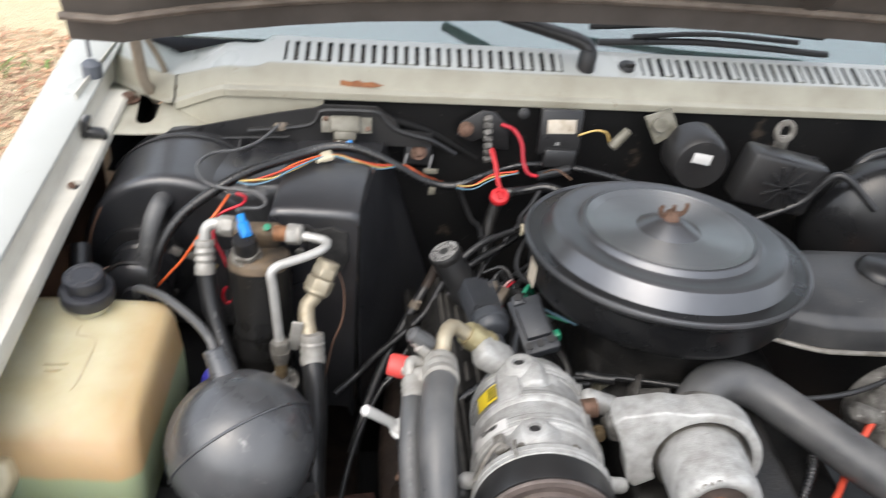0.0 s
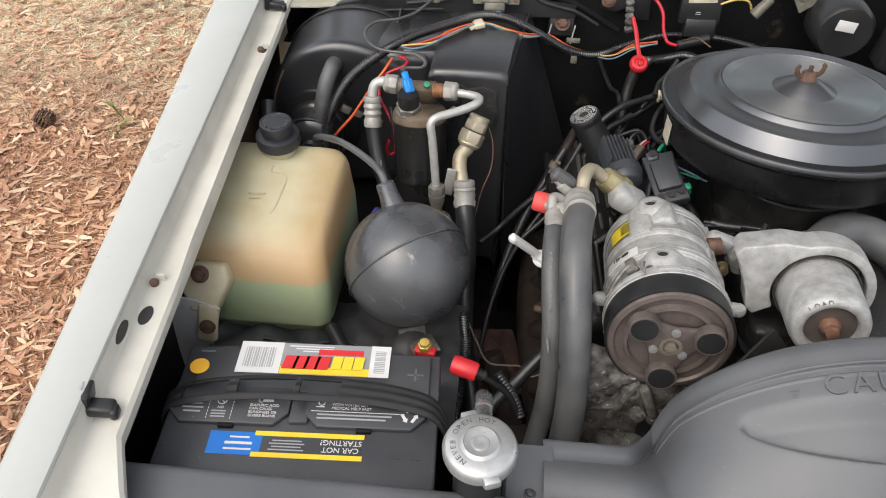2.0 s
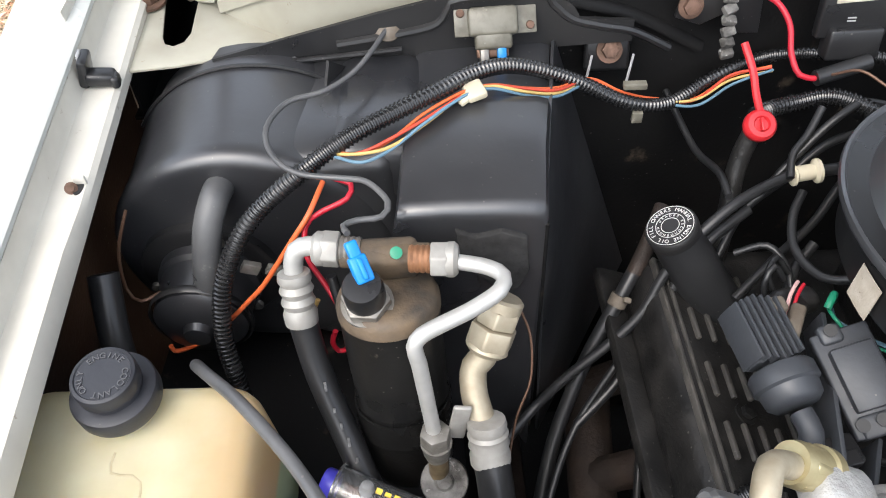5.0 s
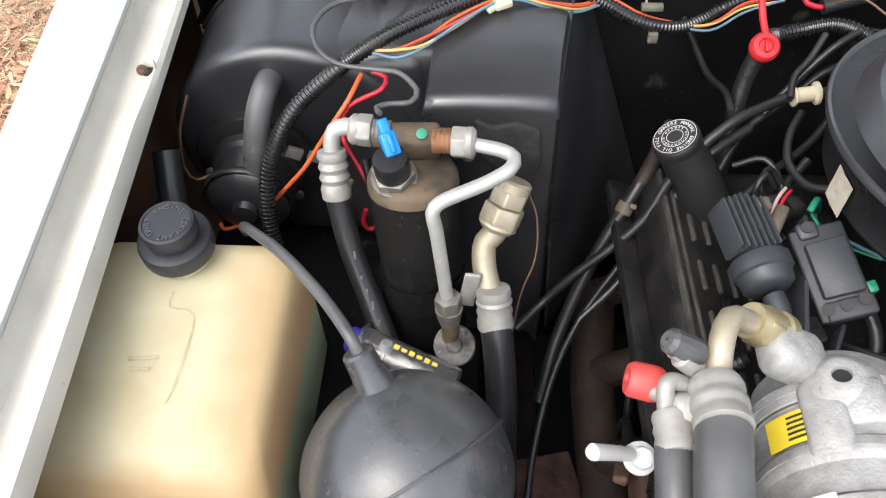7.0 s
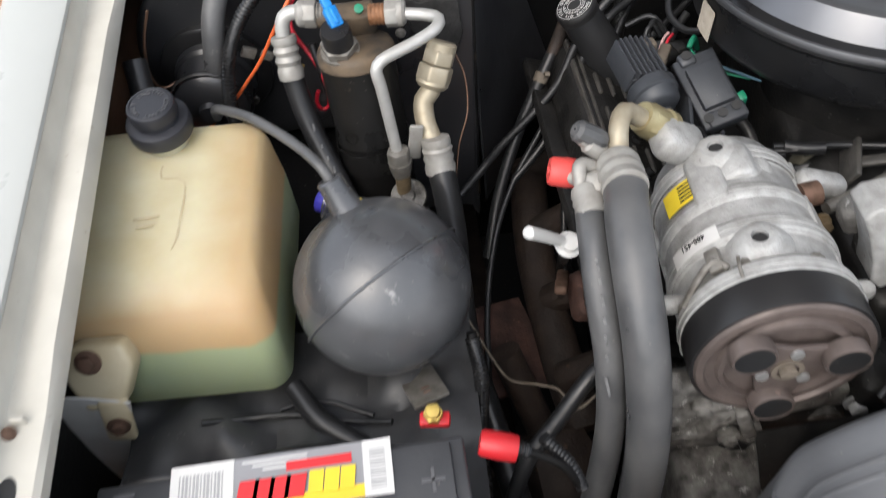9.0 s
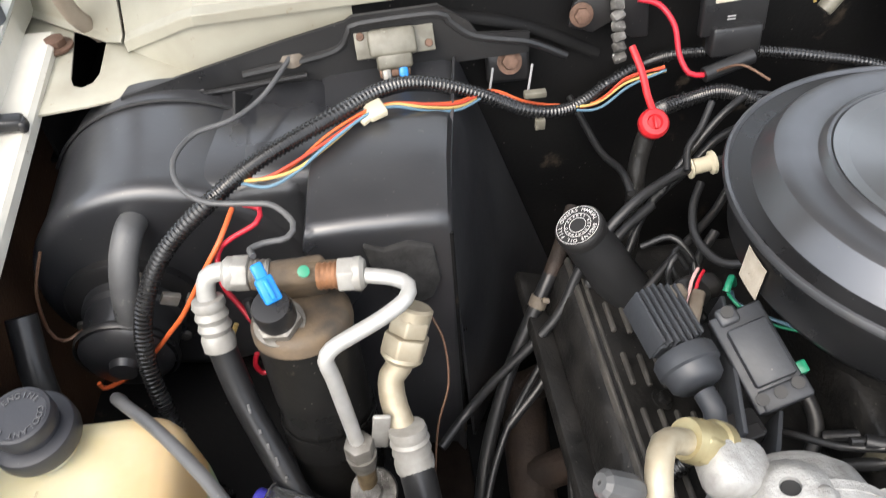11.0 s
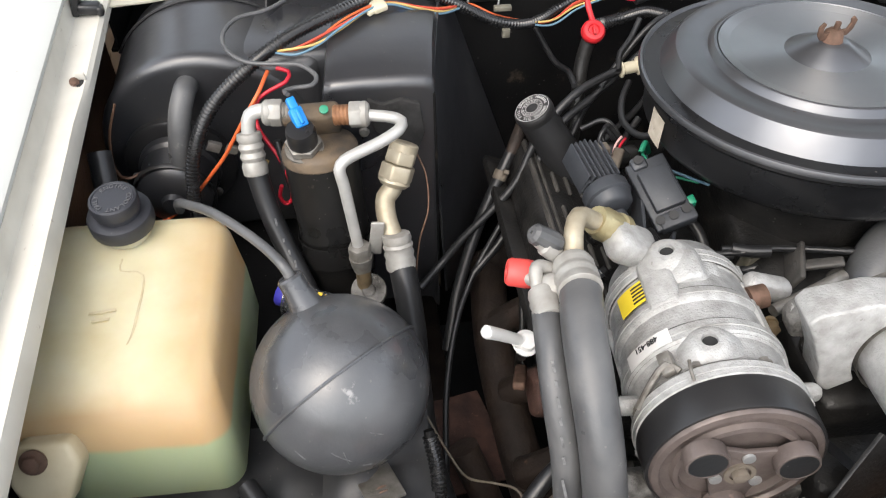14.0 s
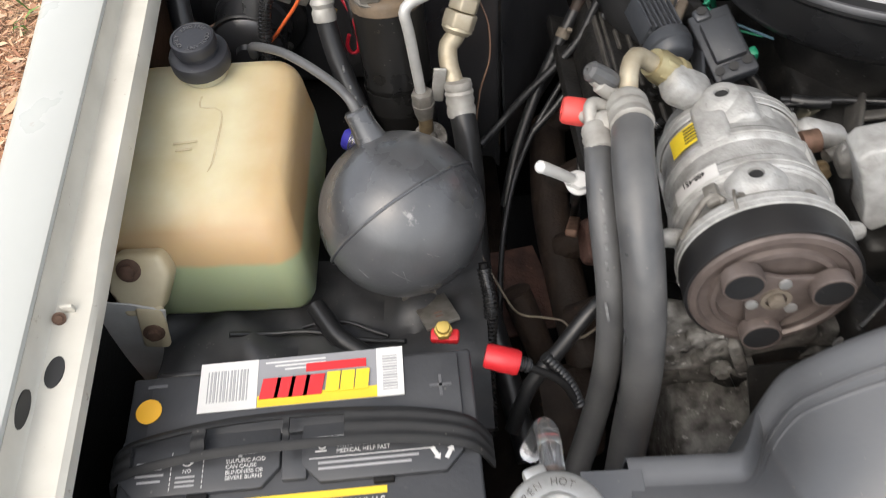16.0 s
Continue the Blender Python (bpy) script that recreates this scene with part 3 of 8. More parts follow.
def litter(count, x0, x1, y0, y1, seed):
    """Loose dry leaves and bark strips lying on the ground."""
    rnd = random.Random(seed)
    verts, faces = [], []
    for _ in range(count):
        x, y = rnd.uniform(x0, x1), rnd.uniform(y0, y1)
        a, ln = rnd.uniform(0, math.tau), 0.004 + 0.034 * rnd.random() ** 3.0
        w = ln * (0.05 + 0.30 * rnd.random() ** 1.8)
        z = 0.02 * noise.noise((x * 0.9, y * 0.9, 0)) + rnd.uniform(0.004, 0.022)
        dx, dy = math.cos(a), math.sin(a)
        tilt, curl = rnd.uniform(-0.3, 0.3), rnd.uniform(-0.006, 0.008)
        k = len(verts)
        for s, q in ((-1, 0), (-0.3, 1), (0.5, 0.8), (1, 0), (0.5, -0.8), (-0.3, -1)):
            verts.append((x + dx * s * ln - dy * q * w, y + dy * s * ln + dx * q * w, z + tilt * s * ln * 0.5 + curl * (1 - abs(q))))
        faces += [(k, k + 1, k + 5), (k + 1, k + 2, k + 4, k + 5), (k + 2, k + 3, k + 4)]
    me = bpy.data.meshes.new("leaves")
    me.from_pydata(verts, [], faces)
    return me


leaves = new("leaf_litter", litter(95000, -3.6, -0.45, -0.9, 4.2, 3))
leaves.data.materials.append(LITTER)
tagged(leaves, "dry brown fallen leaves and bark pieces on the ground", "leaves", kind="stuff")


def weeds():
    rnd = random.Random(8)
    verts, faces = [], []
    for _ in range(46):
        cx, cy = rnd.uniform(-4.2, -0.8), rnd.uniform(0.4, 6)
        for _ in range(rnd.randint(6, 14)):
            a, ln, w = rnd.uniform(0, math.tau), rnd.uniform(0.03, 0.09), rnd.uniform(0.004, 0.009)
            x, y = cx + rnd.gauss(0, 0.04), cy + rnd.gauss(0, 0.04)
            dx, dy, up = math.cos(a), math.sin(a), rnd.uniform(0.3, 1.2)
            k = len(verts)
            verts += [(x, y, 0.0), (x + dx * ln * 0.5 - dy * w, y + dy * ln * 0.5 + dx * w, ln * up * 0.8), (x + dx * ln, y + dy * ln, ln * up), (x + dx * ln * 0.5 + dy * w, y + dy * ln * 0.5 - dx * w, ln * up * 0.8)]
            faces.append((k, k + 1, k + 2, k + 3))
    me = bpy.data.meshes.new("weeds")
    me.from_pydata(verts, [], faces)
    return me


green = new("weeds", weeds())
green.data.materials.append(WEEDS)
tagged(green, "small green weeds growing through the leaf litter", "weeds", kind="stuff")


def pine_cone(x, y):
    bms = []
    for i in range(9):
        h = 0.008 * i
        r = 0.032 * math.sin(0.35 + 2.5 * i / 9)
        for k in range(9):
            a = math.tau * (k + 0.5 * (i % 2)) / 9
            m = pose(x + h, y + r * math.cos(a), 0.035 + r * math.sin(a), math.degrees(a), 25, 0)
            bms.append(box((0, 0, 0), (0.004, 0.012, 0.012), bevel=0, m=m))
    return join(*bms)


single("pine_cone", pine_cone(-1.71, 2.2), RUSTBOLT, (-1.71, 2.2, 0.01), "brown open pine cone lying among leaves", "pine cone")

# ---- the car's body ----
car = thing("car_body", (0.4, 0.6, 0.0), "white pickup truck body with its hood open", "car body")


def flange_z(y):
    return 1.025 + 0.044 * y


def bend_x(y):
    return -0.333 - 0.0503 * y


def fender_row(y):
    x, z = bend_x(y), flange_z(y)
    t, w = z + 0.031, 0.044 + 0.036 * y
    return [(x - 0.002, y, t - 0.004), (x - 0.0032, y, t - 0.001), (x - 0.006, y, t), (x - w * 0.5, y, t + 0.0012), (x - w * 0.82, y, t - 0.001), (x - w * 0.93, y, t - 0.004), (x - w, y, t - 0.012),
            (x - w - 0.004, y, t - 0.03), (x - w - 0.009, y, t - 0.09), (x - w - 0.02, y, t - 0.25), (x - w - 0.03, y, t - 0.5), (x - w, y, t - 0.62)]


def fender_inner_row(y):
    x, z = bend_x(y), flange_z(y)
    wide = 0.030 + (0.05 * max(0, 0.24 - y) / 0.1 if y < 0.24 else 0)
    step = 0.0045 * (0.45 < y < 0.86)
    return [(x - 0.0035, y, z + 0.026), (x - 0.0035, y, z + 0.004), (x - 0.0005, y, z), (x + 0.009, y, z + step * 0.3), (x + 0.014, y, z + step), (x + wide - 0.003, y, z + step), (x + wide, y, z - 0.003), (x + wide, y, z - 0.014)]


ys = [-0.05 + 0.05 * i for i in range(26)]
part("fender", thicken(skin([fender_row(y) for y in ys + [1.3, 1.5, 1.8]]), 0.0015), WHITE, car, "glossy white fender top")
part("fender_flange", thicken(skin([fender_inner_row(y) for y in ys]), 0.0015), FLANGE, car, "dusty greyish white inner fender flange")
for i, (hx, hy, rx, ry) in enumerate([(-0.361, 0.841, 0.006, 0.008), (-0.343, 0.391, 0.007, 0.013), (-0.357, 0.92, 0.004, 0.008)]):
    m = pose(hx, hy, flange_z(hy) + 0.0012)
    part("flange_hole", prism([(rx * math.cos(a), ry * math.sin(a)) for a in (math.tau * k / 20 for k in range(20))], 0.0012, m), PRINT, car)
# an oval hole in the fender's upright inner face
m = Matrix.Translation((-0.3540, 0.358, 1.0535)) @ Matrix.Rotation(radians(90), 4, "Y")
part("flange_hole", prism([(0.008 * math.cos(a), 0.015 * math.sin(a)) for a in (math.tau * k / 20 for k in range(20))], 0.002, m), PRINT, car)
for hy in (0.442, 0.925):
    hx_ = -0.348 - 0.012 * (hy > 0.6)
    part("clip_tab", box((hx_ + 0.004, hy, flange_z(hy) + 0.005), (0.010, 0.003, 0.010), bevel=0.001), FLANGE, car)
    bolt("clip_bolt", (hx_ - 0.001, hy - 0.008, flange_z(hy) + 0.004), (0.3, -0.6, 0.7), 0.0034, car, RUSTBOLT)


def rubber_stop(y, x):
    z = flange_z(y)
    b = thing("hood_stop", (x, y, z), "black rubber hood stop clipped on the fender flange", "rubber stop", "hood stops")
    part("block", soften(join(box((x, y - 0.003, z + 0.010), (0.026, 0.017, 0.013), (0, 8, 8), bevel=0.004), box((x + 0.012, y - 0.004, z + 0.007), (0.008, 0.014, 0.012), (0, 0, 8), bevel=0.003)), 0.001), RUBBER, b)
    part("foot", box((x - 0.014, y + 0.002, z + 0.016), (0.009, 0.024, 0.028), (0, 12, 6), bevel=0.003), RUBBER, b)
    part("clip_tongue", box((x - 0.0165, y + 0.004, z + 0.026), (0.003, 0.010, 0.012), (0, 12, 6), bevel=0.001), GREYPRINT, b)
    return b


rubber_stop(0.275, -0.338)
rubber_stop(1.05, -0.368)

# white shelf behind the flange, with the hinge's slot left open
shelf_z = 1.066
shelf_outline = [(-0.412, 1.065), (-0.354, 1.076), (-0.31, 1.082), (-0.28, 1.09), (-0.22, 1.10), (-0.15, 1.11), (-0.15, 1.2), (-0.28, 1.22), (-0.30, 1.31), (-0.318, 1.31), (-0.318, 1.27), (-0.309, 1.135), (-0.313, 1.12), (-0.322, 1.114), (-0.331, 1.118), (-0.336, 1.13), (-0.361, 1.275), (-0.361, 1.33), (-0.412, 1.33)]
part("hinge_shelf", prism(shelf_outline, 0.003, Matrix.Translation((0, 0, shelf_z - 0.003)), 0.0008), CREAM, car, "cream painted shelf with the hinge slot")
part("hinge_well", join(box((-0.33, 1.22, 0.99), (0.10, 0.24, 0.004), bevel=0), box((-0.37, 1.22, 1.025), (0.003, 0.24, 0.07), bevel=0), box((-0.295, 1.22, 1.025), (0.003, 0.24, 0.07), bevel=0)), BLACKMAT, car)
bolt("shelf_bolt", (-0.361, 1.187, 1.068), (0, 0, 1), 0.011, car)
part("upper_fender_wall", thicken(skin([[(-0.402, 1.10, 1.07), (-0.402, 1.6, 1.07)], [(-0.408, 1.10, 1.115), (-0.41, 1.6, 1.12)]]), 0.002), FLANGE, car)


# ---- cowl, its vents and the windscreen ----
def cowl_y(x):
    return 1.119 + 0.07 * x


COWL = [(0.03, -0.012), (0.002, -0.010), (0.0004, -0.0095), (0.0, -0.008), (0.0, 0.001), (0.0005, 0.0024), (0.002, 0.003), (0.011, 0.0042), (0.0125, 0.0046), (0.0136, 0.0056), (0.0145, 0.0075), (0.032, 0.0275), (0.0335, 0.0292), (0.036, 0.0305), (0.040, 0.031)]
lip_z = 1.134


def cowl_point(x, dy, dz):
    """The cowl follows the firewall; its end sweeps back and down to the hinge shelf."""
    e = max(0.0, -0.2 - x)
    low = 0.009 * min(1, max(0, (-0.135 - x) / 0.02)) * max(0, dz) / 0.031
    return (x, cowl_y(x) + dy + e * 0.78, lip_z + dz - low - min(0.067, e * 0.67) * (1 - 0.2 * min(0.031, max(0, dz)) / 0.031))


cx = [-0.42 + 0.015 * i for i in range(115)]
part("cowl_panel", thicken(skin([[cowl_point(x, *q) for q in COWL] for x in cx if x > -0.297]), 0.0012), CREAM, car, "cream cowl panel edge with a rust streak", smooth=14)
part("cowl_end", thicken(skin([[cowl_point(x, *q) for q in COWL[6:]] for x in (-0.42, -0.39, -0.36, -0.33, -0.31, -0.29)]), 0.0015), CREAM, car)
strip, mid, tail = [(0.040, 0.031), (0.046, 0.0325)], [(0.046, 0.0325), (0.090, 0.047)], [(0.090, 0.047), (0.104, 0.049), (0.112, 0.043), (0.13, 0.035)]
part("cowl_top", join(*[thicken(skin([[cowl_point(x, *q) for q in rows] for x in xs]), 0.002) for rows, xs in ((strip, cx), (tail, cx), (mid, [x for x in cx if x < -0.12] + [-0.1135]), (mid, (0.327, 0.36, 0.42, 0.4615)))]), WHITE, car, "white cowl top")
bars = [-0.104 + 0.0169 * i for i in range(26)] + [0.47 + 0.0169 * i for i in range(32)]
for x in bars:
    part("vent_bar", thicken(skin([[cowl_point(x + o, *q) for q in mid] for o in (-0.0048, 0.0048)]), 0.003), WHITE, car)
part("cowl_plenum", thicken(skin([[(x, cowl_y(x) + 0.042, lip_z + 0.002), (x, cowl_y(x) + 0.12, lip_z + 0.010)] for x in (-0.15, 1.3)]), 0.002), BLACKMAT, car)
part("vent_screen", join(*[sweep([cowl_point(x, 0.05 + 0.006 * k, 0.0275 + 0.002 * k) for x in (-0.11, 0.1, 0.32)], 0.0009, 5) for k in range(7)]), FITTING, car, "wire screen under the vents")
part("rust_streak", soften(prism([(-0.045, 0), (-0.03, 0.006), (-0.012, 0.004), (-0.002, 0.0075), (0.006, 0.004), (0.02, 0.006), (0.038, 0.001), (0.02, -0.003), (-0.01, -0.0035), (-0.035, -0.0025)], 0.0006,
                           Matrix.Translation((0.003, cowl_y(0) + 0.0155, lip_z + 0.0098)) @ Matrix.Rotation(radians(49), 4, "X")), 0.0002), RUST, car, "orange rust bleeding through the paint")
part("washer_nozzle", join(lathe([(0, 0), (0.014, 0), (0.013, 0.006), (0.009, 0.01), (0, 0.011)], (0.436, cowl_y(0.436) + 0.065, lip_z + 0.037), (0, -0.2, 1), 20), box((0.436, cowl_y(0.436) + 0.055, lip_z + 0.048), (0.018, 0.014, 0.008), bevel=0.002)), BLACKPL, car)
ws = [(0.0, 1.232, 1.172), (0.0, 1.50, 1.33), (0.0, 2.0, 1.68)]
part("windshield", thicken(skin([[(x, y + 0.07 * x, z) for _, y, z in ws] for x in (-0.42, -0.2, 0, 0.2, 0.4, 0.6, 0.8, 1.0, 1.2)]), 0.005), GLASS, car, "sloped tinted windshield glass")
# White truck's cabin coloured black to stand for the dim interior behind glass.
part("cabin", join(box((0.4, 2.9, 0.8), (1.7, 2.4, 0.8), bevel=0.05), box((0.4, 2.9, 1.78), (1.5, 1.4, 0.03), bevel=0.01)), BLACKMAT, car)
# Assumed dash, added in grey to brighten what the windshield shows.
part("pale_fill_dash", box((0.4, 1.62, 1.16), (1.6, 0.5, 0.12), (8, 0, 0), bevel=0.03), GREY_TAPE, car)
arm = part("wiper_arm", join(sweep([(0.365, 1.205, 1.165), (0.368, 1.208, 1.195), (0.352, 1.216, 1.209), (0.30, 1.235, 1.217), (0.24, 1.25, 1.226), (0.14, 1.29, 1.242)], (0.013, 0.009), 10), lathe([(0, 0), (0.015, 0), (0.014, 0.03), (0.010, 0.036), (0, 0.037)], (0.365, 1.204, 1.165), (0, 0, 1), 20)), BLACKPL, car, "black wiper arm")
for k in range(2):
    part("wiper_blade", join(sweep([(0.392 - 0.01 * k, 1.26 + 0.03 * k, 1.195 + 0.016 * k), (0.571, 1.262 + 0.03 * k, 1.207 + 0.02 * k), (0.80, 1.27 + 0.03 * k, 1.200 + 0.02 * k)], 0.006, 8), sweep([(0.45, 1.262 + 0.03 * k, 1.208 + 0.016 * k), (0.58, 1.262 + 0.03 * k, 1.222 + 0.018 * k), (0.74, 1.268 + 0.03 * k, 1.218 + 0.018 * k)], 0.0045, 8)), BLACKPL, car)


# ---- hood, raised ----
hood = thing("hood", (0.4, 1.15, 1.25), "open hood seen from its dark dusty underside", "hood")


def hood_edge(x):
    u = (x + 0.33) / 1.1
    return 1.215 + 0.085 * (1 - (1 - min(1, u)) ** 3) * (1 if u > 0 else 0)


hx = [-0.40, -0.36, -0.33, -0.30, -0.22, -0.1, 0, 0.2, 0.4, 0.6, 0.8, 1.0, 1.15, 1.2]
part("hood_panel", thicken(skin([[(x, 1.115 - 0.22 * s, hood_edge(x) + 1.0 * s + 0.02 * math.sin(s * 3)) for s in (-0.012, 0.0, 0.05, 0.12, 0.2, 0.4, 0.7, 1.0)] for x in hx]), 0.02), HOODUNDER, hood)
part("hood_lip", join(sweep([(x, 1.118, hood_edge(x) - 0.004) for x in hx], 0.007, 10), sweep([(x, 1.075, hood_edge(x) + 0.024) for x in hx], 0.006, 8)), HOODEDGE, hood, "worn brown hood edge")
part("hood_rib", sweep([(-0.3, 1.02, 1.30), (0.1, 1.02, 1.37), (1.1, 1.02, 1.39)], 0.018, 8, flat=0.5), HOODUNDER, hood)
for x in (-0.12, 0.62):
    part("hood_plug", lathe([(0, 0), (0.022, 0), (0.022, 0.004), (0.016, 0.006), (0, 0.006)], (x, 1.045, hood_edge(x) + 0.052), (0, -0.75, -0.67), 24), HOODUNDER, hood)
part("hinge_arm", join(sweep([(-0.355, 1.155, 1.26), (-0.337, 1.173, 1.183), (-0.338, 1.20, 1.10), (-0.327, 1.225, 1.055)], 0.0095, 12, flat=0.75)), TAN, hood, "worn tan steel hood hinge arm")
part("hinge_link", join(sweep([(-0.352, 1.16, 1.25), (-0.315, 1.225, 1.12), (-0.30, 1.235, 1.03)], 0.005, 8), sweep([(-0.30, 1.195, 1.075), (-0.292, 1.205, 1.088), (-0.283, 1.22, 1.075), (-0.283, 1.225, 1.03)], 0.0035, 8)), TAN, hood)
part("prop_rod", join(sweep([(-0.405, 1.17, 1.25), (-0.408, 1.18, 1.14)], 0.003, 8), lathe([(0, 0), (0.014, 0), (0.015, 0.02), (0.008, 0.026), (0, 0.027)], (-0.408, 1.18, 1.108), (0, 0, 1), 18)), GREY_TAPE, hood)

# ---- firewall, inner wheel panels, front support ----
part("firewall", join(thicken(skin([[(x, cowl_y(x) + 0.012, lip_z - 0.012), (x, cowl_y(x) + 0.010, 0.95), (x, cowl_y(x) - 0.02, 0.35)] for x in (-0.2, 0.0, 0.4, 0.8, 1.25)]), 0.004)), BLACKMAT, car, "dusty black painted firewall")
part("firewall_rib", join(sweep([(0.04, cowl_y(0.04) + 0.004, 1.10), (0.12, cowl_y(0.12) + 0.004, 1.075), (0.2, cowl_y(0.2) + 0.004, 1.03)], 0.007, 8, flat=0.5)), BLACKMAT, car)
part("firewall_top_flange", thicken(skin([[cowl_point(x, 0.006, -0.0105), (x, cowl_point(x, 0.004, 0)[1], 1.062)] for x in (-0.29, -0.26, -0.23, -0.2, -0.15, -0.1, -0.05)]), 0.002), CREAM, car)
part("wheel_panel", join(thicken(skin([[(bend_x(y) + 0.004, y, flange_z(y) - 0.012), (bend_x(y) - 0.03, y, flange_z(y) - 0.05), (bend_x(y) - 0.035, y, 0.85), (bend_x(y) - 0.03, y, 0.5)] for y in [0.1 * i for i in range(13)]]), 0.003)), BLACKMAT, car, "black inner wheel panel")
part("far_wheel_panel", thicken(skin([[(1.22, y, 1.08), (1.2, y, 0.8), (1.15, y, 0.4)] for y in (0.0, 0.3, 0.6, 0.9, 1.2)]), 0.004), BLACKMAT, car)
part("far_fender", thicken(skin([[(1.2, y, 1.08), (1.23, y, 1.10), (1.3, y, 1.10), (1.32, y, 1.0), (1.33, y, 0.6)] for y in (-0.1, 0.3, 0.6, 0.9, 1.2, 1.7)]), 0.003), WHITE, car)
part("frame_rail", join(box((0.0, 0.6, 0.42), (0.09, 1.5, 0.13), (0, 0, 2), bevel=0.01), box((0.35, 0.35, 0.36), (0.9, 0.14, 0.1), bevel=0.02)), BROWN, car, "rusty brown frame rail")
part("radiator_support", soften(join(box((0.28, 0.1385, 0.958), (1.25, 0.235, 0.076), bevel=0.014, seg=4), box((0.2, 0.05, 0.75), (1.2, 0.06, 0.4), bevel=0.01)), 0.003), SHROUD, car, "scuffed dusty black radiator support panel")
part("front_clip", thicken(skin([[(x, -0.02, 0.99), (x, -0.08, 0.97), (x, -0.12, 0.85), (x, -0.1, 0.4)] for x in (-0.38, 0.0, 0.5, 1.3)]), 0.003), WHITE, car, "white front panel")
part("brace_plate", thicken(skin([[(-0.385, 0.516, 0.945), (-0.352, 0.514, 0.94), (-0.322, 0.512, 0.93)], [(-0.40, 0.512, 0.90), (-0.37, 0.510, 0.885), (-0.338, 0.510, 0.875)], [(-0.427, 0.510, 0.825), (-0.392, 0.510, 0.82), (-0.360, 0.510, 0.812)], [(-0.427, 0.510, 0.76), (-0.410, 0.510, 0.75), (-0.385, 0.510, 0.74)]]), 0.002), GREYMETAL, car, "dull grey sheet metal brace")


def draped(x, y):
    fold = abs(noise.noise((x * 16, y * 11, 2))) * 0.034 + abs(noise.noise((x * 34 + 3, y * 20, 5))) * 0.010
    return 0.868 + fold - 0.02 * (y - 0.45) / 0.15


part("splash_shield", thicken(skin([[(-0.345 + 0.0105 * i, 0.40 + 0.008 * j, draped(-0.345 + 0.0105 * i, 0.40 + 0.008 * j)) for i in range(32)] for j in range(28)]), 0.002), SHIELD, car, "creased black plastic splash shield")
part("bay_floor", join(thicken(skin([[(-0.36, y, 0.80 + 0.02 * math.sin(y * 9)), (-0.28, y, 0.80), (-0.15, y, 0.78), (-0.05, y, 0.70), (-0.03, y, 0.45)] for y in (0.3, 0.45, 0.6, 0.75, 0.9, 1.0, 1.15)]), 0.004), box((0.4, 0.6, 0.27), (1.6, 1.35, 0.02), bevel=0.004)), BLACKMAT, car, "black inner wheel house")
for x, y in ((-0.27, 0.55), (1.07, 0.55), (-0.27, 3.6), (1.07, 3.6)):
    part("tyre", lathe([(0.2, -0.10), (0.33, -0.10), (0.36, -0.07), (0.36, 0.07), (0.33, 0.10), (0.2, 0.10)], (x, y, 0.355), (1, 0, 0), 40, ring=True), RUBBER, car)


# ---- coolant reservoir ----
tank = thing("coolant_reservoir", (-0.275, 0.65, 0.84), "yellowed translucent plastic coolant reservoir with green coolant", "reservoir")


def tank_body():
    """Rounded box, lofted upwards; the front leans back towards the shoulder."""
    rows = []
    levels = [(0.84, 0.560, 0.735, -0.375, -0.205, 0.014), (0.882, 0.537, 0.755, -0.384, -0.194, 0.018), (0.89, 0.532, 0.76, -0.387, -0.190, 0.022), (0.94, 0.546, 0.772, -0.387, -0.194, 0.024), (0.968, 0.557, 0.776, -0.386, -0.1985, 0.025),
              (0.980, 0.564, 0.777, -0.386, -0.2005, 0.025), (0.988, 0.572, 0.776, -0.385, -0.203, 0.024), (0.994, 0.584, 0.774, -0.382, -0.2065, 0.024), (0.998, 0.602, 0.770, -0.377, -0.212, 0.024), (0.9995, 0.63, 0.76, -0.366, -0.221, 0.02)]
    for z, y0, y1, x0, x1, r in levels:
        rows.append([(x + (x0 + x1) / 2, y + (y0 + y1) / 2, z + 0.05 * (y + (y0 + y1) / 2 - 0.7) * (z > 0.975)) for x, y in rounded_rect(x1 - x0, y1 - y0, r, 6)])
    return skin(rows, True, True)


body = part("tank_body", tank_body(), TANK, tank, smooth=60)
part("tank_seam", sweep([(-0.2985, 0.722, 0.9993), (-0.298, 0.707, 0.9985), (-0.276, 0.70, 0.9981), (-0.275, 0.655, 0.9962), (-0.279, 0.625, 0.9940), (-0.298, 0.604, 0.9880), (-0.335, 0.585, 0.979)], 0.0017, 10), MOULDED, body)
for w in (0.024, 0.016):
    part("moulded_mark", box((-0.306, 0.655 + 1.2 * (w - 0.02), 0.9992), (w, 0.0032, 0.0007), (0, 0, 6), bevel=0.0004), MOULDED, body)
ear_m = Matrix.Translation((-0.343, 0.5495, 0.934)) @ Matrix.Rotation(radians(56), 4, "X")
part("mounting_ear", prism([(-0.018, 0.032), (0.024, 0.032), (0.031, 0.010), (0.014, -0.030), (-0.018, -0.032), (-0.030, -0.004), (-0.027, 0.02)], 0.030, ear_m, 0.006, 3), EAR, tank, "beige moulded mounting ear")
part("ear_tongue", soften(box((-0.341, 0.5085, 0.907), (0.026, 0.010, 0.056), (-12, 8, 0), bevel=0.004), 0.001), EAR, tank)
bolt("tank_bolt", (-0.348, 0.5335, 0.966), (0.05, -0.83, 0.56), 0.0075, tank)
bolt("tank_bolt", (-0.340, 0.5025, 0.905), (0.15, -0.95, 0.22), 0.0068, tank)
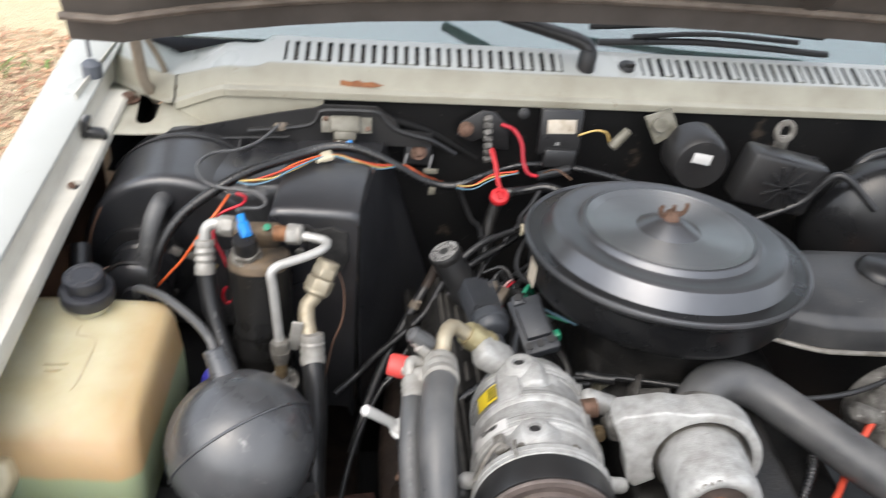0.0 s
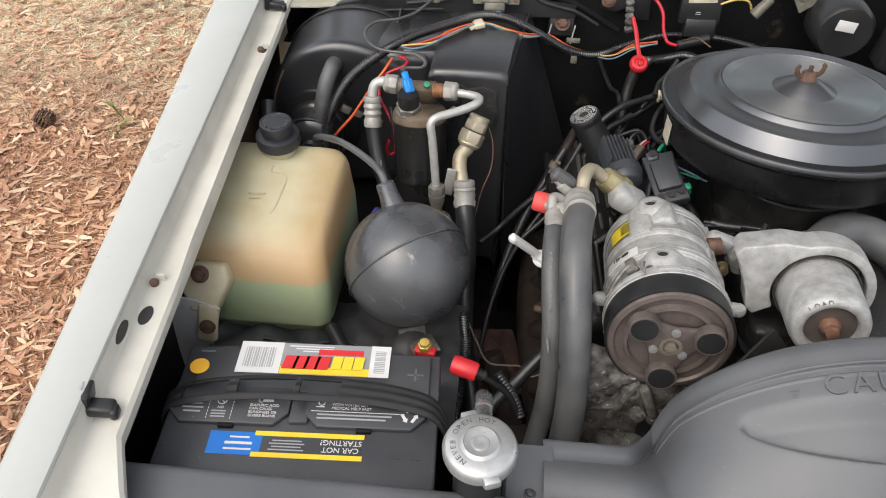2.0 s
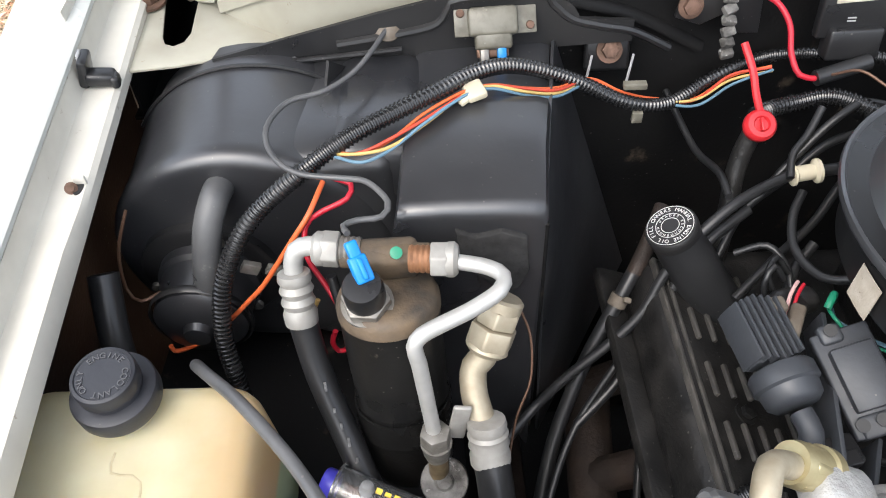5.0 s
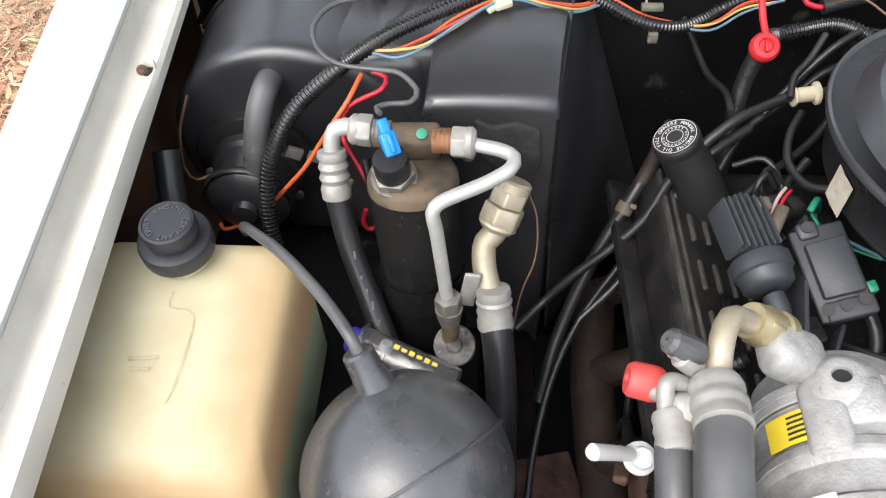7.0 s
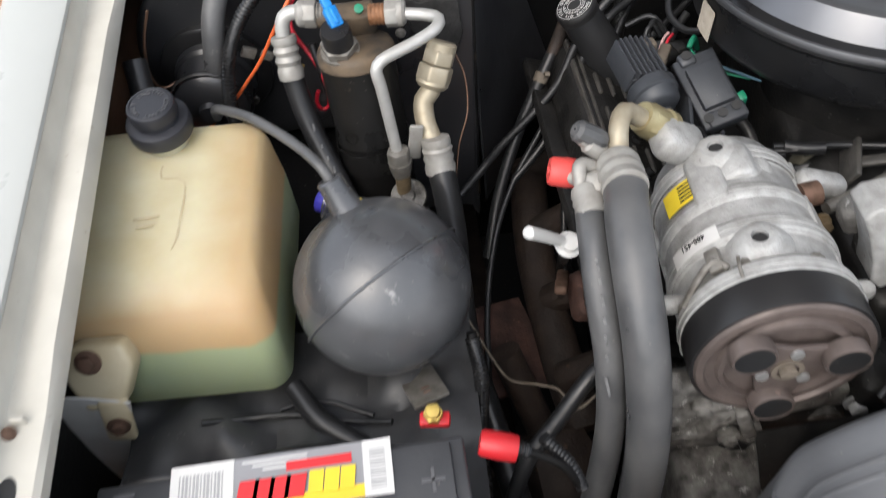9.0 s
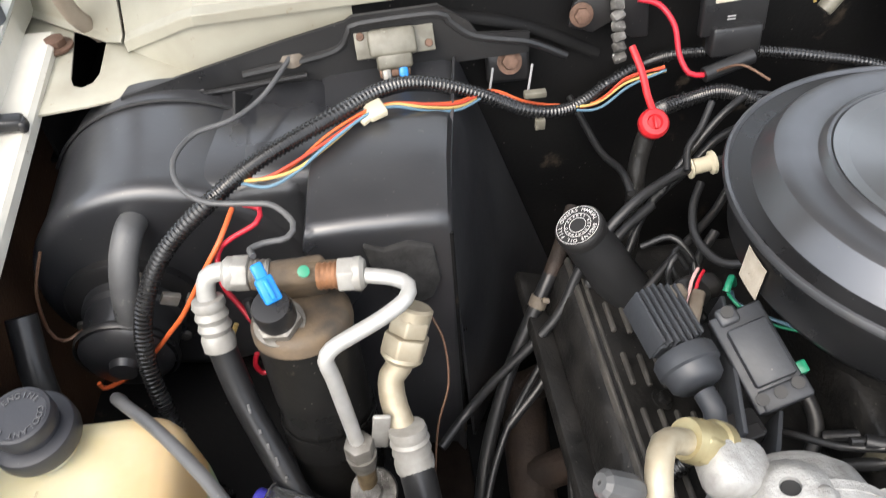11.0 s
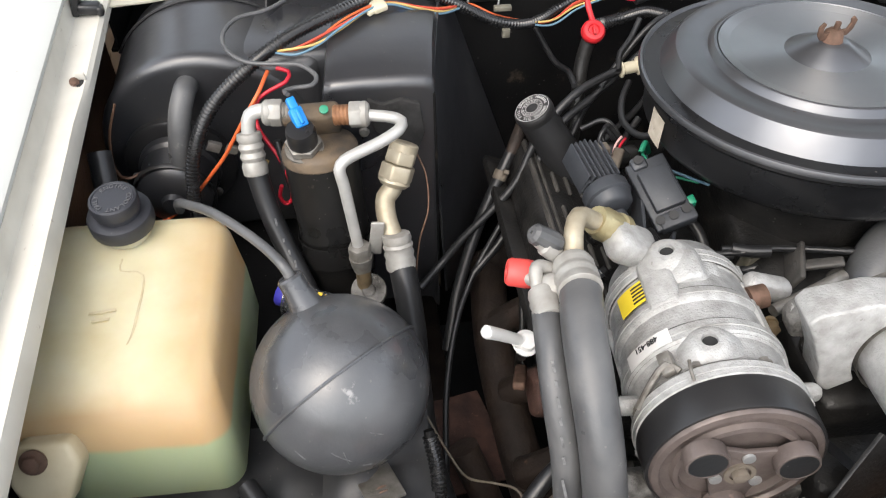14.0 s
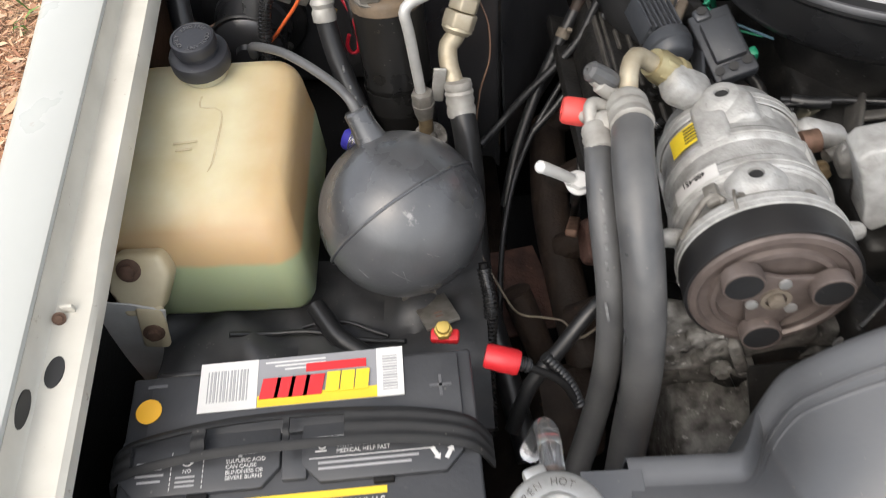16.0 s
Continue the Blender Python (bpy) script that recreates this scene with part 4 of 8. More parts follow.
part("neck", lathe([(0.024, -0.012), (0.023, 0.0), (0.022, 0.012)], (-0.299, 0.757, 1.006), (0, 0, 1), 32), TANK, tank)
cap = part("filler_cap", lathe([(0.027, 0), (0.0298, 0.001), (0.0306, 0.004), (0.0306, 0.0150), (0.0296, 0.0172), (0.0270, 0.0182), (0.0208, 0.0188), (0.0202, 0.0235), (0.0226, 0.0250), (0.0228, 0.0345), (0.0218, 0.0368), (0.0195, 0.0375), (0.0188, 0.0365), (0, 0.0365)], (-0.299, 0.757, 1.013), (0, -0.06, 1), 48), CAPBLUE, tank, "dark slate plastic filler cap with raised letters")
arc_words("raised_letters", "ENGINE COOLANT ONLY ", (-0.299, 0.7546, 1.0500), (0, -0.06, 1), 0.0152, 0.0062, 138, 18, DULLPRINT, cap)

# ---- vacuum ball ----
ball_c, ball_r = Vector((-0.097, 0.592, 0.954)), 0.0805
ball = thing("vacuum_reservoir", (ball_c.x, ball_c.y, ball_c.z - ball_r), "round charcoal plastic vacuum reservoir ball with a moulded seam", "vacuum reservoir")
sp = bmesh.new()
bmesh.ops.create_uvsphere(sp, u_segments=64, v_segments=40, radius=ball_r)
bmesh.ops.translate(sp, verts=sp.verts, vec=ball_c)
part("ball", sp, BALL, ball)
seam_n = Vector((-0.541, 0.729, 0.42)).normalized()
part("seam", lathe([(ball_r - 0.004, -0.0018), (ball_r + 0.0020, -0.0013), (ball_r + 0.0026, 0), (ball_r + 0.0020, 0.0013), (ball_r - 0.004, 0.0018)], ball_c, seam_n, 96, ring=True), BALL, ball)
for a0, a1, e0, e1 in ((-95, -84, 12, 2), (-88, -86, 12, 0), (-70, -62, 22, 16), (-118, -112, 8, 3), (-52, -49, 4, -3), (-78, -72, -6, -9)):
    part("scuff", sweep([ball_c + (ball_r + 0.0001) * Vector((math.cos(radians(a)) * math.cos(radians(e)), math.sin(radians(a)) * math.cos(radians(e)), math.sin(radians(e)))) for a, e in ((a0 + (a1 - a0) * k / 5, e0 + (e1 - e0) * k / 5) for k in range(6))], 0.00035, 5), FAINT, ball)
nk = Vector((-0.122, 0.636, 1.018))
out_dir = Vector((-0.35, 0.42, 0.72)).normalized()
part("neck", lathe([(0.017, -0.014), (0.0145, 0.0), (0.0125, 0.012), (0.012, 0.026), (0.010, 0.028), (0, 0.028)], nk, out_dir, 28), BALL, ball)
part("vacuum_tube", sweep([nk + out_dir * 0.01, nk + out_dir * 0.04, (-0.165, 0.692, 1.046), (-0.205, 0.738, 1.035), (-0.238, 0.772, 1.018), (-0.254, 0.790, 1.004), (-0.258, 0.80, 0.985)], 0.0047, 16), HOSE, ball, "grey rubber vacuum tube")
part("foot_bracket", join(box((-0.07, 0.528, 0.875), (0.035, 0.05, 0.004), (-25, 0, 20), bevel=0.001), box((-0.085, 0.545, 0.855), (0.036, 0.004, 0.05), (-20, 0, 20), bevel=0.001)), FITTING, ball, "dusty bare metal foot bracket")
bolt("bracket_bolt", (-0.066, 0.517, 0.874), (0.1, -0.4, 0.9), 0.007, ball)

# ---- receiver canister of the air conditioning ----
a_top, a_bot = Vector((-0.108, 0.826, 1.04)), Vector((-0.099, 0.785, 0.845))
a_ax = (a_bot - a_top).normalized()
acc = thing("accumulator", a_bot, "black painted metal air conditioning accumulator canister", "canister")
L = (a_bot - a_top).length
can = part("canister", lathe([(0, -0.0035), (0.020, -0.003), (0.033, -0.001), (0.0370, 0.002), (0.0382, 0.008), (0.0385, 0.02), (0.0385, 0.098), (0.0395, 0.1), (0.0395, 0.104), (0.0385, 0.106), (0.0385, L - 0.02), (0.033, L - 0.006), (0.02, L), (0, L)], a_top, a_ax, 48), CANPAINT, acc)
part("dirty_top", lathe([(0, -0.0052), (0.020, -0.0044), (0.0335, -0.0024), (0.0375, 0.0006), (0.0394, 0.0050), (0.0397, 0.0130), (0.0386, 0.0142)], a_top, a_ax, 48), CANTOP, acc, "dusty rust-tinged canister top")
part("clamp_band", lathe([(0.0388, 0.108), (0.0404, 0.108), (0.0404, 0.135), (0.0388, 0.135)], a_top, a_ax, 48, ring=True), CANPAINT, acc)
part("port_block", soften(join(box((-0.107, 0.846, 1.056), (0.046, 0.024, 0.030), (12, 0, 2), bevel=0.005), lathe([(0, -0.034), (0.0095, -0.034), (0.0095, 0.034), (0, 0.034)], (-0.108, 0.844, 1.062), (1, -0.08, 0.05), 20)), 0.002), CANTOP, acc, "dusty brown port block")
part("green_plug", lathe([(0, 0), (0.0046, 0), (0.0046, 0.003), (0, 0.004)], (-0.099, 0.835, 1.0745), (0.1, -0.55, 0.83), 18), GREENW, acc)
sw_b, sw_d = Vector((-0.121, 0.811, 1.045)), Vector((-0.02, -0.22, 0.97)).normalized()
sw = part("pressure_switch", lathe([(0.014, 0), (0.014, 0.012), (0.0135, 0.014), (0.0150, 0.0142), (0.0150, 0.030), (0.0135, 0.034), (0, 0.035)], sw_b, sw_d, 32), BLACKPL, acc, "black pressure switch")
part("switch_nut", nut(sw_b + sw_d * 0.006, sw_d, 0.0185, 0.008), FITTING, sw)
part("switch_ring", lathe([(0.014, 0), (0.0195, 0.0), (0.0195, 0.003), (0.014, 0.003)], sw_b + sw_d * 0.002, sw_d, 32), FITTING, sw)
plug_m = Matrix.Translation((-0.1245, 0.8175, 1.0875)) @ Matrix.Rotation(radians(28), 4, "Z") @ Matrix.Rotation(radians(40), 4, "X")
plug = part("blue_connector", soften(join(box((0, 0, 0), (0.0130, 0.020, 0.010), bevel=0.0018, m=plug_m @ Matrix.Translation((0, -0.006, 0))), box((0, 0, 0), (0.0088, 0.014, 0.008), bevel=0.0015, m=plug_m @ Matrix.Translation((0, 0.008, 0.0))), box((0, 0, 0), (0.004, 0.016, 0.004), bevel=0.001, m=plug_m @ Matrix.Translation((0, -0.006, 0.006)))), 0.0006), BLUE, acc, "bright blue plastic electrical plug")
for sx in (-1, 1):
    bx = Vector((-0.140, 0.849, 1.064)) if sx < 0 else Vector((-0.076, 0.835, 1.067))
    ux = Vector((sx, -0.08 * sx, 0.03)).normalized()
    part("union_nut", join(nut(bx + ux * 0.002, ux, 0.0142, 0.013, twist=10), lathe([(0.0125, 0.0), (0.0132, 0.002), (0.0132, 0.006), (0.0105, 0.009), (0.0062, 0.0095)], bx + ux * 0.013, ux, 28)), FERRULE, acc, "dull plated union nut")
    part("union_thread", lathe([(0.0098 + 0.0009 * (k % 2), -0.014 + 0.002 * k) for k in range(9)], bx, ux, 24), COPPERY if sx > 0 else FITTING, acc, "coppery threaded collar" if sx > 0 else "")

# ---- aluminium pipes and air conditioning hoses ----
line1 = thing("liquid_line", (-0.074, 0.752, 0.93), "bent dull aluminium air conditioning pipe with fittings", "pipe")
part("pipe", sweep([(-0.066, 0.833, 1.068), (-0.045, 0.828, 1.0685), (-0.032, 0.823, 1.0695), (-0.023, 0.814, 1.071), (-0.026, 0.802, 1.070), (-0.045, 0.790, 1.066), (-0.068, 0.779, 1.063), (-0.081, 0.773, 1.060), (-0.0865, 0.769, 1.052), (-0.084, 0.766, 1.035), (-0.079, 0.758, 0.985), (-0.076, 0.753, 0.955)], 0.0059, 18), PIPE, line1)
part("lower_nut", join(nut((-0.0755, 0.752, 0.962), (0.03, -0.1, -1), 0.0125, 0.016), lathe([(0.0125, 0), (0.011, 0.012), (0.009, 0.02)], (-0.075, 0.750, 0.948), (0.03, -0.1, -1), 24)), FITTING, line1)
part("coupling", join(lathe([(0, 0), (0.008, 0), (0.008, 0.03), (0, 0.03)], (-0.074, 0.747, 0.933), (0, -0.12, -1), 20)), BRONZE, line1)
part("knurled_disc", lathe([(0, -0.002), (0.006, -0.002), (0.008, 0), (0.0185, 0), (0.0195, 0.002), (0.0195, 0.006), (0.018, 0.007), (0, 0.007)], (-0.070, 0.736, 0.908), (0.05, 0.45, -0.9), 36), GRIMY, line1)
part("bridge_clamp", soften(box((-0.057, 0.757, 0.966), (0.014, 0.004, 0.046), (0, 8, 0), bevel=0.0015), 0.0005), FERRULE, line1)

line2 = thing("suction_hose", (-0.03, 0.70, 0.80), "thick black suction hose with yellowed metal elbow", "hose")
sn = Vector((-0.029, 0.806, 1.018))
sd = Vector((-0.34, -0.50, -0.80)).normalized()
part("large_nut", join(nut(sn - sd * 0.018, sd, 0.0170, 0.014, twist=12), nut(sn - sd * 0.003, sd, 0.0188, 0.017, twist=20), lathe([(0.0165, 0.013), (0.0170, 0.016), (0.0135, 0.020), (0.0110, 0.021)], sn, sd, 28), lathe([(0.013, -0.027), (0.0152, -0.025), (0.0152, -0.017)], sn, sd, 28)), BRASS, line2)
part("elbow", sweep([sn + sd * 0.01, sn + sd * 0.024, (-0.0440, 0.790, 0.992), (-0.0455, 0.782, 0.984), (-0.0440, 0.772, 0.975), (-0.0405, 0.762, 0.967), (-0.036, 0.750, 0.952)], 0.0105, 20), BRASS, line2)
f0, fd = Vector((-0.0365, 0.756, 0.972)), Vector((0.08, -0.45, -0.85)).normalized()
part("ferrule", lathe([(0.011, 0), (0.0145, 0.001), (0.0155, 0.006), (0.0145, 0.010), (0.016, 0.013), (0.0145, 0.018), (0.016, 0.022), (0.0145, 0.027), (0.0160, 0.031), (0.0158, 0.038), (0.0150, 0.0388)], f0, fd, 32), FERRULE, line2)
part("hose", sweep([f0 + fd * 0.03, (-0.030, 0.722, 0.925), (-0.026, 0.695, 0.885), (-0.025, 0.66, 0.84), (-0.02, 0.60, 0.80), (0.0, 0.52, 0.76), (0.02, 0.42, 0.74)], 0.0142, 20), RUBBER, line2)
part("capillary", sweep([(-0.008, 0.822, 1.02), (0.0, 0.81, 1.0), (0.0, 0.79, 0.97), (-0.012, 0.77, 0.94), (-0.02, 0.74, 0.90)], 0.0010, 8), COPPER, line2)

line3 = thing("discharge_hose", (-0.15, 0.70, 0.82), "black printed air conditioning hose with grey ferrule", "hose")
part("elbow", sweep([(-0.150, 0.850, 1.065), (-0.165, 0.852, 1.066), (-0.175, 0.851, 1.062), (-0.179, 0.847, 1.050), (-0.179, 0.842, 1.035)], 0.0075, 18), PIPE, line3)
g0, gd = Vector((-0.1795, 0.845, 1.045)), Vector((0.05, -0.42, -0.9)).normalized()
part("ferrule", lathe([(0.008, 0), (0.0125, 0.001), (0.0135, 0.006), (0.0115, 0.010), (0.0135, 0.015), (0.0115, 0.020), (0.0135, 0.025), (0.0115, 0.030), (0.0135, 0.035), (0.013, 0.044), (0.011, 0.045)], g0, gd, 32), FERRULE, line3)
part("hose", sweep([g0 + gd * 0.03, (-0.175, 0.822, 0.995), (-0.168, 0.805, 0.965), (-0.155, 0.782, 0.935), (-0.138, 0.752, 0.905), (-0.122, 0.722, 0.875), (-0.11, 0.69, 0.84), (-0.10, 0.64, 0.80)], 0.0115, 18), RUBBER, line3)
for i, (q, ln) in enumerate([((-0.1615, 0.7905, 0.9665), 0.012), ((-0.1555, 0.778, 0.951), 0.006), ((-0.1505, 0.769, 0.941), 0.009), ((-0.145, 0.760, 0.932), 0.012), ((-0.139, 0.750, 0.921), 0.006)]):
    part("hose_print", box(q, (0.0022, 0.0010, ln * 0.7), (-32, 0, 8), bevel=0.0003), FAINT, line3)

# ---- inline filter vial behind the ball ----
vial = thing("filter_vial", (-0.135, 0.72, 0.90), "clear plastic vial with a blue cap and yellow print", "filter")
va, vb = Vector((-0.166, 0.737, 0.913)), Vector((-0.066, 0.696, 0.903))
vd = (vb - va).normalized()
part("tube", lathe([(0.0150, 0.012), (0.0165, 0.013), (0.0165, 0.106), (0.0150, 0.107), (0.0150, 0.105), (0.0152, 0.014)], va, vd, 28, ring=True), CLEAR, vial)
part("flange", lathe([(0.010, 0.0115), (0.0195, 0.0115), (0.0195, 0.0135), (0.010, 0.0135)], va, vd, 28, ring=True), CLEAR, vial)
part("blue_cap", lathe([(0, 0.0), (0.0105, 0.0), (0.0120, 0.002), (0.0120, 0.011), (0, 0.011)], va, vd, 24), VIALBLUE, vial, "blue violet end cap")
part("copper_coil", sweep([va + vd * (0.018 + 0.0012 * k) + Vector((0.004 * math.sin(1.9 * k), 0.005 * math.cos(1.9 * k), -0.004 + 0.005 * math.sin(1.9 * k + 1))) for k in range(14)], 0.0022, 8), COPPER, vial)
part("white_bead", lathe([(0, 0), (0.005, 0.001), (0.0065, 0.006), (0.005, 0.011), (0, 0.012)], va + vd * 0.036 + Vector((0.0, 0.004, -0.003)), (0.2, 0.3, 0.9), 16), WHITEPL, vial)
for k in range(6):
    part("yellow_print", box(va + vd * (0.046 + 0.0075 * k) + Vector((0.0035, 0.002, 0.0160)), (0.0050, 0.0045 - 0.0012 * (k % 2), 0.0008), (14, 8, -22), bevel=0), LABELYEL, vial)


# ---- battery ----
bat = thing("battery", (-0.175, 0.345, 0.775), "charcoal car battery with warning labels and a carry strap", "battery")
BX0, BX1, BY0, BY1, BZ = -0.318, -0.034, 0.262, 0.43, 0.967
yaw = 3.0
BM = pose(-0.176, 0.346, 0, 0, 0, yaw)


def on_battery(x, y, z, rx=0, ry=0, rz=0):
    return BM @ pose(x, y, z, rx, ry, rz)


w, d = 0.284, 0.172
part("case", soften(join(box((0, 0, 0), (w - 0.01, d - 0.008, 0.15), bevel=0.004, m=on_battery(0, 0, 0.85))), 0.001), CASEGREY, bat)
part("cover", join(box((0, 0, 0), (w, d, 0.034), bevel=0.003, seg=3, m=on_battery(0, 0, 0.944)), box((0, 0, 0), (w - 0.03, 0.058, 0.006), bevel=0.002, m=on_battery(0.004, 0.052, 0.963))), CASEGREY, bat)
def bar(x, y, w, h, z=0.9668):
    return box((0, 0, 0), (w, h, 0.0004), bevel=0, m=on_battery(x, y, z))


vents = []
for x in (-0.077, 0.066):
    wd = 0.126
    vm = on_battery(x, 0.006, 0.9585)
    vent = part("vent_cover", prism([(-wd / 2, -0.010), (-wd / 2 + 0.014, -0.025), (wd / 2 - 0.014, -0.025), (wd / 2, -0.010), (wd / 2, 0.022), (-wd / 2, 0.022)], 0.008, vm, 0.0015), CASEGREY, bat, "black vent cover with white printed warnings")
    part("groove", join(box((0, 0, 0), (wd - 0.036, 0.0016, 0.002), bevel=0, m=on_battery(x, -0.0205, 0.9597)), box((0, 0, 0), (0.016, 0.006, 0.006), bevel=0.001, m=on_battery(x, -0.020, 0.9625))), BLACKMAT, vent)
    vents.append(vent)
va_, vb_ = vents
words("warning_words", "FLUSH EYES IMMEDIATELY\nWITH WATER GET\nMEDICAL HELP FAST", on_battery(0.030, 0.0085, 0.9668), 0.0046, PAPER, vb_, 0.0002, "LEFT")
part("print_line", bar(0.058, -0.0005, 0.098, 0.0006), PAPER, vb_)
part("print_line", bar(0.052, 0.0165, 0.084, 0.0006), PAPER, vb_)
for k in range(2):
    part("fine_print", bar(0.055 - 0.003 * k, -0.0045 - 0.0045 * k, 0.078 - 0.006 * k, 0.0018), GREYPRINT, vb_)
part("fine_print", bar(0.07, 0.0195, 0.06, 0.0016), GREYPRINT, vb_)
part("eye_wash_sign", join(lathe([(0.0028, 0), (0.0037, 0), (0.0037, 0.0004), (0.0028, 0.0004)], BM @ Vector((0.019, 0.010, 0.9667)), (0, 0, 1), 16, ring=True), bar(0.018, 0.005, 0.009, 0.001)), PAPER, vb_)
for a in range(3):
    cx, cy = 0.1125 + 0.0062 * math.cos(radians(90 + 120 * a)), -0.002 + 0.0062 * math.sin(radians(90 + 120 * a))
    part("recycling_arrow", prism([(-0.0055, -0.0016), (0.002, -0.0016), (0.002, -0.0032), (0.006, 0.0), (0.002, 0.0032), (0.002, 0.0016), (-0.0055, 0.0016)], 0.0004, on_battery(cx, cy, 0.9667, 0, 0, 180 + 120 * a)), PAPER, vb_)
words("warning_words", "SULFURIC ACID\nCAN CAUSE\nBLINDNESS OR\nSEVERE BURNS", on_battery(-0.056, -0.003, 0.9668), 0.0044, PAPER, va_, 0.0002, "LEFT")
words("warning_words", "NO", on_battery(-0.086, -0.001, 0.9668), 0.0042, PAPER, va_, 0.0002)
part("no_fire_sign", join(lathe([(0.0042, 0), (0.0052, 0), (0.0052, 0.0004), (0.0042, 0.0004)], BM @ Vector((-0.086, 0.008, 0.9667)), (0, 0, 1), 20, ring=True), box((0, 0, 0), (0.0085, 0.0009, 0.0004), bevel=0, m=on_battery(-0.086, 0.008, 0.9668, 0, 0, -45))), PAPER, va_)
for k in range(3):
    part("fine_print", bar(-0.087, -0.0055 - 0.0035 * k, 0.015, 0.0015), GREYPRINT, va_)
for px_ in (-0.0735, -0.0985):
    for k in range(8):
        part("print_line", bar(px_, 0.014 - 0.004 * k, 0.0006, 0.0024), PAPER, va_)
for k in range(4):
    part("fine_print", bar(-0.115, 0.008 - 0.005 * k, 0.022 - 0.004 * (k % 2), 0.0018), GREYPRINT, va_)
part("hazard_sign", join(bar(-0.040, 0.0105, 0.016, 0.0045), bar(-0.045, 0.0105, 0.003, 0.008)), GREYPRINT, va_)
part("vent_bridge", box((0, 0, 0), (0.02, 0.03, 0.01), bevel=0.002, m=on_battery(-0.003, 0.0, 0.961)), CASEGREY, bat)


def strap_point(u, v):
    """u along the carry strap, v across it from -1 to 1."""
    line = ((-0.153, 0.005, 0.935), (-0.147, 0.008, 0.960), (-0.12, 0.013, 0.973), (-0.06, 0.019, 0.978), (0.0, 0.020, 0.979), (0.05, 0.019, 0.978), (0.095, 0.016, 0.975), (0.135, 0.009, 0.968), (0.153, 0.000, 0.945))
    f = u * (len(line) - 1)
    i = min(int(f), len(line) - 2)
    f -= i
    p = [Vector(line[max(0, min(len(line) - 1, i + k))]) for k in (-1, 0, 1, 2)]
    q = 0.5 * (2 * p[1] + (p[2] - p[0]) * f + (2 * p[0] - 5 * p[1] + 4 * p[2] - p[3]) * f * f + (3 * p[1] - p[0] - 3 * p[2] + p[3]) * f ** 3)
    half = 0.0165 - 0.003 * abs(2 * u - 1)
    crown = 0.0022 * (1 - v * v) + 0.0009 * math.cos(v * 3 * math.pi)
    return BM @ (q + Vector((0, v * half, crown)))


def strap_mesh():
    """A ribbed band with three windows in its middle."""
    bm = bmesh.new()
    nu, nv = 96, 18
    g = [[bm.verts.new(strap_point(i / nu, 2 * j / nv - 1)) for j in range(nv + 1)] for i in range(nu + 1)]
    for i in range(nu):
        u = (i + 0.5) / nu
        window = any(a < u < b for a, b in ((0.22, 0.335), (0.352, 0.475), (0.492, 0.59)))
        for j in range(nv):
            if window and abs((j + 0.5) * 2 / nv - 1) < 0.52:
                continue
            bm.faces.new((g[i][j], g[i + 1][j], g[i + 1][j + 1], g[i][j + 1]))
    return thicken(bm, 0.003)


part("carry_strap", strap_mesh(), STRAP, bat, "black ribbed rubber carry strap with windows")
ly = 0.068
lab = part("top_label", box((0, 0, 0), (0.165, 0.044, 0.0006), bevel=0, m=on_battery(0.0, ly, 0.9668)), LABELGREY, bat, "silver, red, yellow and white product label")
part("barcode_block", box((0, 0, 0), (0.048, 0.044, 0.0006), bevel=0, m=on_battery(-0.059, ly, 0.9674)), PAPER, lab)
part("barcode_block", box((0, 0, 0), (0.022, 0.044, 0.0006), bevel=0, m=on_battery(0.0745, ly, 0.9674)), PAPER, lab)
for k in range(13):
    part("barcode_bar", box((0, 0, 0), (0.0008 + 0.0006 * (k % 3), 0.028, 0.0004), bevel=0, m=on_battery(-0.076 + 0.0027 * k, ly, 0.9679)), GREYPRINT, lab)
for k in range(13):
    part("barcode_bar", box((0, 0, 0), (0.012, 0.0008 + 0.0005 * (k % 3), 0.0004), bevel=0, m=on_battery(0.0745, ly - 0.016 + 0.0025 * k, 0.9679)), GREYPRINT, lab)
part("yellow_band", box((0, 0, 0), (0.098, 0.010, 0.0006), bevel=0, m=on_battery(0.0145, ly - 0.0165, 0.9674)), LABELYEL, lab)
part("red_shape", join(*[prism([(-0.009, -0.009), (0.006, -0.009), (0.009, 0.009), (-0.006, 0.009)], 0.0006, on_battery(x, ly - 0.006, 0.9682, 0, 0, 180)) for x in (-0.024, -0.012, 0.0, 0.012)]), LABELRED, lab)
part("yellow_shape", join(*[prism([(-0.006, -0.009), (0.005, -0.009), (0.007, 0.009), (-0.004, 0.009)], 0.0006, on_battery(x, ly - 0.005, 0.9682, 0, 0, 180)) for x in (0.028, 0.040, 0.052)]), LABELYEL, lab)
part("red_band", box((0, 0, 0), (0.050, 0.0075, 0.0006), bevel=0, m=on_battery(0.030, ly + 0.0105, 0.9674)), LABELRED, lab)
part("fine_print", join(*[box((0, 0, 0), (0.05 - 0.008 * k, 0.0014, 0.0004), bevel=0, m=on_battery(-0.004 + 0.004 * k, ly + 0.018 - 0.0035 * k, 0.9672)) for k in range(3)]), PAPER, lab)
part("round_sticker", lathe([(0, 0), (0.0105, 0), (0.0105, 0.0008), (0, 0.0008)], BM @ Vector((-0.1225, 0.052, 0.9668)), (0, 0, 1), 28), ORANGEDOT, bat, "round orange-yellow date sticker")
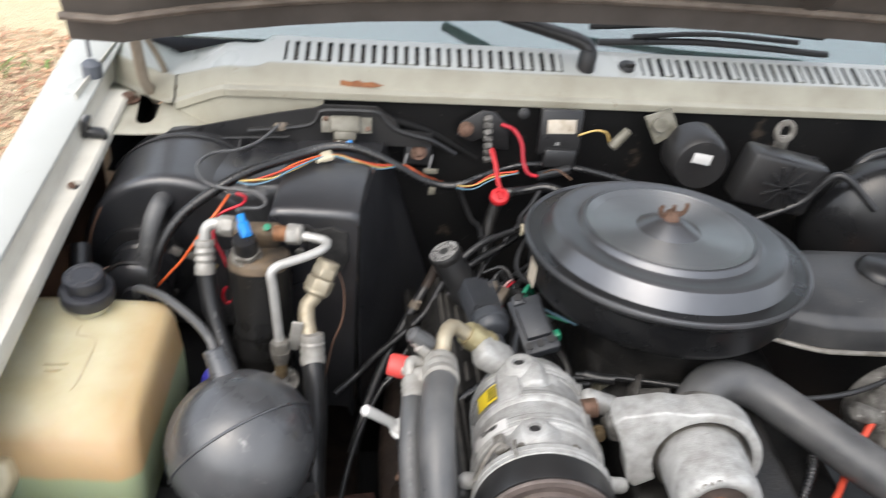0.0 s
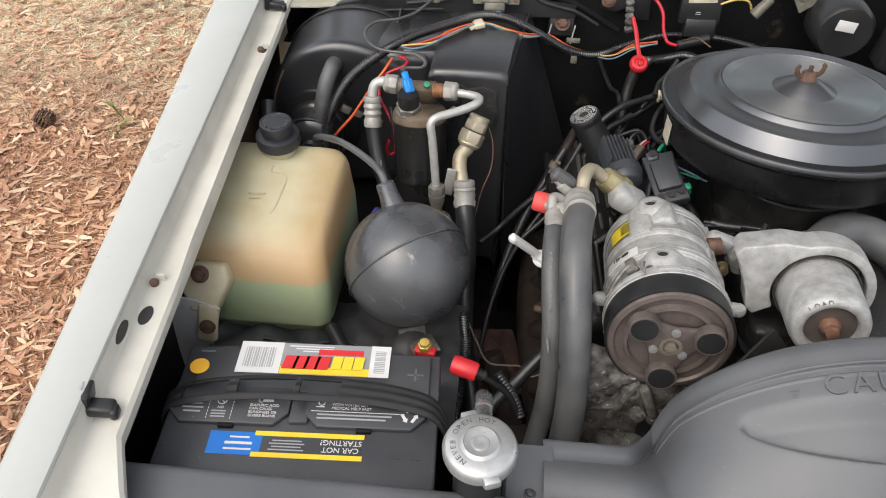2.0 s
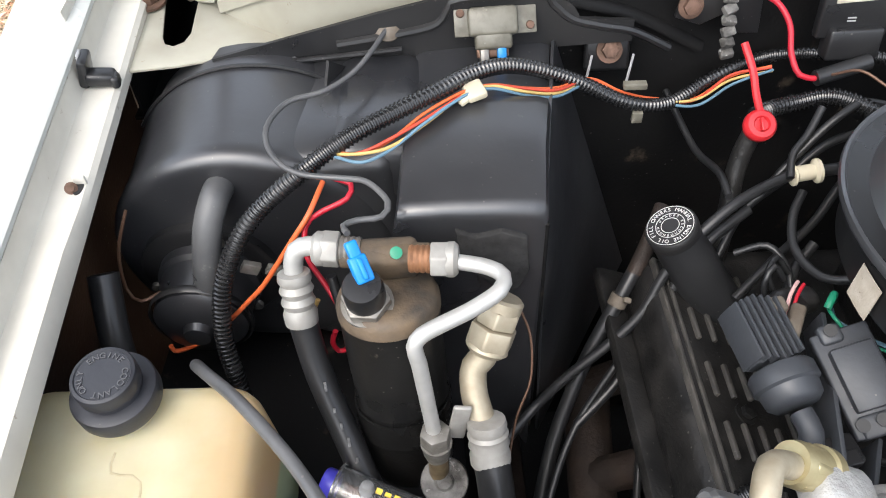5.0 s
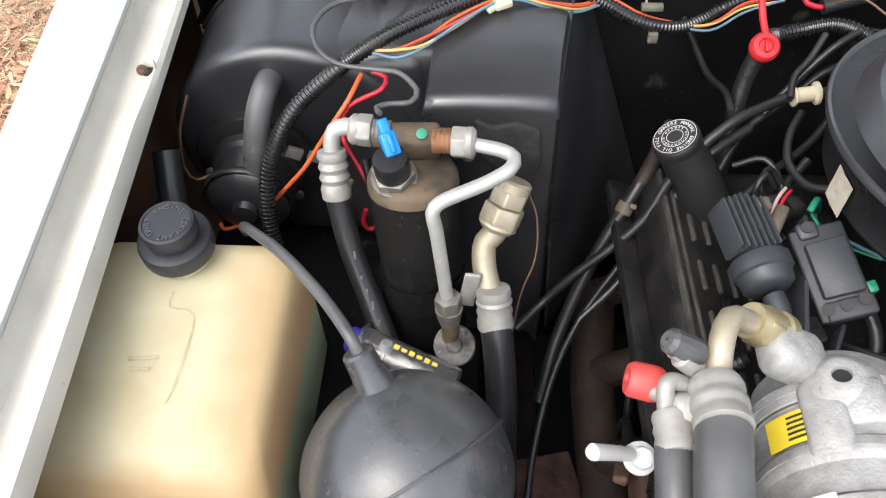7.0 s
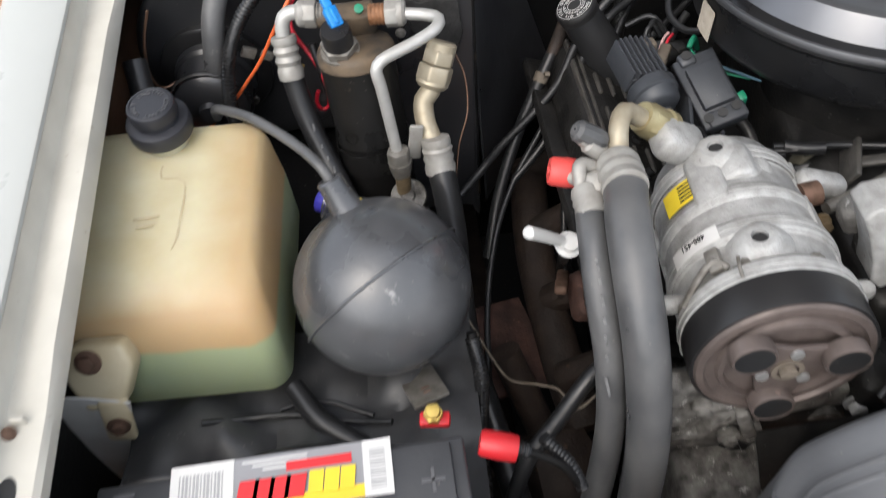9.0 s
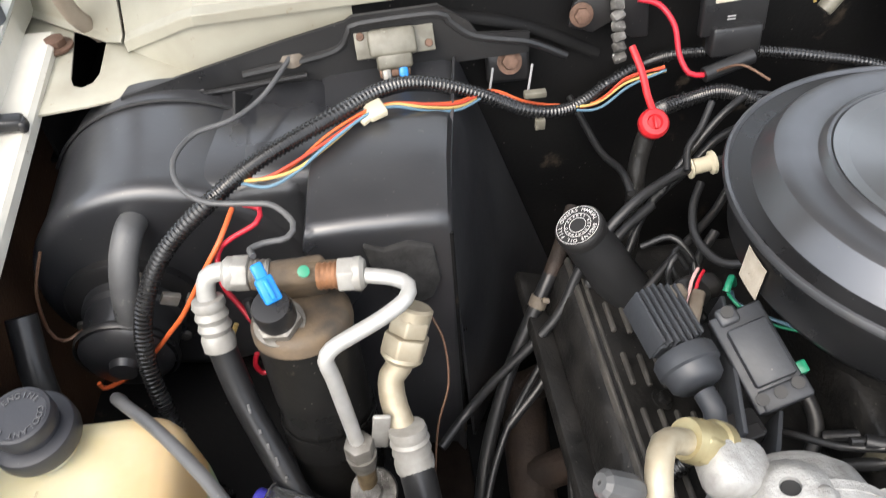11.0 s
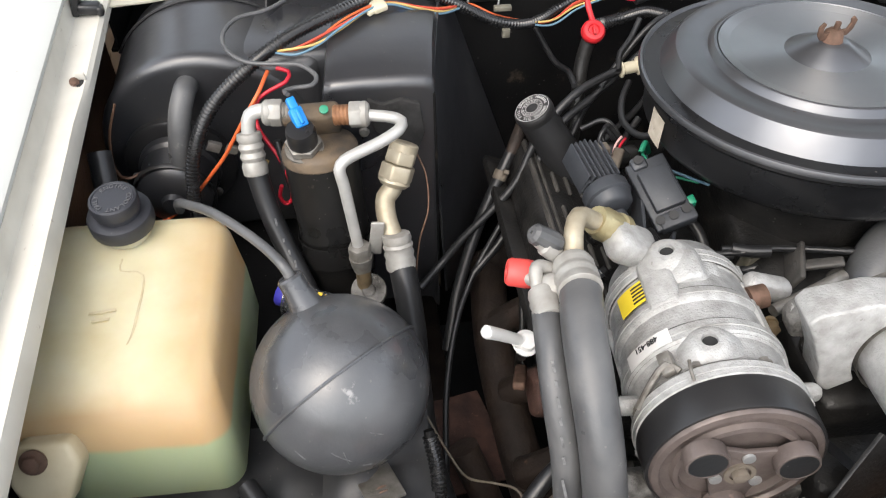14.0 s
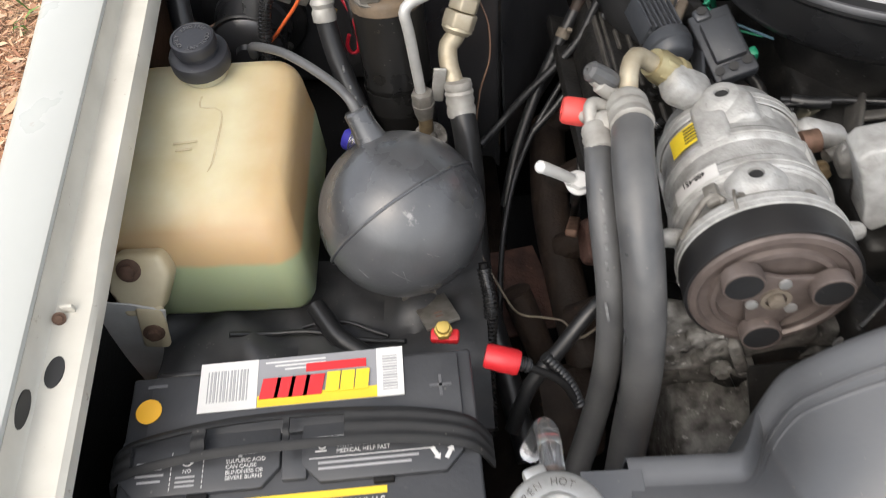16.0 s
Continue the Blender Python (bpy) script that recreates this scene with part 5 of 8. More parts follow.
part("plus_mark", join(box((0, 0, 0), (0.018, 0.0025, 0.001), bevel=0, m=on_battery(0.115, 0.052, 0.9665)), box((0, 0, 0), (0.0025, 0.018, 0.001), bevel=0, m=on_battery(0.115, 0.052, 0.9665))), DULLPRINT, bat)
part("minus_mark", box((0, 0, 0), (0.016, 0.0025, 0.001), bevel=0, m=on_battery(-0.118, 0.074, 0.9665)), DULLPRINT, bat)
fy = -0.040
part("blue_label", box((0, 0, 0), (0.054, 0.027, 0.0006), bevel=0, m=on_battery(-0.063, fy, 0.9614)), LABELBLUE, bat, "blue store sticker")
part("store_print", join(*[box((0, 0, 0), (0.028 - 0.008 * (k == 2), 0.003 - 0.001 * (k != 1), 0.0004), bevel=0, m=on_battery(-0.059, fy - 0.007 + 0.007 * k, 0.9619)) for k in range(3)]), PAPER, bat)
part("tip_label", box((0, 0, 0), (0.108, 0.028, 0.0005), bevel=0, m=on_battery(0.012, fy, 0.9614)), CASEGREY, bat)
for dy in (-0.0125, 0.0125):
    part("yellow_strip", box((0, 0, 0), (0.112, 0.0055, 0.0006), bevel=0, m=on_battery(0.012, fy + dy, 0.9617)), LABELYEL, bat)
words("tip_words", "CAR NOT\nSTARTING?", on_battery(0.045, fy + 0.0005, 0.9618, 0, 0, 180), 0.0085, PAPER, bat)
part("tip_print", join(*[box((0, 0, 0), (0.036 - 0.006 * (k % 2), 0.0013, 0.0004), bevel=0, m=on_battery(-0.010, fy - 0.006 + 0.0036 * k, 0.9618)) for k in range(4)]), GREYPRINT, bat)
part("moulded_letters", join(*[box((0, 0, 0), (0.004, 0.006, 0.0008), bevel=0, m=on_battery(0.098 + 0.0065 * k, fy - 0.008, 0.9612)) for k in range(5)]), CASEGREY, bat)
part("hold_down", join(box((0, 0, 0), (0.05, 0.006, 0.012), bevel=0.002, m=on_battery(-0.1, 0.089, 0.952))), BLACKPL, bat)

# ---- battery terminals and cables ----
boot = thing("positive_terminal", (-0.03, 0.455, 0.94), "red insulated battery cable end on the positive terminal", "cable")
part("red_boot", lathe([(0, 0), (0.0095, 0), (0.0108, 0.003), (0.0112, 0.014), (0.0110, 0.027), (0.0098, 0.030), (0, 0.0303)], (-0.026, 0.434, 0.956), (0.92, -0.22, -0.14), 24), RED, boot, "red plastic boot")
part("red_base", box((-0.060, 0.466, 0.935), (0.026, 0.013, 0.009), (0, 0, -6), bevel=0.003), RED, boot)
part("brass_nut", join(nut((-0.061, 0.468, 0.938), (0, -0.1, 1), 0.0085, 0.009), lathe([(0, 0), (0.0065, 0), (0.0055, 0.004), (0, 0.005)], (-0.061, 0.467, 0.947), (0, -0.1, 1), 16)), GOLD, boot, "brass terminal nut")
part("red_cable", sweep([(-0.002, 0.429, 0.952), (0.02, 0.425, 0.94), (0.04, 0.42, 0.925), (0.055, 0.41, 0.90)], 0.0036, 12), BLACKMAT, boot)
part("ribbed_sleeve", sweep([(-0.002, 0.429, 0.952), (0.012, 0.427, 0.946)], 0.0068, 14, rib=0.15, pitch=0.004), RUBBER, boot)
part("ribbed_sleeve", sweep([(0.026, 0.44, 0.938), (0.046, 0.425, 0.918), (0.056, 0.41, 0.90)], 0.0055, 14, rib=0.15, pitch=0.004), RUBBER, boot)


# ---- air conditioning compressor ----
comp = thing("compressor", (0.205, 0.56, 0.90), "cast aluminium air conditioning compressor with clutch pulley", "compressor")
c0 = Vector((0.212, 0.459, 0.993))
cd = Vector((0.045, 1.0, -0.11)).normalized()
side = Vector((cd.y, -cd.x, 0)).normalized()
cup = side.cross(cd)
part("housing", lathe([(0.03, 0.028), (0.066, 0.03), (0.0715, 0.034), (0.0715, 0.046), (0.067, 0.05), (0.0645, 0.056), (0.0655, 0.075), (0.0695, 0.079), (0.0695, 0.092), (0.0650, 0.096), (0.0640, 0.118), (0.0665, 0.121), (0.0665, 0.132), (0.0635, 0.136), (0.062, 0.165),
                       (0.0655, 0.168), (0.0655, 0.182), (0.060, 0.188), (0.056, 0.205), (0.046, 0.216), (0.0, 0.219)], c0, cd, 72), ALU, comp)


for r, h, mat in ((0.0690, 0.0482, GRIMY), (0.0672, 0.0776, GRIMY), (0.0676, 0.0936, GRIMY), (0.0648, 0.1338, GRIMY), (0.0640, 0.1668, GRIMY)):
    part("casting_joint", lathe([(r - 0.004, h - 0.0007), (r + 0.0004, h - 0.0007), (r + 0.0004, h + 0.0007), (r - 0.004, h + 0.0007)], c0, cd, 72, ring=True), mat, comp, "dirty joint line")
for h, r in ((0.040, 0.0716), (0.0855, 0.0696), (0.1265, 0.0666), (0.175, 0.0656)):
    part("casting_ridge", lathe([(r - 0.002, h - 0.0012), (r + 0.0007, h - 0.0006), (r + 0.0007, h + 0.0006), (r - 0.002, h + 0.0012)], c0, cd, 72, ring=True), ALU, comp)


def around(a, r, h):
    """A point on the compressor: angle from the top towards +x, radius, distance back."""
    return c0 + cd * h + side * (r * math.sin(radians(a))) + cup * (r * math.cos(radians(a)))


def outward(a):
    return (around(a, 1, 0) - around(a, 0, 0)).normalized()


for a, h, r in ((-12, 0.068, 0.0125), (-16, 0.176, 0.013)):
    part("mount_boss", lathe([(r * 2.6, -0.020), (r * 2.0, -0.007), (r * 1.5, 0.000), (r * 1.15, 0.0045), (r * 0.95, 0.0056), (r * 0.52, 0.0054), (r * 0.48, 0.0)], around(a, 0.0675, h), outward(a), 32), ALU, comp)
    part("boss_hole", lathe([(0, 0.0015), (r * 0.47, 0.0015), (r * 0.47, 0.0024), (0, 0.0024)], around(a, 0.0675, h), outward(a), 20), PRINT, comp)
for a in (62, 95, 130, 165, -110, -150):
    part("through_bolt", join(sweep([around(a, 0.0645, 0.04), around(a, 0.0645, 0.19)], 0.0034, 10), nut(around(a, 0.067, 0.034), -cd, 0.006, 0.005)), ALU, comp)
for a in (48, 84, 118):
    part("cast_rib", join(box((0, 0, 0), (0.006, 0.05, 0.008), bevel=0.002, m=Matrix.Translation(around(a, 0.063, 0.108)) @ Matrix.Rotation(radians(a), 4, "Y")), box((0, 0, 0), (0.005, 0.03, 0.007), bevel=0.002, m=Matrix.Translation(around(a + 9, 0.061, 0.150)) @ Matrix.Rotation(radians(a), 4, "Y"))), ALU, comp)
part("rear_lug", soften(join(prism([(-0.034, -0.006), (-0.022, 0.012), (-0.006, 0.024), (0.006, 0.024), (0.014, 0.014), (0.026, 0.012), (0.038, -0.004), (0.040, -0.012)], 0.034, Matrix.Translation(around(-4, 0.050, 0.178)) @ Matrix.Rotation(radians(90), 4, "X"), 0.004), box((0, 0, 0), (0.030, 0.06, 0.012), bevel=0.005, m=Matrix.Translation(around(-30, 0.062, 0.150)) @ Matrix.Rotation(radians(-30), 4, "Y") @ Matrix.Rotation(radians(-6), 4, "X"))), 0.005), ALU, comp)
for q, size, ry in ((around(72, 0.082, 0.168), (0.05, 0.022, 0.024), 20), (around(84, 0.074, 0.060), (0.034, 0.016, 0.018), 5), (around(-88, 0.072, 0.060), (0.026, 0.016, 0.018), 5)):
    part("side_ear", soften(box(q, size, (0, ry, 0), bevel=0.008), 0.002), ALU, comp)
for q, size, ry, bv in (((0.15, 0.475, 0.915), (0.07, 0.02, 0.07), 20, 0.008), ((0.175, 0.48, 0.87), (0.12, 0.03, 0.05), 0, 0.01), ((0.24, 0.475, 0.90), (0.08, 0.024, 0.05), -20, 0.008), ((0.19, 0.50, 0.81), (0.10, 0.06, 0.12), 0, 0.012)):
    part("lower_bracket", soften(box(q, size, (0, ry, 0), bevel=bv), 0.002), GRIMY, comp, "dirty cast bracket")
for q in ((0.128, 0.463, 0.893), (0.20, 0.46, 0.862), (0.165, 0.463, 0.922)):
    part("bracket_bolt", join(lathe([(0.0, 0), (0.010, 0), (0.010, 0.006), (0.006, 0.008), (0, 0.008)], q, -cd, 18), nut(Vector(q) - cd * 0.004, -cd, 0.007, 0.008)), GRIMY, comp)
for q, rot, size in (((0.150, 0.461, 0.912), 62, (0.012, 0.016, 0.085)), ((0.178, 0.461, 0.885), 18, (0.010, 0.014, 0.075)), ((0.212, 0.460, 0.880), -22, (0.012, 0.016, 0.07)), ((0.150, 0.462, 0.868), 84, (0.009, 0.014, 0.06))):
    part("bracket_rib", soften(box(q, size, (0, rot, 0), bevel=0.003), 0.001), GRIMY, comp)
for q in ((0.146, 0.458, 0.884), (0.186, 0.456, 0.902), (0.222, 0.456, 0.856)):
    part("bracket_hole", lathe([(0.0065, 0.003), (0.0065, 0), (0.0105, 0), (0.0115, 0.002), (0.0115, 0.012), (0.0065, 0.012)], q, cd, 20, ring=True), GRIMY, comp)
part("cast_bracket", soften(join(box((0.232, 0.535, 0.715), (0.150, 0.11, 0.190), (4, -6, 4), bevel=0.016, seg=3), box((0.190, 0.50, 0.805), (0.10, 0.05, 0.035), (0, 14, 0), bevel=0.010), box((0.207, 0.448, 0.745), (0.098, 0.085, 0.11), (10, 5, 4), bevel=0.012, seg=3), box((0.252, 0.462, 0.792), (0.034, 0.04, 0.05), (12, 0, 10), bevel=0.009)), 0.003), GRIMY, comp, "rough grey cast engine bracket")
part("bracket_arm", soften(prism([(-0.075, -0.020), (-0.060, 0.030), (0.010, 0.032), (0.052, 0.050), (0.070, 0.030), (0.064, -0.006), (0.042, -0.032), (0.012, -0.036), (-0.010, -0.080), (-0.034, -0.082), (-0.030, -0.034)], 0.026, Matrix.Translation((0.262, 0.500, 0.838)) @ Matrix.Rotation(radians(84), 4, "X"), 0.004), 0.002), GRIMY, comp, "grey cast arm with a bolt hole")
part("arm_eye", lathe([(0.0085, 0.010), (0.0085, -0.004), (0.020, -0.004), (0.024, 0.0), (0.026, 0.020), (0.0085, 0.020)], (0.296, 0.472, 0.838), (0, 1, -0.1), 28, ring=True), GRIMY, comp)
part("arm_bolt", join(nut((0.318, 0.470, 0.872), (0, -1, 0.1), 0.0085, 0.008), lathe([(0, 0), (0.011, 0), (0.011, 0.003), (0, 0.003)], (0.318, 0.474, 0.872), (0, -1, 0.1), 18)), ALU, comp)
pul = part("pulley", lathe([(0.0537, 0.0345), (0.0666, 0.0345), (0.0680, 0.0335), (0.0680, 0.002), (0.0666, 0.0), (0.0615, -0.001), (0.0592, 0.002), (0.0518, 0.003), (0.0500, -0.001), (0.0463, -0.002), (0.0449, 0.004), (0.0, 0.004)], c0, cd, 72), STEEL, comp, "brown rusty clutch pulley face")
part("belt", lathe([(0.0682, 0.003), (0.0705, 0.003), (0.0710, 0.006), (0.0710, 0.030), (0.0705, 0.033), (0.0682, 0.033)], c0, cd, 72, ring=True), BLACKPL, comp, "black ribbed belt")
part("belt_run", join(skin([[(0.292, 0.466, 0.985), (0.292, 0.487, 0.985)], [(0.34, 0.466, 0.93), (0.34, 0.487, 0.93)], [(0.40, 0.466, 0.86), (0.40, 0.487, 0.86)]]), skin([[(0.160, 0.462, 0.945), (0.160, 0.476, 0.945)], [(0.205, 0.462, 0.86), (0.205, 0.476, 0.86)], [(0.292, 0.462, 0.66), (0.292, 0.476, 0.66)]])), RUBBER, comp)


def face(x, z, h):
    return c0 + side * x + cup * z - cd * h


tri_pts = [(math.sin(radians(a)) * r, math.cos(radians(a)) * r) for a, r in ((-58, 0.046), (-40, 0.044), (0, 0.025), (56, 0.047), (76, 0.047), (112, 0.024), (172, 0.047), (196, 0.047), (245, 0.025))]
fm = Matrix(((*side, 0), (*cup, 0), (*(-cd), 0), (0, 0, 0, 1))).transposed()
fm.translation = c0 - cd * 0.001
hub = part("hub_plate", prism(tri_pts, 0.005, fm, 0.0015), STEEL, comp, "three-armed brown hub plate")
for a in (-52, 66, 184):
    part("hub_damper", lathe([(0.017, 0), (0.0172, 0.010), (0.0165, 0.0125), (0.0150, 0.0128), (0.0148, 0.0115), (0, 0.0115)], face(0.042 * math.sin(radians(a)), 0.042 * math.cos(radians(a)), 0.003), -cd, 32), STEEL, hub)
    part("rubber_insert", lathe([(0, 0.0118), (0.0146, 0.0118), (0.0146, 0.0125), (0, 0.0127)], face(0.042 * math.sin(radians(a)), 0.042 * math.cos(radians(a)), 0.003), -cd, 32), RUBBER, hub)
part("hub_nut", join(nut(face(0, 0, 0.003), -cd, 0.0072, 0.009), lathe([(0.0085, 0), (0.0125, 0), (0.0125, 0.004), (0.0085, 0.004)], face(0, 0, 0.004), -cd, 28, ring=True)), DUSTY, hub)
for a in (8, 128, 248):
    part("hub_rivet", lathe([(0, 0), (0.0055, 0), (0.005, 0.004), (0, 0.005)], face(0.019 * math.sin(radians(a)), 0.019 * math.cos(radians(a)), 0.004), -cd, 16), CHROME, hub)


def wrap_label(a0, a1, h0, h1, r):
    return thicken(skin([[around(a0 + (a1 - a0) * i / 10, r, h) for i in range(11)] for h in (h0, h1)]), 0.0006)


for a in (-84, -26, 22, 58, 92):
    part("flange_bolt", join(nut(around(a, 0.0655, 0.0500), cd, 0.0048, 0.004), lathe([(0, 0), (0.006, 0), (0.006, 0.0015), (0, 0.0015)], around(a, 0.0655, 0.0480), cd, 14)), FITTING, comp)
part("yellow_label", wrap_label(-68, -40, 0.136, 0.160, 0.0662), YELLOW, comp, "yellow warning label with black print")
part("label_print", join(*[wrap_label(-53 + 0.2 * k, -41.5, 0.139 + 0.004 * k, 0.1405 + 0.004 * k, 0.0670) for k in range(5)]), PRINT, comp)
part("white_label", wrap_label(-72, -34, 0.079, 0.094, 0.0708), PAPER, comp, "white part number label")
m = Matrix.Translation(around(-52, 0.0718, 0.0885)) @ Matrix.Rotation(radians(-52), 4, "Y") @ Matrix.Rotation(radians(180), 4, "Z")
words("part_number", "488-451", m, 0.0072, PRINT, comp, 0.0003)
part("coil_lead", join(sweep([around(-75, 0.072, 0.045), around(-55, 0.074, 0.052), around(-42, 0.075, 0.058), around(-36, 0.070, 0.05)], 0.0028, 8), box(around(-42, 0.072, 0.060), (0.012, 0.02, 0.008), (0, -42, 0), bevel=0.002), sweep([around(-30, 0.068, 0.035), around(-29, 0.078, 0.040), around(-28, 0.078, 0.050)], 0.0014, 8)), FITTING, comp)

# manifold of the compressor hoses
man = thing("hose_manifold", (0.12, 0.62, 1.03), "aluminium hose block with service ports on the compressor", "hose block")
part("elbow_pipe", sweep([(0.112, 0.612, 1.040), (0.113, 0.632, 1.056), (0.116, 0.652, 1.068), (0.124, 0.668, 1.068), (0.136, 0.674, 1.058), (0.150, 0.678, 1.044)], 0.0086, 18), BRASS, man, "yellowed steel elbow")
fn, fdir = Vector((0.148, 0.679, 1.047)), Vector((0.75, 0.05, -0.6)).normalized()
part("union_nut", join(nut(fn, fdir, 0.0165, 0.018), lathe([(0.0135, -0.006), (0.015, 0), (0.0155, 0.02), (0.0175, 0.022), (0.0175, 0.03), (0.01, 0.032)], fn, fdir, 28)), UNION, man, "greenish brass union nut")
part("block", soften(box((0.098, 0.610, 1.042), (0.036, 0.026, 0.024), (25, 0, 0), bevel=0.008), 0.002), FERRULE, man)
part("flange_block", soften(box((0.176, 0.665, 1.028), (0.05, 0.04, 0.03), (0, 30, 0), bevel=0.01), 0.002), ALU, man)
h0 = Vector((0.111, 0.622, 1.050))
hd = Vector((-0.02, -0.85, 0.25)).normalized()
part("ferrule", lathe([(0.012, 0), (0.0172, 0.002), (0.0184, 0.006), (0.0184, 0.010), (0.0174, 0.013), (0.0174, 0.016), (0.0190, 0.019), (0.0190, 0.023), (0.0177, 0.026), (0.0177, 0.029), (0.0192, 0.032), (0.0190, 0.037), (0.0165, 0.038)], h0 + Vector((0, 0.006, 0.002)), (-0.03, -0.8, 0.15), 36), FERRULE, man)
part("ferrule", lathe([(0.008, 0), (0.0128, 0.002), (0.0138, 0.006), (0.0130, 0.010), (0.0142, 0.014), (0.0132, 0.018), (0.0144, 0.023), (0.0140, 0.029), (0.012, 0.030)], (0.083, 0.612, 1.040), (0.05, -0.85, -0.1), 32), FERRULE, man)
part("service_port", join(lathe([(0, 0), (0.008, 0), (0.008, 0.022), (0.0055, 0.024), (0.0055, 0.03), (0, 0.03)], (0.104, 0.636, 1.050), (-0.55, 0.1, 0.5), 20), lathe([(0, 0), (0.0075, 0), (0.0075, 0.02), (0, 0.022)], (0.090, 0.618, 1.040), (-0.8, 0.45, 0.0), 20)), FERRULE, man)
part("red_cap", lathe([(0, 0), (0.0105, 0), (0.0125, 0.003), (0.0130, 0.008), (0.0125, 0.022), (0.0105, 0.025), (0.0045, 0.0252), (0.004, 0.023), (0, 0.023)], (0.0805, 0.632, 1.036), (-0.85, 0.12, 0.12), 28), REDCAP, man, "faded red plastic service cap")
part("grey_cap", lathe([(0, 0), (0.0088, 0), (0.0100, 0.003), (0.0105, 0.010), (0.0092, 0.027), (0.0060, 0.030), (0.0016, 0.0303), (0.0014, 0.028), (0, 0.028)], (0.101, 0.643, 1.060), (-0.74, 0.03, 0.55), 11), CAPGREY, man, "dark grey faceted service cap", smooth=20)
part("return_tube", sweep([(0.0800, 0.606, 1.038), (0.0785, 0.614, 1.047), (0.0780, 0.620, 1.052), (0.0800, 0.625, 1.054), (0.0850, 0.627, 1.052), (0.0930, 0.627, 1.047), (0.1000, 0.625, 1.043)], 0.0062, 16), FERRULE, man, "slender hooked aluminium tube")

hose_a = thing("compressor_hose", (0.11, 0.45, 0.80), "thick grey-black rubber hose running down from the compressor", "hose", "compressor hoses")
part("hose", sweep([(0.110, 0.592, 1.056), (0.105, 0.56, 1.056), (0.104, 0.52, 1.042), (0.108, 0.480, 1.005), (0.112, 0.452, 0.955), (0.114, 0.432, 0.90), (0.110, 0.41, 0.84), (0.10, 0.37, 0.78), (0.08, 0.32, 0.74)], 0.0180, 24), HOSE, hose_a)
part("print_stripe", sweep([(0.1255, 0.469, 0.975), (0.1285, 0.448, 0.925), (0.1290, 0.4305, 0.88)], 0.0009, 6), FAINT, hose_a)
hose_b = thing("compressor_hose", (0.08, 0.45, 0.80), "thinner grey-black printed rubber hose beside the thick hose", "hose", "compressor hoses")
part("hose", sweep([(0.083, 0.590, 1.037), (0.081, 0.56, 1.032), (0.081, 0.525, 1.013), (0.086, 0.49, 0.972), (0.089, 0.467, 0.92), (0.086, 0.447, 0.87), (0.075, 0.42, 0.82), (0.055, 0.38, 0.78), (0.03, 0.33, 0.75)], 0.0128, 20), HOSE, hose_b)
for i, (z, y, ln) in enumerate([(1.034, 0.539, 0.010), (1.027, 0.527, 0.006), (1.018, 0.516, 0.009), (1.007, 0.505, 0.006), (0.994, 0.494, 0.009), (0.981, 0.485, 0.006), (0.957, 0.472, 0.018)]):
    part("hose_print", box((0.0775 + 0.0006 * i, y - 0.0052, z + 0.0052), (0.0022, 0.0008, ln), (-38, -12, 0), bevel=0), FAINT, hose_b)

# ---- white transmission dipstick handle ----
stick = thing("dipstick_handle", (0.075, 0.613, 0.95), "white plastic dipstick handle with a round knob", "dipstick")
part("handle_rod", sweep([(0.034, 0.593, 1.011), (0.036, 0.594, 1.009), (0.050, 0.601, 0.993), (0.064, 0.608, 0.976), (0.070, 0.611, 0.968)], (0.0062, 0.0052), 14), WHITEPL, stick)
part("rod_tip", lathe([(0.0061, -0.002), (0.0060, 0.0), (0.0048, 0.0028), (0.0025, 0.0044), (0, 0.0048)], (0.034, 0.593, 1.011), (-0.62, -0.27, 0.73), 14), WHITEPL, stick)
part("collar", lathe([(0.0076, -0.001), (0.0078, 0.004), (0.0062, 0.006), (0.0056, 0.010)], (0.070, 0.611, 0.967), (-0.6, -0.3, 0.75), 20), WHITEPL, stick)
part("knob", lathe([(0, 0), (0.009, 0.001), (0.0125, 0.004), (0.0125, 0.007), (0.009, 0.009), (0.0075, 0.014), (0, 0.015)], (0.074, 0.612, 0.960), (0.1, -0.35, 0.9), 28), WHITEPL, stick)
part("blade_tube", sweep([(0.074, 0.613, 0.962), (0.08, 0.64, 0.90), (0.10, 0.72, 0.80), (0.11, 0.76, 0.70)], 0.005, 10), ENGINE, stick)

# ---- idler pulley and its bracket ----
idl = thing("belt_tensioner", (0.365, 0.50, 0.96), "dull cast aluminium belt tensioner with a deep smooth pulley", "tensioner")
t0 = Vector((0.370, 0.454, 1.036))
td = Vector((0.10, 1.0, -0.17)).normalized()
tr = Vector((td.y, -td.x, 0)).normalized()
tu = tr.cross(td)
part("pulley", lathe([(0.0263, 0.012), (0.0273, 0.003), (0.0287, 0.001), (0.0338, 0.0), (0.0381, 0.002), (0.0404, 0.007), (0.0414, 0.014), (0.0437, 0.088), (0.0423, 0.094), (0.0282, 0.096)], t0, td, 64), ALU, idl, "dull grey deep pulley cup", smooth=50)
part("pulley_web", lathe([(0, 0.010), (0.0113, 0.010), (0.0122, 0.012), (0.0226, 0.012), (0.0268, 0.009)], t0, td, 48), STEEL, idl, "rusty recessed pulley centre")
part("centre_bolt", join(lathe([(0, 0.0), (0.0075, 0.0), (0.0108, 0.004), (0.0113, 0.012), (0, 0.012)], t0, td, 24), nut(t0 + td * 0.002, -td, 0.0078, 0.009)), RUSTPINK, idl)
back_ring = lathe([(0.0446, 0.072), (0.0461, 0.070), (0.0461, 0.092), (0.0446, 0.094)], t0, td, 56, ring=True)
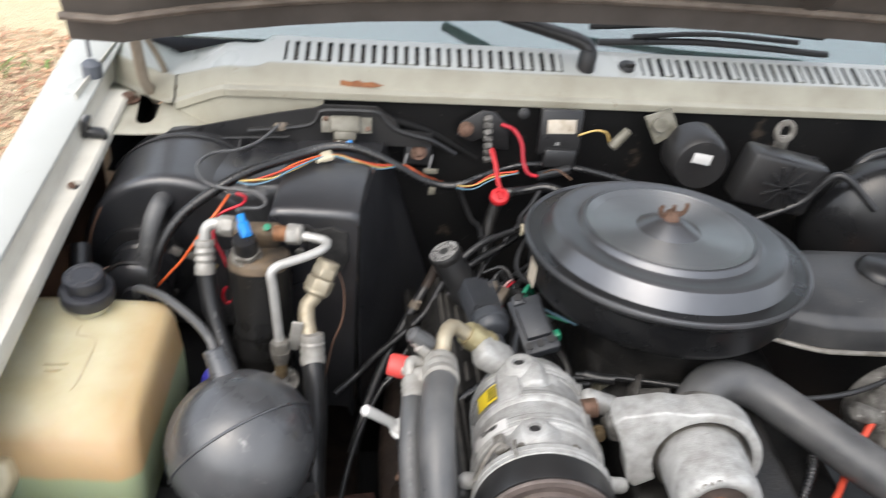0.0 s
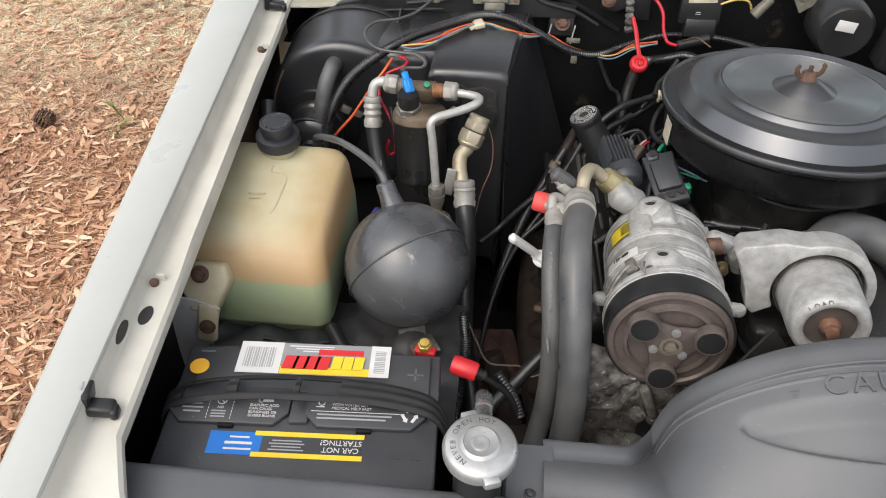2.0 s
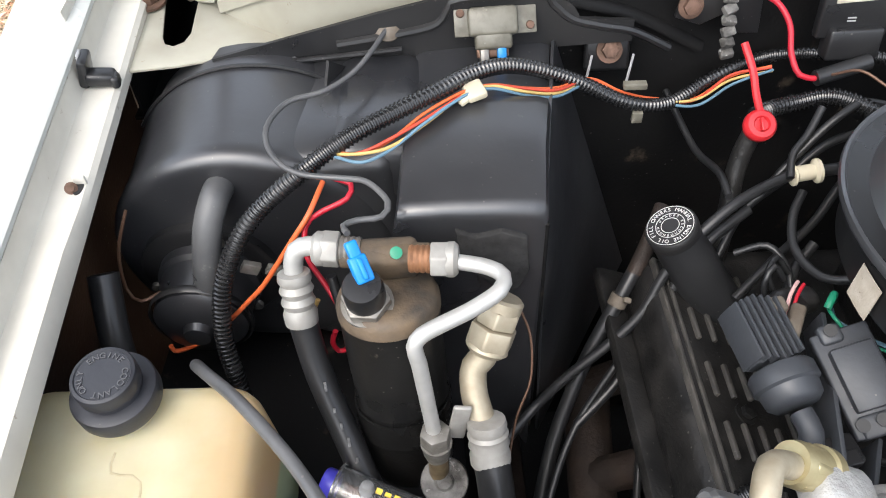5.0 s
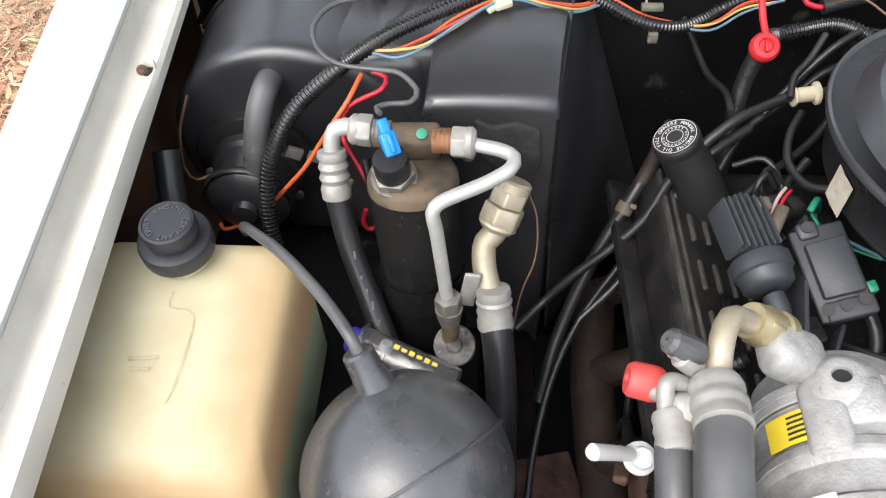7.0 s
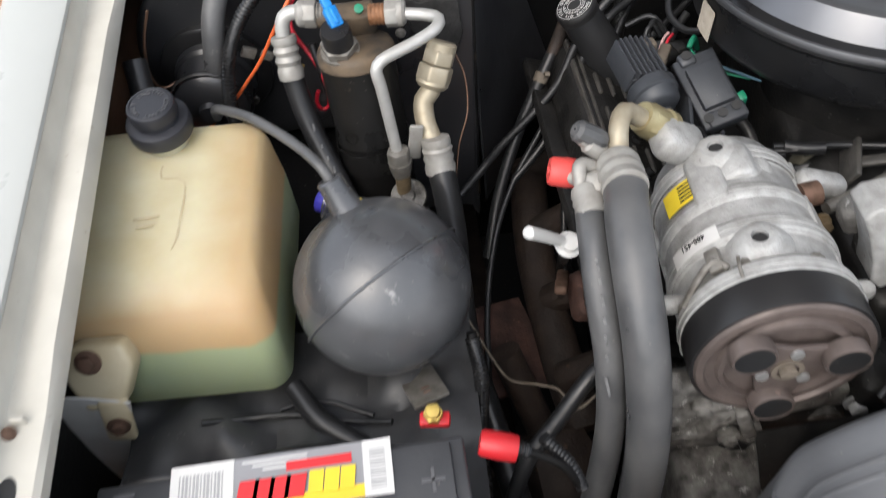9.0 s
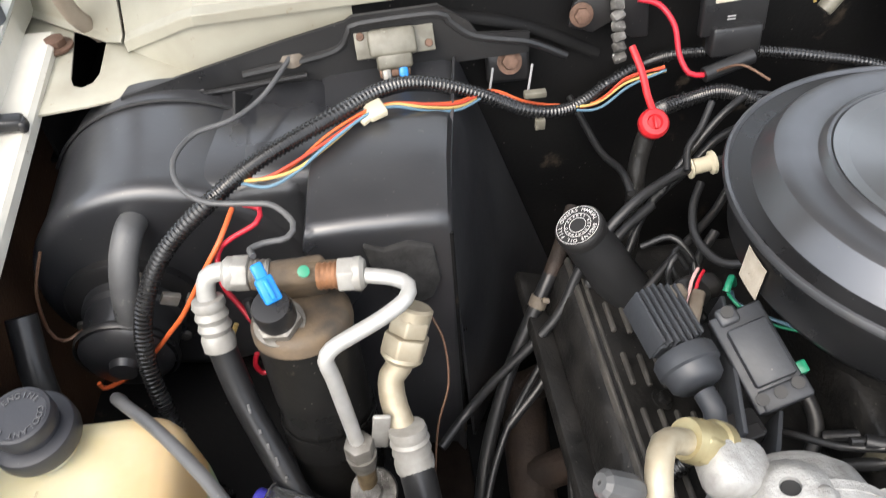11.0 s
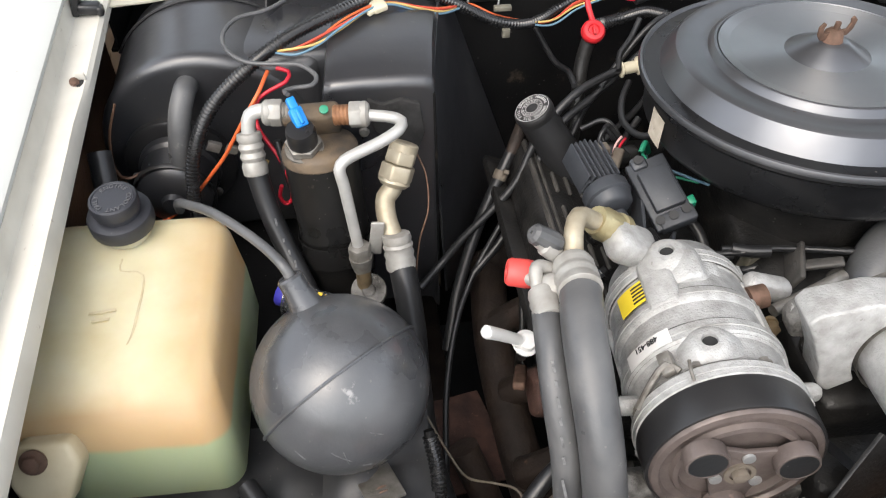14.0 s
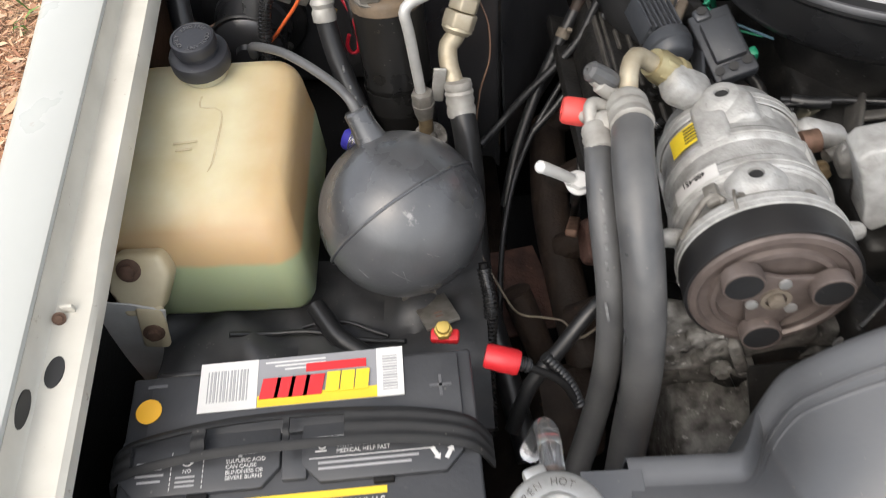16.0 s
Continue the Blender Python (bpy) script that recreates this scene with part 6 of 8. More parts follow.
part("dust_ring", back_ring, FITTING, idl)


def on_idler(x, z, h=0.0):
    return t0 + td * h + tr * x + tu * z


for a, t in ((140, "LOAD"), (-40, "LOAD")):
    tm = Matrix(((*tr, 0), (*tu, 0), (*(-td), 0), (0, 0, 0, 1))).transposed()
    for k, ch in enumerate(t):
        w_ = radians(a - 11 * k)
        words("cast_letter", ch, Matrix.Translation(on_idler(0.0355 * math.cos(w_), 0.0355 * math.sin(w_), 0.0008)) @ tm @ Matrix.Rotation(w_ - math.pi / 2, 4, "Z"), 0.0075, FITTING, idl, 0.0006)


def bracket_body(h0, h1):
    """A plate that arches over the pulley and reaches across to the compressor's ear."""
    outer = [(0.0600 * math.cos(radians(a)), 0.0600 * math.sin(radians(a)) + 0.002) for a in range(-15, 116, 8)]
    outer += [(-0.050, 0.058), (-0.070, 0.052), (-0.092, 0.046), (-0.098, 0.036), (-0.090, 0.022), (-0.076, -0.012), (-0.072, -0.032), (-0.062, -0.040)]
    inner = [(0.0500 * math.cos(radians(a)), 0.0500 * math.sin(radians(a))) for a in range(212, -16, -8)]
    m = Matrix(((*tr, 0), (*tu, 0), (*td, 0), (0, 0, 0, 1))).transposed()
    m.translation = t0 + td * h0
    return prism(outer + inner, h1 - h0, m, 0.0028, 3)


part("arched_bracket", bracket_body(0.068, 0.104), ALU, idl, "cast aluminium bracket arching over the pulley")
part("bracket_back", lathe([(0, 0.100), (0.0540, 0.100), (0.056, 0.104), (0.054, 0.118), (0, 0.12)], t0, td, 48), GRIMY, idl)
part("bracket_arm", soften(prism([(-0.07, 0.012), (-0.085, -0.008), (-0.078, -0.03), (-0.058, -0.032), (-0.048, -0.075), (-0.035, -0.085), (-0.02, -0.06), (-0.03, 0.0)], 0.022, Matrix.Translation((0.372, 0.585, 1.035)) @ Matrix.Rotation(radians(90), 4, "X"), 0.004), 0.002), GRIMY, idl)
part("arm_bolt", join(lathe([(0, 0), (0.0085, 0), (0.0085, 0.004), (0, 0.005)], (0.290, 0.592, 0.990), (0, -1, 0.25), 24), nut((0.290, 0.588, 0.991), (0, -1, 0.25), 0.0074, 0.008)), BRONZE, idl)
part("arm_spacer", lathe([(0, 0), (0.011, 0), (0.011, 0.016), (0, 0.016)], (0.272, 0.607, 1.008), (1, 0.1, 0.1), 20), RUSTBOLT, idl)

# ---- radiator cap, neck and shroud ----
rad = thing("radiator_cap", (0.011, 0.265, 1.0), "tinned steel radiator cap with stamped letters on its filler neck", "radiator cap")
rc = Vector((0.011, 0.266, 1.050))
part("cap", join(lathe([(0.0315, -0.012), (0.0335, -0.011), (0.0340, -0.004), (0.0325, 0.001), (0.029, 0.0035), (0.0185, 0.0040), (0.0165, 0.0065), (0.0155, 0.0068), (0.0145, 0.0045), (0.0085, 0.004), (0.0075, 0.0055), (0.004, 0.0057), (0, 0.0045)], rc, (0, -0.02, 1), 56),
                 *[box((0, 0, 0), (0.013, 0.016, 0.010), bevel=0.003, m=Matrix.Translation(rc + Vector((0, 0, -0.005))) @ Matrix.Rotation(radians(a), 4, "Z") @ Matrix.Translation((0.033, 0, 0))) for a in (-70, 110)]), CHROME, rad)
part("neck", lathe([(0.023, -0.07), (0.023, -0.014), (0.029, -0.012), (0.029, -0.008)], rc, (0, 0, 1), 36), RUBBER, rad)
arc_words("stamped_letters", "NEVER OPEN HOT ", rc + Vector((0, -0.00005, 0.0036)), (0, -0.02, 1), 0.0245, 0.0070, 235, 13, GRIMY, rad)
part("overflow_nipple", sweep([(0.011, 0.29, 1.035), (0.012, 0.306, 1.035)], 0.006, 14), COPPER, rad)
part("overflow_tube", sweep([(0.012, 0.302, 1.035), (0.012, 0.325, 1.034), (0.011, 0.338, 1.024), (0.01, 0.345, 1.0), (0.005, 0.35, 0.95)], 0.0085, 16), CLEAR, rad, "clear grey overflow tube")

sh = thing("fan_shroud", (0.42, 0.33, 0.80), "black plastic radiator fan shroud with moulded caution lettering", "fan shroud")


def smooth_step(v):
    v = min(1.0, max(0.0, v))
    return v * v * (3 - 2 * v)


def shroud_point(x, k, lift=0.0):
    """k runs from the rear rim (0) to the front edge (1)."""
    dx = x - 0.41
    s = smooth_step((x - 0.155) / 0.06)
    arc = 0.87 + math.sqrt(max(0.003, 0.2235 ** 2 - dx * dx))
    yb, zb = 0.325 + 0.065 * s - 0.012, 0.972 * (1 - s) + arc * s - 0.004
    front = 0.955 + 0.075 * math.exp(-(dx / 0.2) ** 2)
    z = zb * (1 - k) + front * k + 0.012 * math.sin(math.pi * k)
    ridge = 0.0026 * math.exp(-((k - 0.055) / 0.009) ** 2) + 0.0022 * math.exp(-((k - 0.135) / 0.008) ** 2) - 0.0026 * smooth_step((k - 0.058) / 0.012)
    low = 0.34 + 0.44 * math.sqrt(max(0.0, 1 - (dx / 0.157) ** 2))
    eye = smooth_step((k - 0.27) / 0.20) * smooth_step((low - k) / 0.07) * smooth_step((0.157 - abs(dx)) / 0.012)
    return Vector((x, (yb * (1 - k) + 0.256 * k), z + ridge * s - 0.013 * eye + lift))


def shroud_rows():
    rows = []
    for i in range(201):
        x = 0.075 + 0.66 * i / 200
        r = shroud_point(x, 0)
        row = [(x, r.y + 0.024, r.z - 0.10), (x, r.y + 0.024, r.z - 0.004), (x, r.y + 0.022, r.z + 0.001), (x, r.y + 0.017, r.z + 0.003), (x, r.y + 0.008, r.z + 0.002)]
        row += [tuple(shroud_point(x, 0.18 * k / 40)) for k in range(40)] + [tuple(shroud_point(x, 0.18 + 0.82 * k / 50)) for k in range(51)]
        f = row[-1]
        rows.append(row + [(x, 0.2515, f[2] - 0.003), (x, 0.25, f[2] - 0.01), (x, 0.248, f[2] - 0.12)])
    return rows


part("shroud_panel", thicken(skin(shroud_rows()), 0.003), SHROUD, sh, smooth=60)
part("side_flange", join(box((0.062, 0.290, 0.966), (0.046, 0.072, 0.004), (4, -2, 0), bevel=0.001), box((0.075, 0.322, 0.925), (0.05, 0.006, 0.08), bevel=0.002), box((0.041, 0.288, 0.93), (0.004, 0.07, 0.07), bevel=0.001)), SHROUD, sh)
bolt("flange_rivet", (0.062, 0.272, 0.967), (0, 0, 1), 0.004, sh, BALL)


def on_shroud(x, k):
    p = shroud_point(x, k)
    tx = (shroud_point(x + 0.01, k) - shroud_point(x - 0.01, k)).normalized()
    ty = (shroud_point(x, 0.17) - shroud_point(x, 0.27)).normalized()
    nz = tx.cross(ty).normalized()
    m = Matrix(((*tx, 0), (*nz.cross(tx), 0), (*nz, 0), (0, 0, 0, 1))).transposed()
    m.translation = p
    return m


for i, ch in enumerate("CAUTION"):
    words("caution_letter", ch, on_shroud(0.3345 + 0.0225 * i, 0.218), 0.028, SHROUD, sh, 0.0026)
for i in range(3):
    part("caution_mark", box((0, 0, 0), (0.009 - 0.002 * i, 0.0022, 0.002), bevel=0.0005, m=on_shroud(0.302, 0.20 + 0.03 * i)), SHROUD, sh)
fan = thing("cooling_fan", (0.41, 0.43, 0.87), "dark metal engine cooling fan behind the shroud", "fan")
part("hub", lathe([(0, -0.02), (0.05, -0.02), (0.055, 0.0), (0.04, 0.03), (0, 0.03)], (0.41, 0.44, 0.87), (0, 1, 0), 32), ENGINE, fan)
for k in range(6):
    part("blade", box((0, 0, 0), (0.065, 0.004, 0.13), bevel=0.001, m=Matrix.Translation((0.41, 0.44, 0.87)) @ Matrix.Rotation(radians(60 * k + 20), 4, "Y") @ Matrix.Translation((0, 0, 0.12)) @ Matrix.Rotation(radians(30), 4, "Z")), ENGINE, fan)

# ---- air cleaner ----
air = thing("air_cleaner", (0.414, 0.836, 1.0), "round black enamelled air cleaner with a dished lid", "air cleaner")
ax, ac = Vector((0.0, 0.085, 1)).normalized(), Vector((0.414, 0.830, 1.006))
part("pan", lathe([(0.10, 0.0), (0.150, 0.006), (0.166, 0.014), (0.172, 0.024), (0.1735, 0.058), (0.178, 0.0625), (0.1825, 0.066), (0.1825, 0.070), (0.179, 0.072), (0.165, 0.072)], ac, ax, 96), AIRBLACK, air)
part("lid_channel", lathe([(0.1812, 0.0740), (0.1800, 0.0680), (0.1770, 0.0615), (0.1720, 0.0595), (0.1665, 0.0600), (0.1640, 0.0640), (0.1630, 0.0720)], ac, ax, 112), AIRBLACK, air, "dark glossy groove round the lid", smooth=30)
# Lid, disc, cone and lip carry sky sheen as paler colour than the pan.
lid = part("lid", lathe([(0.1628, 0.0690), (0.1636, 0.0722), (0.1520, 0.0915), (0.1495, 0.0945), (0.1455, 0.0958), (0.1380, 0.0955), (0.1260, 0.0940), (0.1190, 0.0938), (0.1170, 0.0945), (0.1140, 0.0995), (0.1120, 0.1012), (0.1095, 0.1016), (0.1080, 0.0990), (0.1080, 0.0900)], ac, ax, 128), AIRLID, air, "worn satin black lid, paled for sky sheen", smooth=25)
part("lid_disc", lathe([(0.1079, 0.0985), (0.1076, 0.1011), (0.1045, 0.1005), (0.0900, 0.0972), (0.0700, 0.0942), (0.0540, 0.0930), (0.0490, 0.0934), (0.0468, 0.0940), (0.0460, 0.0900)], ac, ax, 128), LIDDISC, lid, "dished satin centre of the lid, paler still for sky sheen", smooth=25)
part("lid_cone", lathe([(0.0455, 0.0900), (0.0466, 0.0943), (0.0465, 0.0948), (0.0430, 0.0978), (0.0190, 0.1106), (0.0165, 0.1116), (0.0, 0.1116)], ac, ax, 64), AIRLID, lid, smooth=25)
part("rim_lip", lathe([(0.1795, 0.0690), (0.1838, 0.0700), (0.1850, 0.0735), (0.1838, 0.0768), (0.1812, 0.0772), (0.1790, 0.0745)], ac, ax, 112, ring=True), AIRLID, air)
wn0 = ac + ax * 0.1115
part("wing_nut", join(lathe([(0, 0), (0.011, 0), (0.009, 0.009), (0.006, 0.012), (0, 0.013)], wn0, ax, 20), *[prism([(0.004, 0.001), (0.016, 0.001), (0.021, 0.007), (0.0225, 0.017), (0.018, 0.0215), (0.0150, 0.019), (0.0165, 0.014), (0.0135, 0.008), (0.004, 0.009)], 0.0026, Matrix.Translation(wn0) @ Matrix.Rotation(radians(14 + 180 * k), 4, "Z") @ Matrix.Translation((0, 0.0013, 0.002)) @ Matrix.Rotation(radians(90), 4, "X"), 0.0005) for k in range(2)], sweep([wn0, wn0 + Vector((0, 0, 0.02))], 0.003, 10)), RUSTBOLT, air, "rusty wing nut")


def air_label(a0, a1, z0, z1):
    return thicken(skin([[ac + Vector((0.1738 * math.cos(radians(a)), 0.1738 * math.sin(radians(a)), z - 0.045 * 0)) for z in (z0, z1)] for a in (a0 + (a1 - a0) * k / 5 for k in range(6))]), 0.0006)


part("paper_label", air_label(181, 190, 0.018, 0.052), LABELAGED, air, "small blank cream paper label")
part("snorkel", soften(skin([[(x, y - w2, z - h2), (x, y - w2, z + h2 * 0.55), (x, y - w2 * 0.86, z + h2), (x, y, z + h2 * 1.12), (x, y + w2 * 0.7, z + h2), (x, y + w2, z + h2 * 0.6), (x, y + w2, z - h2)] for x, y, z, w2, h2 in ((0.51, 0.824, 1.023, 0.055, 0.020), (0.56, 0.815, 1.023, 0.068, 0.022), (0.61, 0.815, 1.023, 0.083, 0.023), (0.66, 0.818, 1.022, 0.088, 0.024), (0.80, 0.824, 1.02, 0.088, 0.026), (0.98, 0.84, 1.015, 0.085, 0.03))], True, True), 0.004), SHIELD, air, "black pressed metal intake snorkel")
part("snorkel_seam", sweep([(0.515, 0.770, 1.0), (0.56, 0.747, 1.0), (0.61, 0.731, 0.999), (0.66, 0.729, 0.998), (0.80, 0.735, 0.994), (0.95, 0.752, 0.986)], 0.0036, 8, flat=0.5), FITTING, air, "worn sheet metal seam")
part("vacuum_motor", lathe([(0.0, 0.012), (0.026, 0.012), (0.034, 0.006), (0.036, 0.0), (0.03, -0.008)], (0.735, 0.84, 1.050), (0, 0, 1), 32), AIRBLACK, air)
part("hose_cuff", sweep([(0.335, 0.688, 0.976), (0.315, 0.692, 0.974), (0.30, 0.698, 0.973)], 0.0062, 12), RUBBER, air)
part("vacuum_hose", sweep([(0.74, 0.81, 1.062), (0.745, 0.76, 1.06), (0.72, 0.70, 1.02), (0.63, 0.665, 0.992), (0.52, 0.655, 0.985), (0.42, 0.67, 0.985), (0.36, 0.69, 0.975), (0.29, 0.70, 0.972)], 0.0035, 10), RUBBER, air)

# ---- engine under it ----
eng = thing("engine", (0.42, 0.75, 0.35), "oily black V8 engine block with ribbed valve cover", "engine")
part("block", soften(join(box((0.42, 0.74, 0.62), (0.46, 0.55, 0.50), bevel=0.03), box((0.42, 0.74, 0.91), (0.20, 0.45, 0.10), bevel=0.02), lathe([(0, 0), (0.10, 0), (0.10, 0.06), (0, 0.06)], (0.42, 0.80, 0.945), (0, 0, 1), 40), box((0.36, 0.50, 0.86), (0.10, 0.08, 0.1), bevel=0.02)), 0.004), ENGINE, eng)
vc = Matrix.Translation((0.178, 0.765, 0.868)) @ Matrix.Rotation(radians(24), 4, "Y") @ Matrix.Rotation(radians(3), 4, "Z")
part("valve_cover", join(box((0, 0, 0), (0.115, 0.40, 0.06), bevel=0.018, seg=4, m=vc), box((0, 0, 0), (0.15, 0.43, 0.012), bevel=0.003, m=vc @ Matrix.Translation((0, 0, -0.03)))), ENGINE, eng, "black ribbed valve cover")
for k in range(4):
    for j in range(6):
        part("cover_rib", box((0, 0, 0), (0.0045, 0.034, 0.006), bevel=0.0015, m=vc @ Matrix.Translation((-0.026 + 0.018 * k, -0.172 + 0.058 * j, 0.031))), RAIL, eng)
for k in (-0.050, -0.040, 0.05):
    part("cover_rail", box((0, 0, 0), (0.0042, 0.38, 0.008), bevel=0.0015, m=vc @ Matrix.Translation((k, 0, 0.028))), RAIL, eng)
bolt("cover_bolt", vc @ Vector((0, 0.03, 0.030)), vc.to_3x3() @ Vector((0, 0, 1)), 0.007, eng, ENGINE)
part("exhaust_manifold", soften(join(sweep([(0.095, 0.95, 0.70), (0.085, 0.8, 0.69), (0.095, 0.65, 0.68), (0.11, 0.56, 0.66)], 0.026, 16), *[sweep([(0.14, y, 0.75), (0.09, y + 0.01, 0.70)], 0.02, 12) for y in (0.60, 0.71, 0.82, 0.93)]), 0.002), BROWN, eng, "rusty exhaust manifold")
part("steering_shaft", join(sweep([(0.02, 0.62, 0.76), (0.06, 0.56, 0.66), (0.09, 0.50, 0.55)], 0.018, 12), box((0.07, 0.52, 0.62), (0.09, 0.12, 0.12), (20, 10, 10), bevel=0.03)), BROWN, eng)
part("tube_bracket", soften(box((0.089, 0.668, 0.818), (0.014, 0.066, 0.010), (-38, 0, -16), bevel=0.003), 0.001), RUSTBOLT, eng, "tan rusty tube bracket")
part("manifold_flange", soften(join(box((0.122, 0.66, 0.795), (0.05, 0.055, 0.03), (20, 25, 10), bevel=0.008), lathe([(0, 0), (0.016, 0), (0.014, 0.02), (0, 0.022)], (0.135, 0.632, 0.80), (-0.4, -0.6, 0.7), 20)), 0.003), RUSTRED, eng, "reddish rusty manifold flange")
part("floor_plate", soften(box((0.03, 0.665, 0.69), (0.09, 0.12, 0.006), (10, 15, 20), bevel=0.002), 0.001), RUSTRED, eng)
part("thermostat_housing", soften(join(lathe([(0, 0), (0.036, 0.0), (0.038, 0.008), (0.030, 0.014), (0.028, 0.03), (0, 0.036)], (0.405, 0.655, 0.925), (0.1, -0.3, 0.9), 28), box((0.395, 0.66, 0.92), (0.10, 0.045, 0.012), (0, 5, 20), bevel=0.004)), 0.002), RAIL, eng, "dark cast thermostat housing")
part("throttle_bracket", soften(join(box((0.352, 0.672, 0.960), (0.006, 0.05, 0.05), (0, 18, -22), bevel=0.002), box((0.372, 0.662, 0.982), (0.045, 0.012, 0.006), (0, -20, -15), bevel=0.002), box((0.44, 0.672, 0.966), (0.05, 0.03, 0.02), (10, 25, 12), bevel=0.006)), 0.001), RAIL, eng, "bent black steel cable bracket")
part("fuel_pipe", join(sweep([(0.30, 0.70, 0.93), (0.33, 0.69, 0.95), (0.37, 0.70, 0.955), (0.42, 0.72, 0.95), (0.47, 0.72, 0.93)], 0.0055, 12), sweep([(0.30, 0.73, 0.92), (0.34, 0.72, 0.94), (0.40, 0.74, 0.94)], 0.0055, 12)), RUBBER, eng)
part("intake_runner", soften(join(*[sweep([(0.30 + 0.05 * k, 0.70, 0.915), (0.275 + 0.05 * k, 0.66, 0.90), (0.25 + 0.05 * k, 0.63, 0.86)], 0.018, 12) for k in range(3)]), 0.002), ENGINE, eng, "oily black intake runner castings")
part("water_neck", lathe([(0.026, 0), (0.03, 0.02), (0.022, 0.05)], (0.43, 0.61, 0.94), (0.2, -0.5, 0.5), 24), ENGINE, eng)
oil = thing("oil_filler", (0.15, 0.88, 0.90), "black oil filler tube with printed metal cap", "oil filler")
oc, od = Vector((0.1405, 0.942, 0.974)), Vector((-0.45, -0.02, 0.86)).normalized()
ob0 = Vector((0.196, 0.912, 0.888))
part("filler_tube", sweep([ob0, ob0.lerp(oc - od * 0.012, 0.5), oc - od * 0.012], (0.026, 0.0235), 24), RUBBER, oil, "ribbed black rubber tube")
ocap = part("cap", lathe([(0.021, -0.016), (0.0235, -0.014), (0.0245, -0.004), (0.024, 0.001), (0.0225, 0.0028), (0.0, 0.003)], oc, od, 40), BLACKPL, oil, "round black cap printed in white")
part("printed_ring", lathe([(0.0, 0.0031), (0.0218, 0.0031), (0.0218, 0.0036), (0.0, 0.0036)], oc, od, 40), PRINT, ocap)
for r in (0.0215, 0.0135, 0.0085):
    part("white_ring", lathe([(r - 0.0006, 0.0037), (r, 0.0037), (r, 0.0039), (r - 0.0006, 0.0039)], oc, od, 36, ring=True), PAPER, ocap)
arc_words("ring_letters", "ENGINE OIL FILL OWNERS MANUAL ", oc + od * 0.0037, od, 0.0174, 0.0052, 60, 12, PAPER, ocap)
arc_words("ring_letters", "RECOMMENDED GRADES ", oc + od * 0.0037, od, 0.011, 0.0032, 90, 19, PAPER, ocap)
dip = thing("engine_dipstick", (0.22, 1.0, 0.9), "engine dipstick with a bright red ring cap", "dipstick")
part("red_ring", join(lathe([(0, -0.006), (0.012, -0.006), (0.0145, -0.003), (0.0145, 0.003), (0.012, 0.006), (0.0075, 0.0065), (0.006, 0.004), (0, 0.004)], (0.220, 1.005, 1.037), (0.0, -0.55, 0.8), 32), box((0.220, 1.0005, 1.0425), (0.003, 0.012, 0.004), (30, 0, 0), bevel=0.001)), RED, dip, "bright red plastic cap")
part("tube", sweep([(0.220, 1.012, 1.030), (0.21, 1.0, 0.99), (0.20, 0.96, 0.92), (0.17, 0.9, 0.82)], 0.009, 14), ENGINE, dip)
part("red_wire", sweep([(0.221, 1.014, 1.045), (0.216, 1.022, 1.058), (0.212, 1.035, 1.075), (0.206, 1.055, 1.09)], 0.0035, 8), RED, dip)


# ---- heater and evaporator case on the firewall ----
hv = thing("evaporator_case", (-0.045, 1.0, 0.70), "black plastic heater and evaporator case with a stepped top", "heater case")


def case_rows():
    """Cut across the car: the front shelf, then the step up to the back."""
    rows = []
    for y, z, x0, x1 in ((0.874, 0.72, -0.108, 0.012), (0.8715, 1.066, -0.104, 0.014), (0.8725, 1.0725, -0.103, 0.015), (0.8765, 1.0770, -0.102, 0.016), (0.884, 1.0790, -0.101, 0.017), (0.94, 1.083, -0.098, 0.022), (0.985, 1.0865, -0.092, 0.028), (1.0, 1.082, -0.09, 0.030), (1.012, 1.068, -0.09, 0.032), (1.035, 1.062, -0.09, 0.036), (1.118, 1.064, -0.09, 0.045), (1.12, 0.72, -0.10, 0.04)):
        m = (x0 + x1) / 2
        rows.append([(x0, y, z - 0.012), (x0 + 0.003, y, z - 0.003), (x0 + 0.012, y, z), (m - 0.02, y, z + 0.001), (m + 0.02, y, z + 0.001), (x1 - 0.012, y, z), (x1 - 0.003, y, z - 0.003), (x1, y, z - 0.012)])
    return rows


def case_mesh():
    rows = case_rows()
    bm = skin(rows)
    for i, col in ((0, -0.104), (-1, 0.012)):
        line = [r[i] for r in rows]
        low = [(p[0] - (0.008 if i == 0 else -0.012) * (1.0 - 0.72), p[1], 0.70) for p in line]
        bm = join(bm, skin([line, low]))
    return bm


part("shelf_case", case_mesh(), BLACKSHINE, hv, "glossy black plastic front case", smooth=50)
part("right_wall", thicken(skin([[(0.0145 + 0.031 * u + (0.015 + 0.10 * u) * v, 0.8745 + 0.236 * u, 1.0655 - 0.34 * v) for u in (0.0, 0.04, 0.1, 0.3, 0.55, 0.8, 1.0)] for v in (0.0, 0.02, 0.06, 0.15, 0.4, 0.7, 1.0)]), 0.003), BLACKSHINE, hv, "sloping black side of the heater case", smooth=50)
part("front_seam", sweep([(0.0150, 0.8725, 1.06), (0.0165, 0.8725, 0.95), (0.0185, 0.8735, 0.74)], 0.0018, 6), BLACKMAT, hv)
part("back_flange", thicken(skin([[(x, cowl_y(x) - 0.014, 1.058), (x, cowl_y(x) - 0.012, z)] for x, z in ((-0.278, 1.070), (-0.2, 1.088), (-0.12, 1.106), (-0.058, 1.118), (-0.05, 1.1225), (0.03, 1.1225), (0.044, 1.112), (0.06, 1.100), (0.068, 1.086), (0.12, 1.08))]), 0.004), BLACKPL, hv)
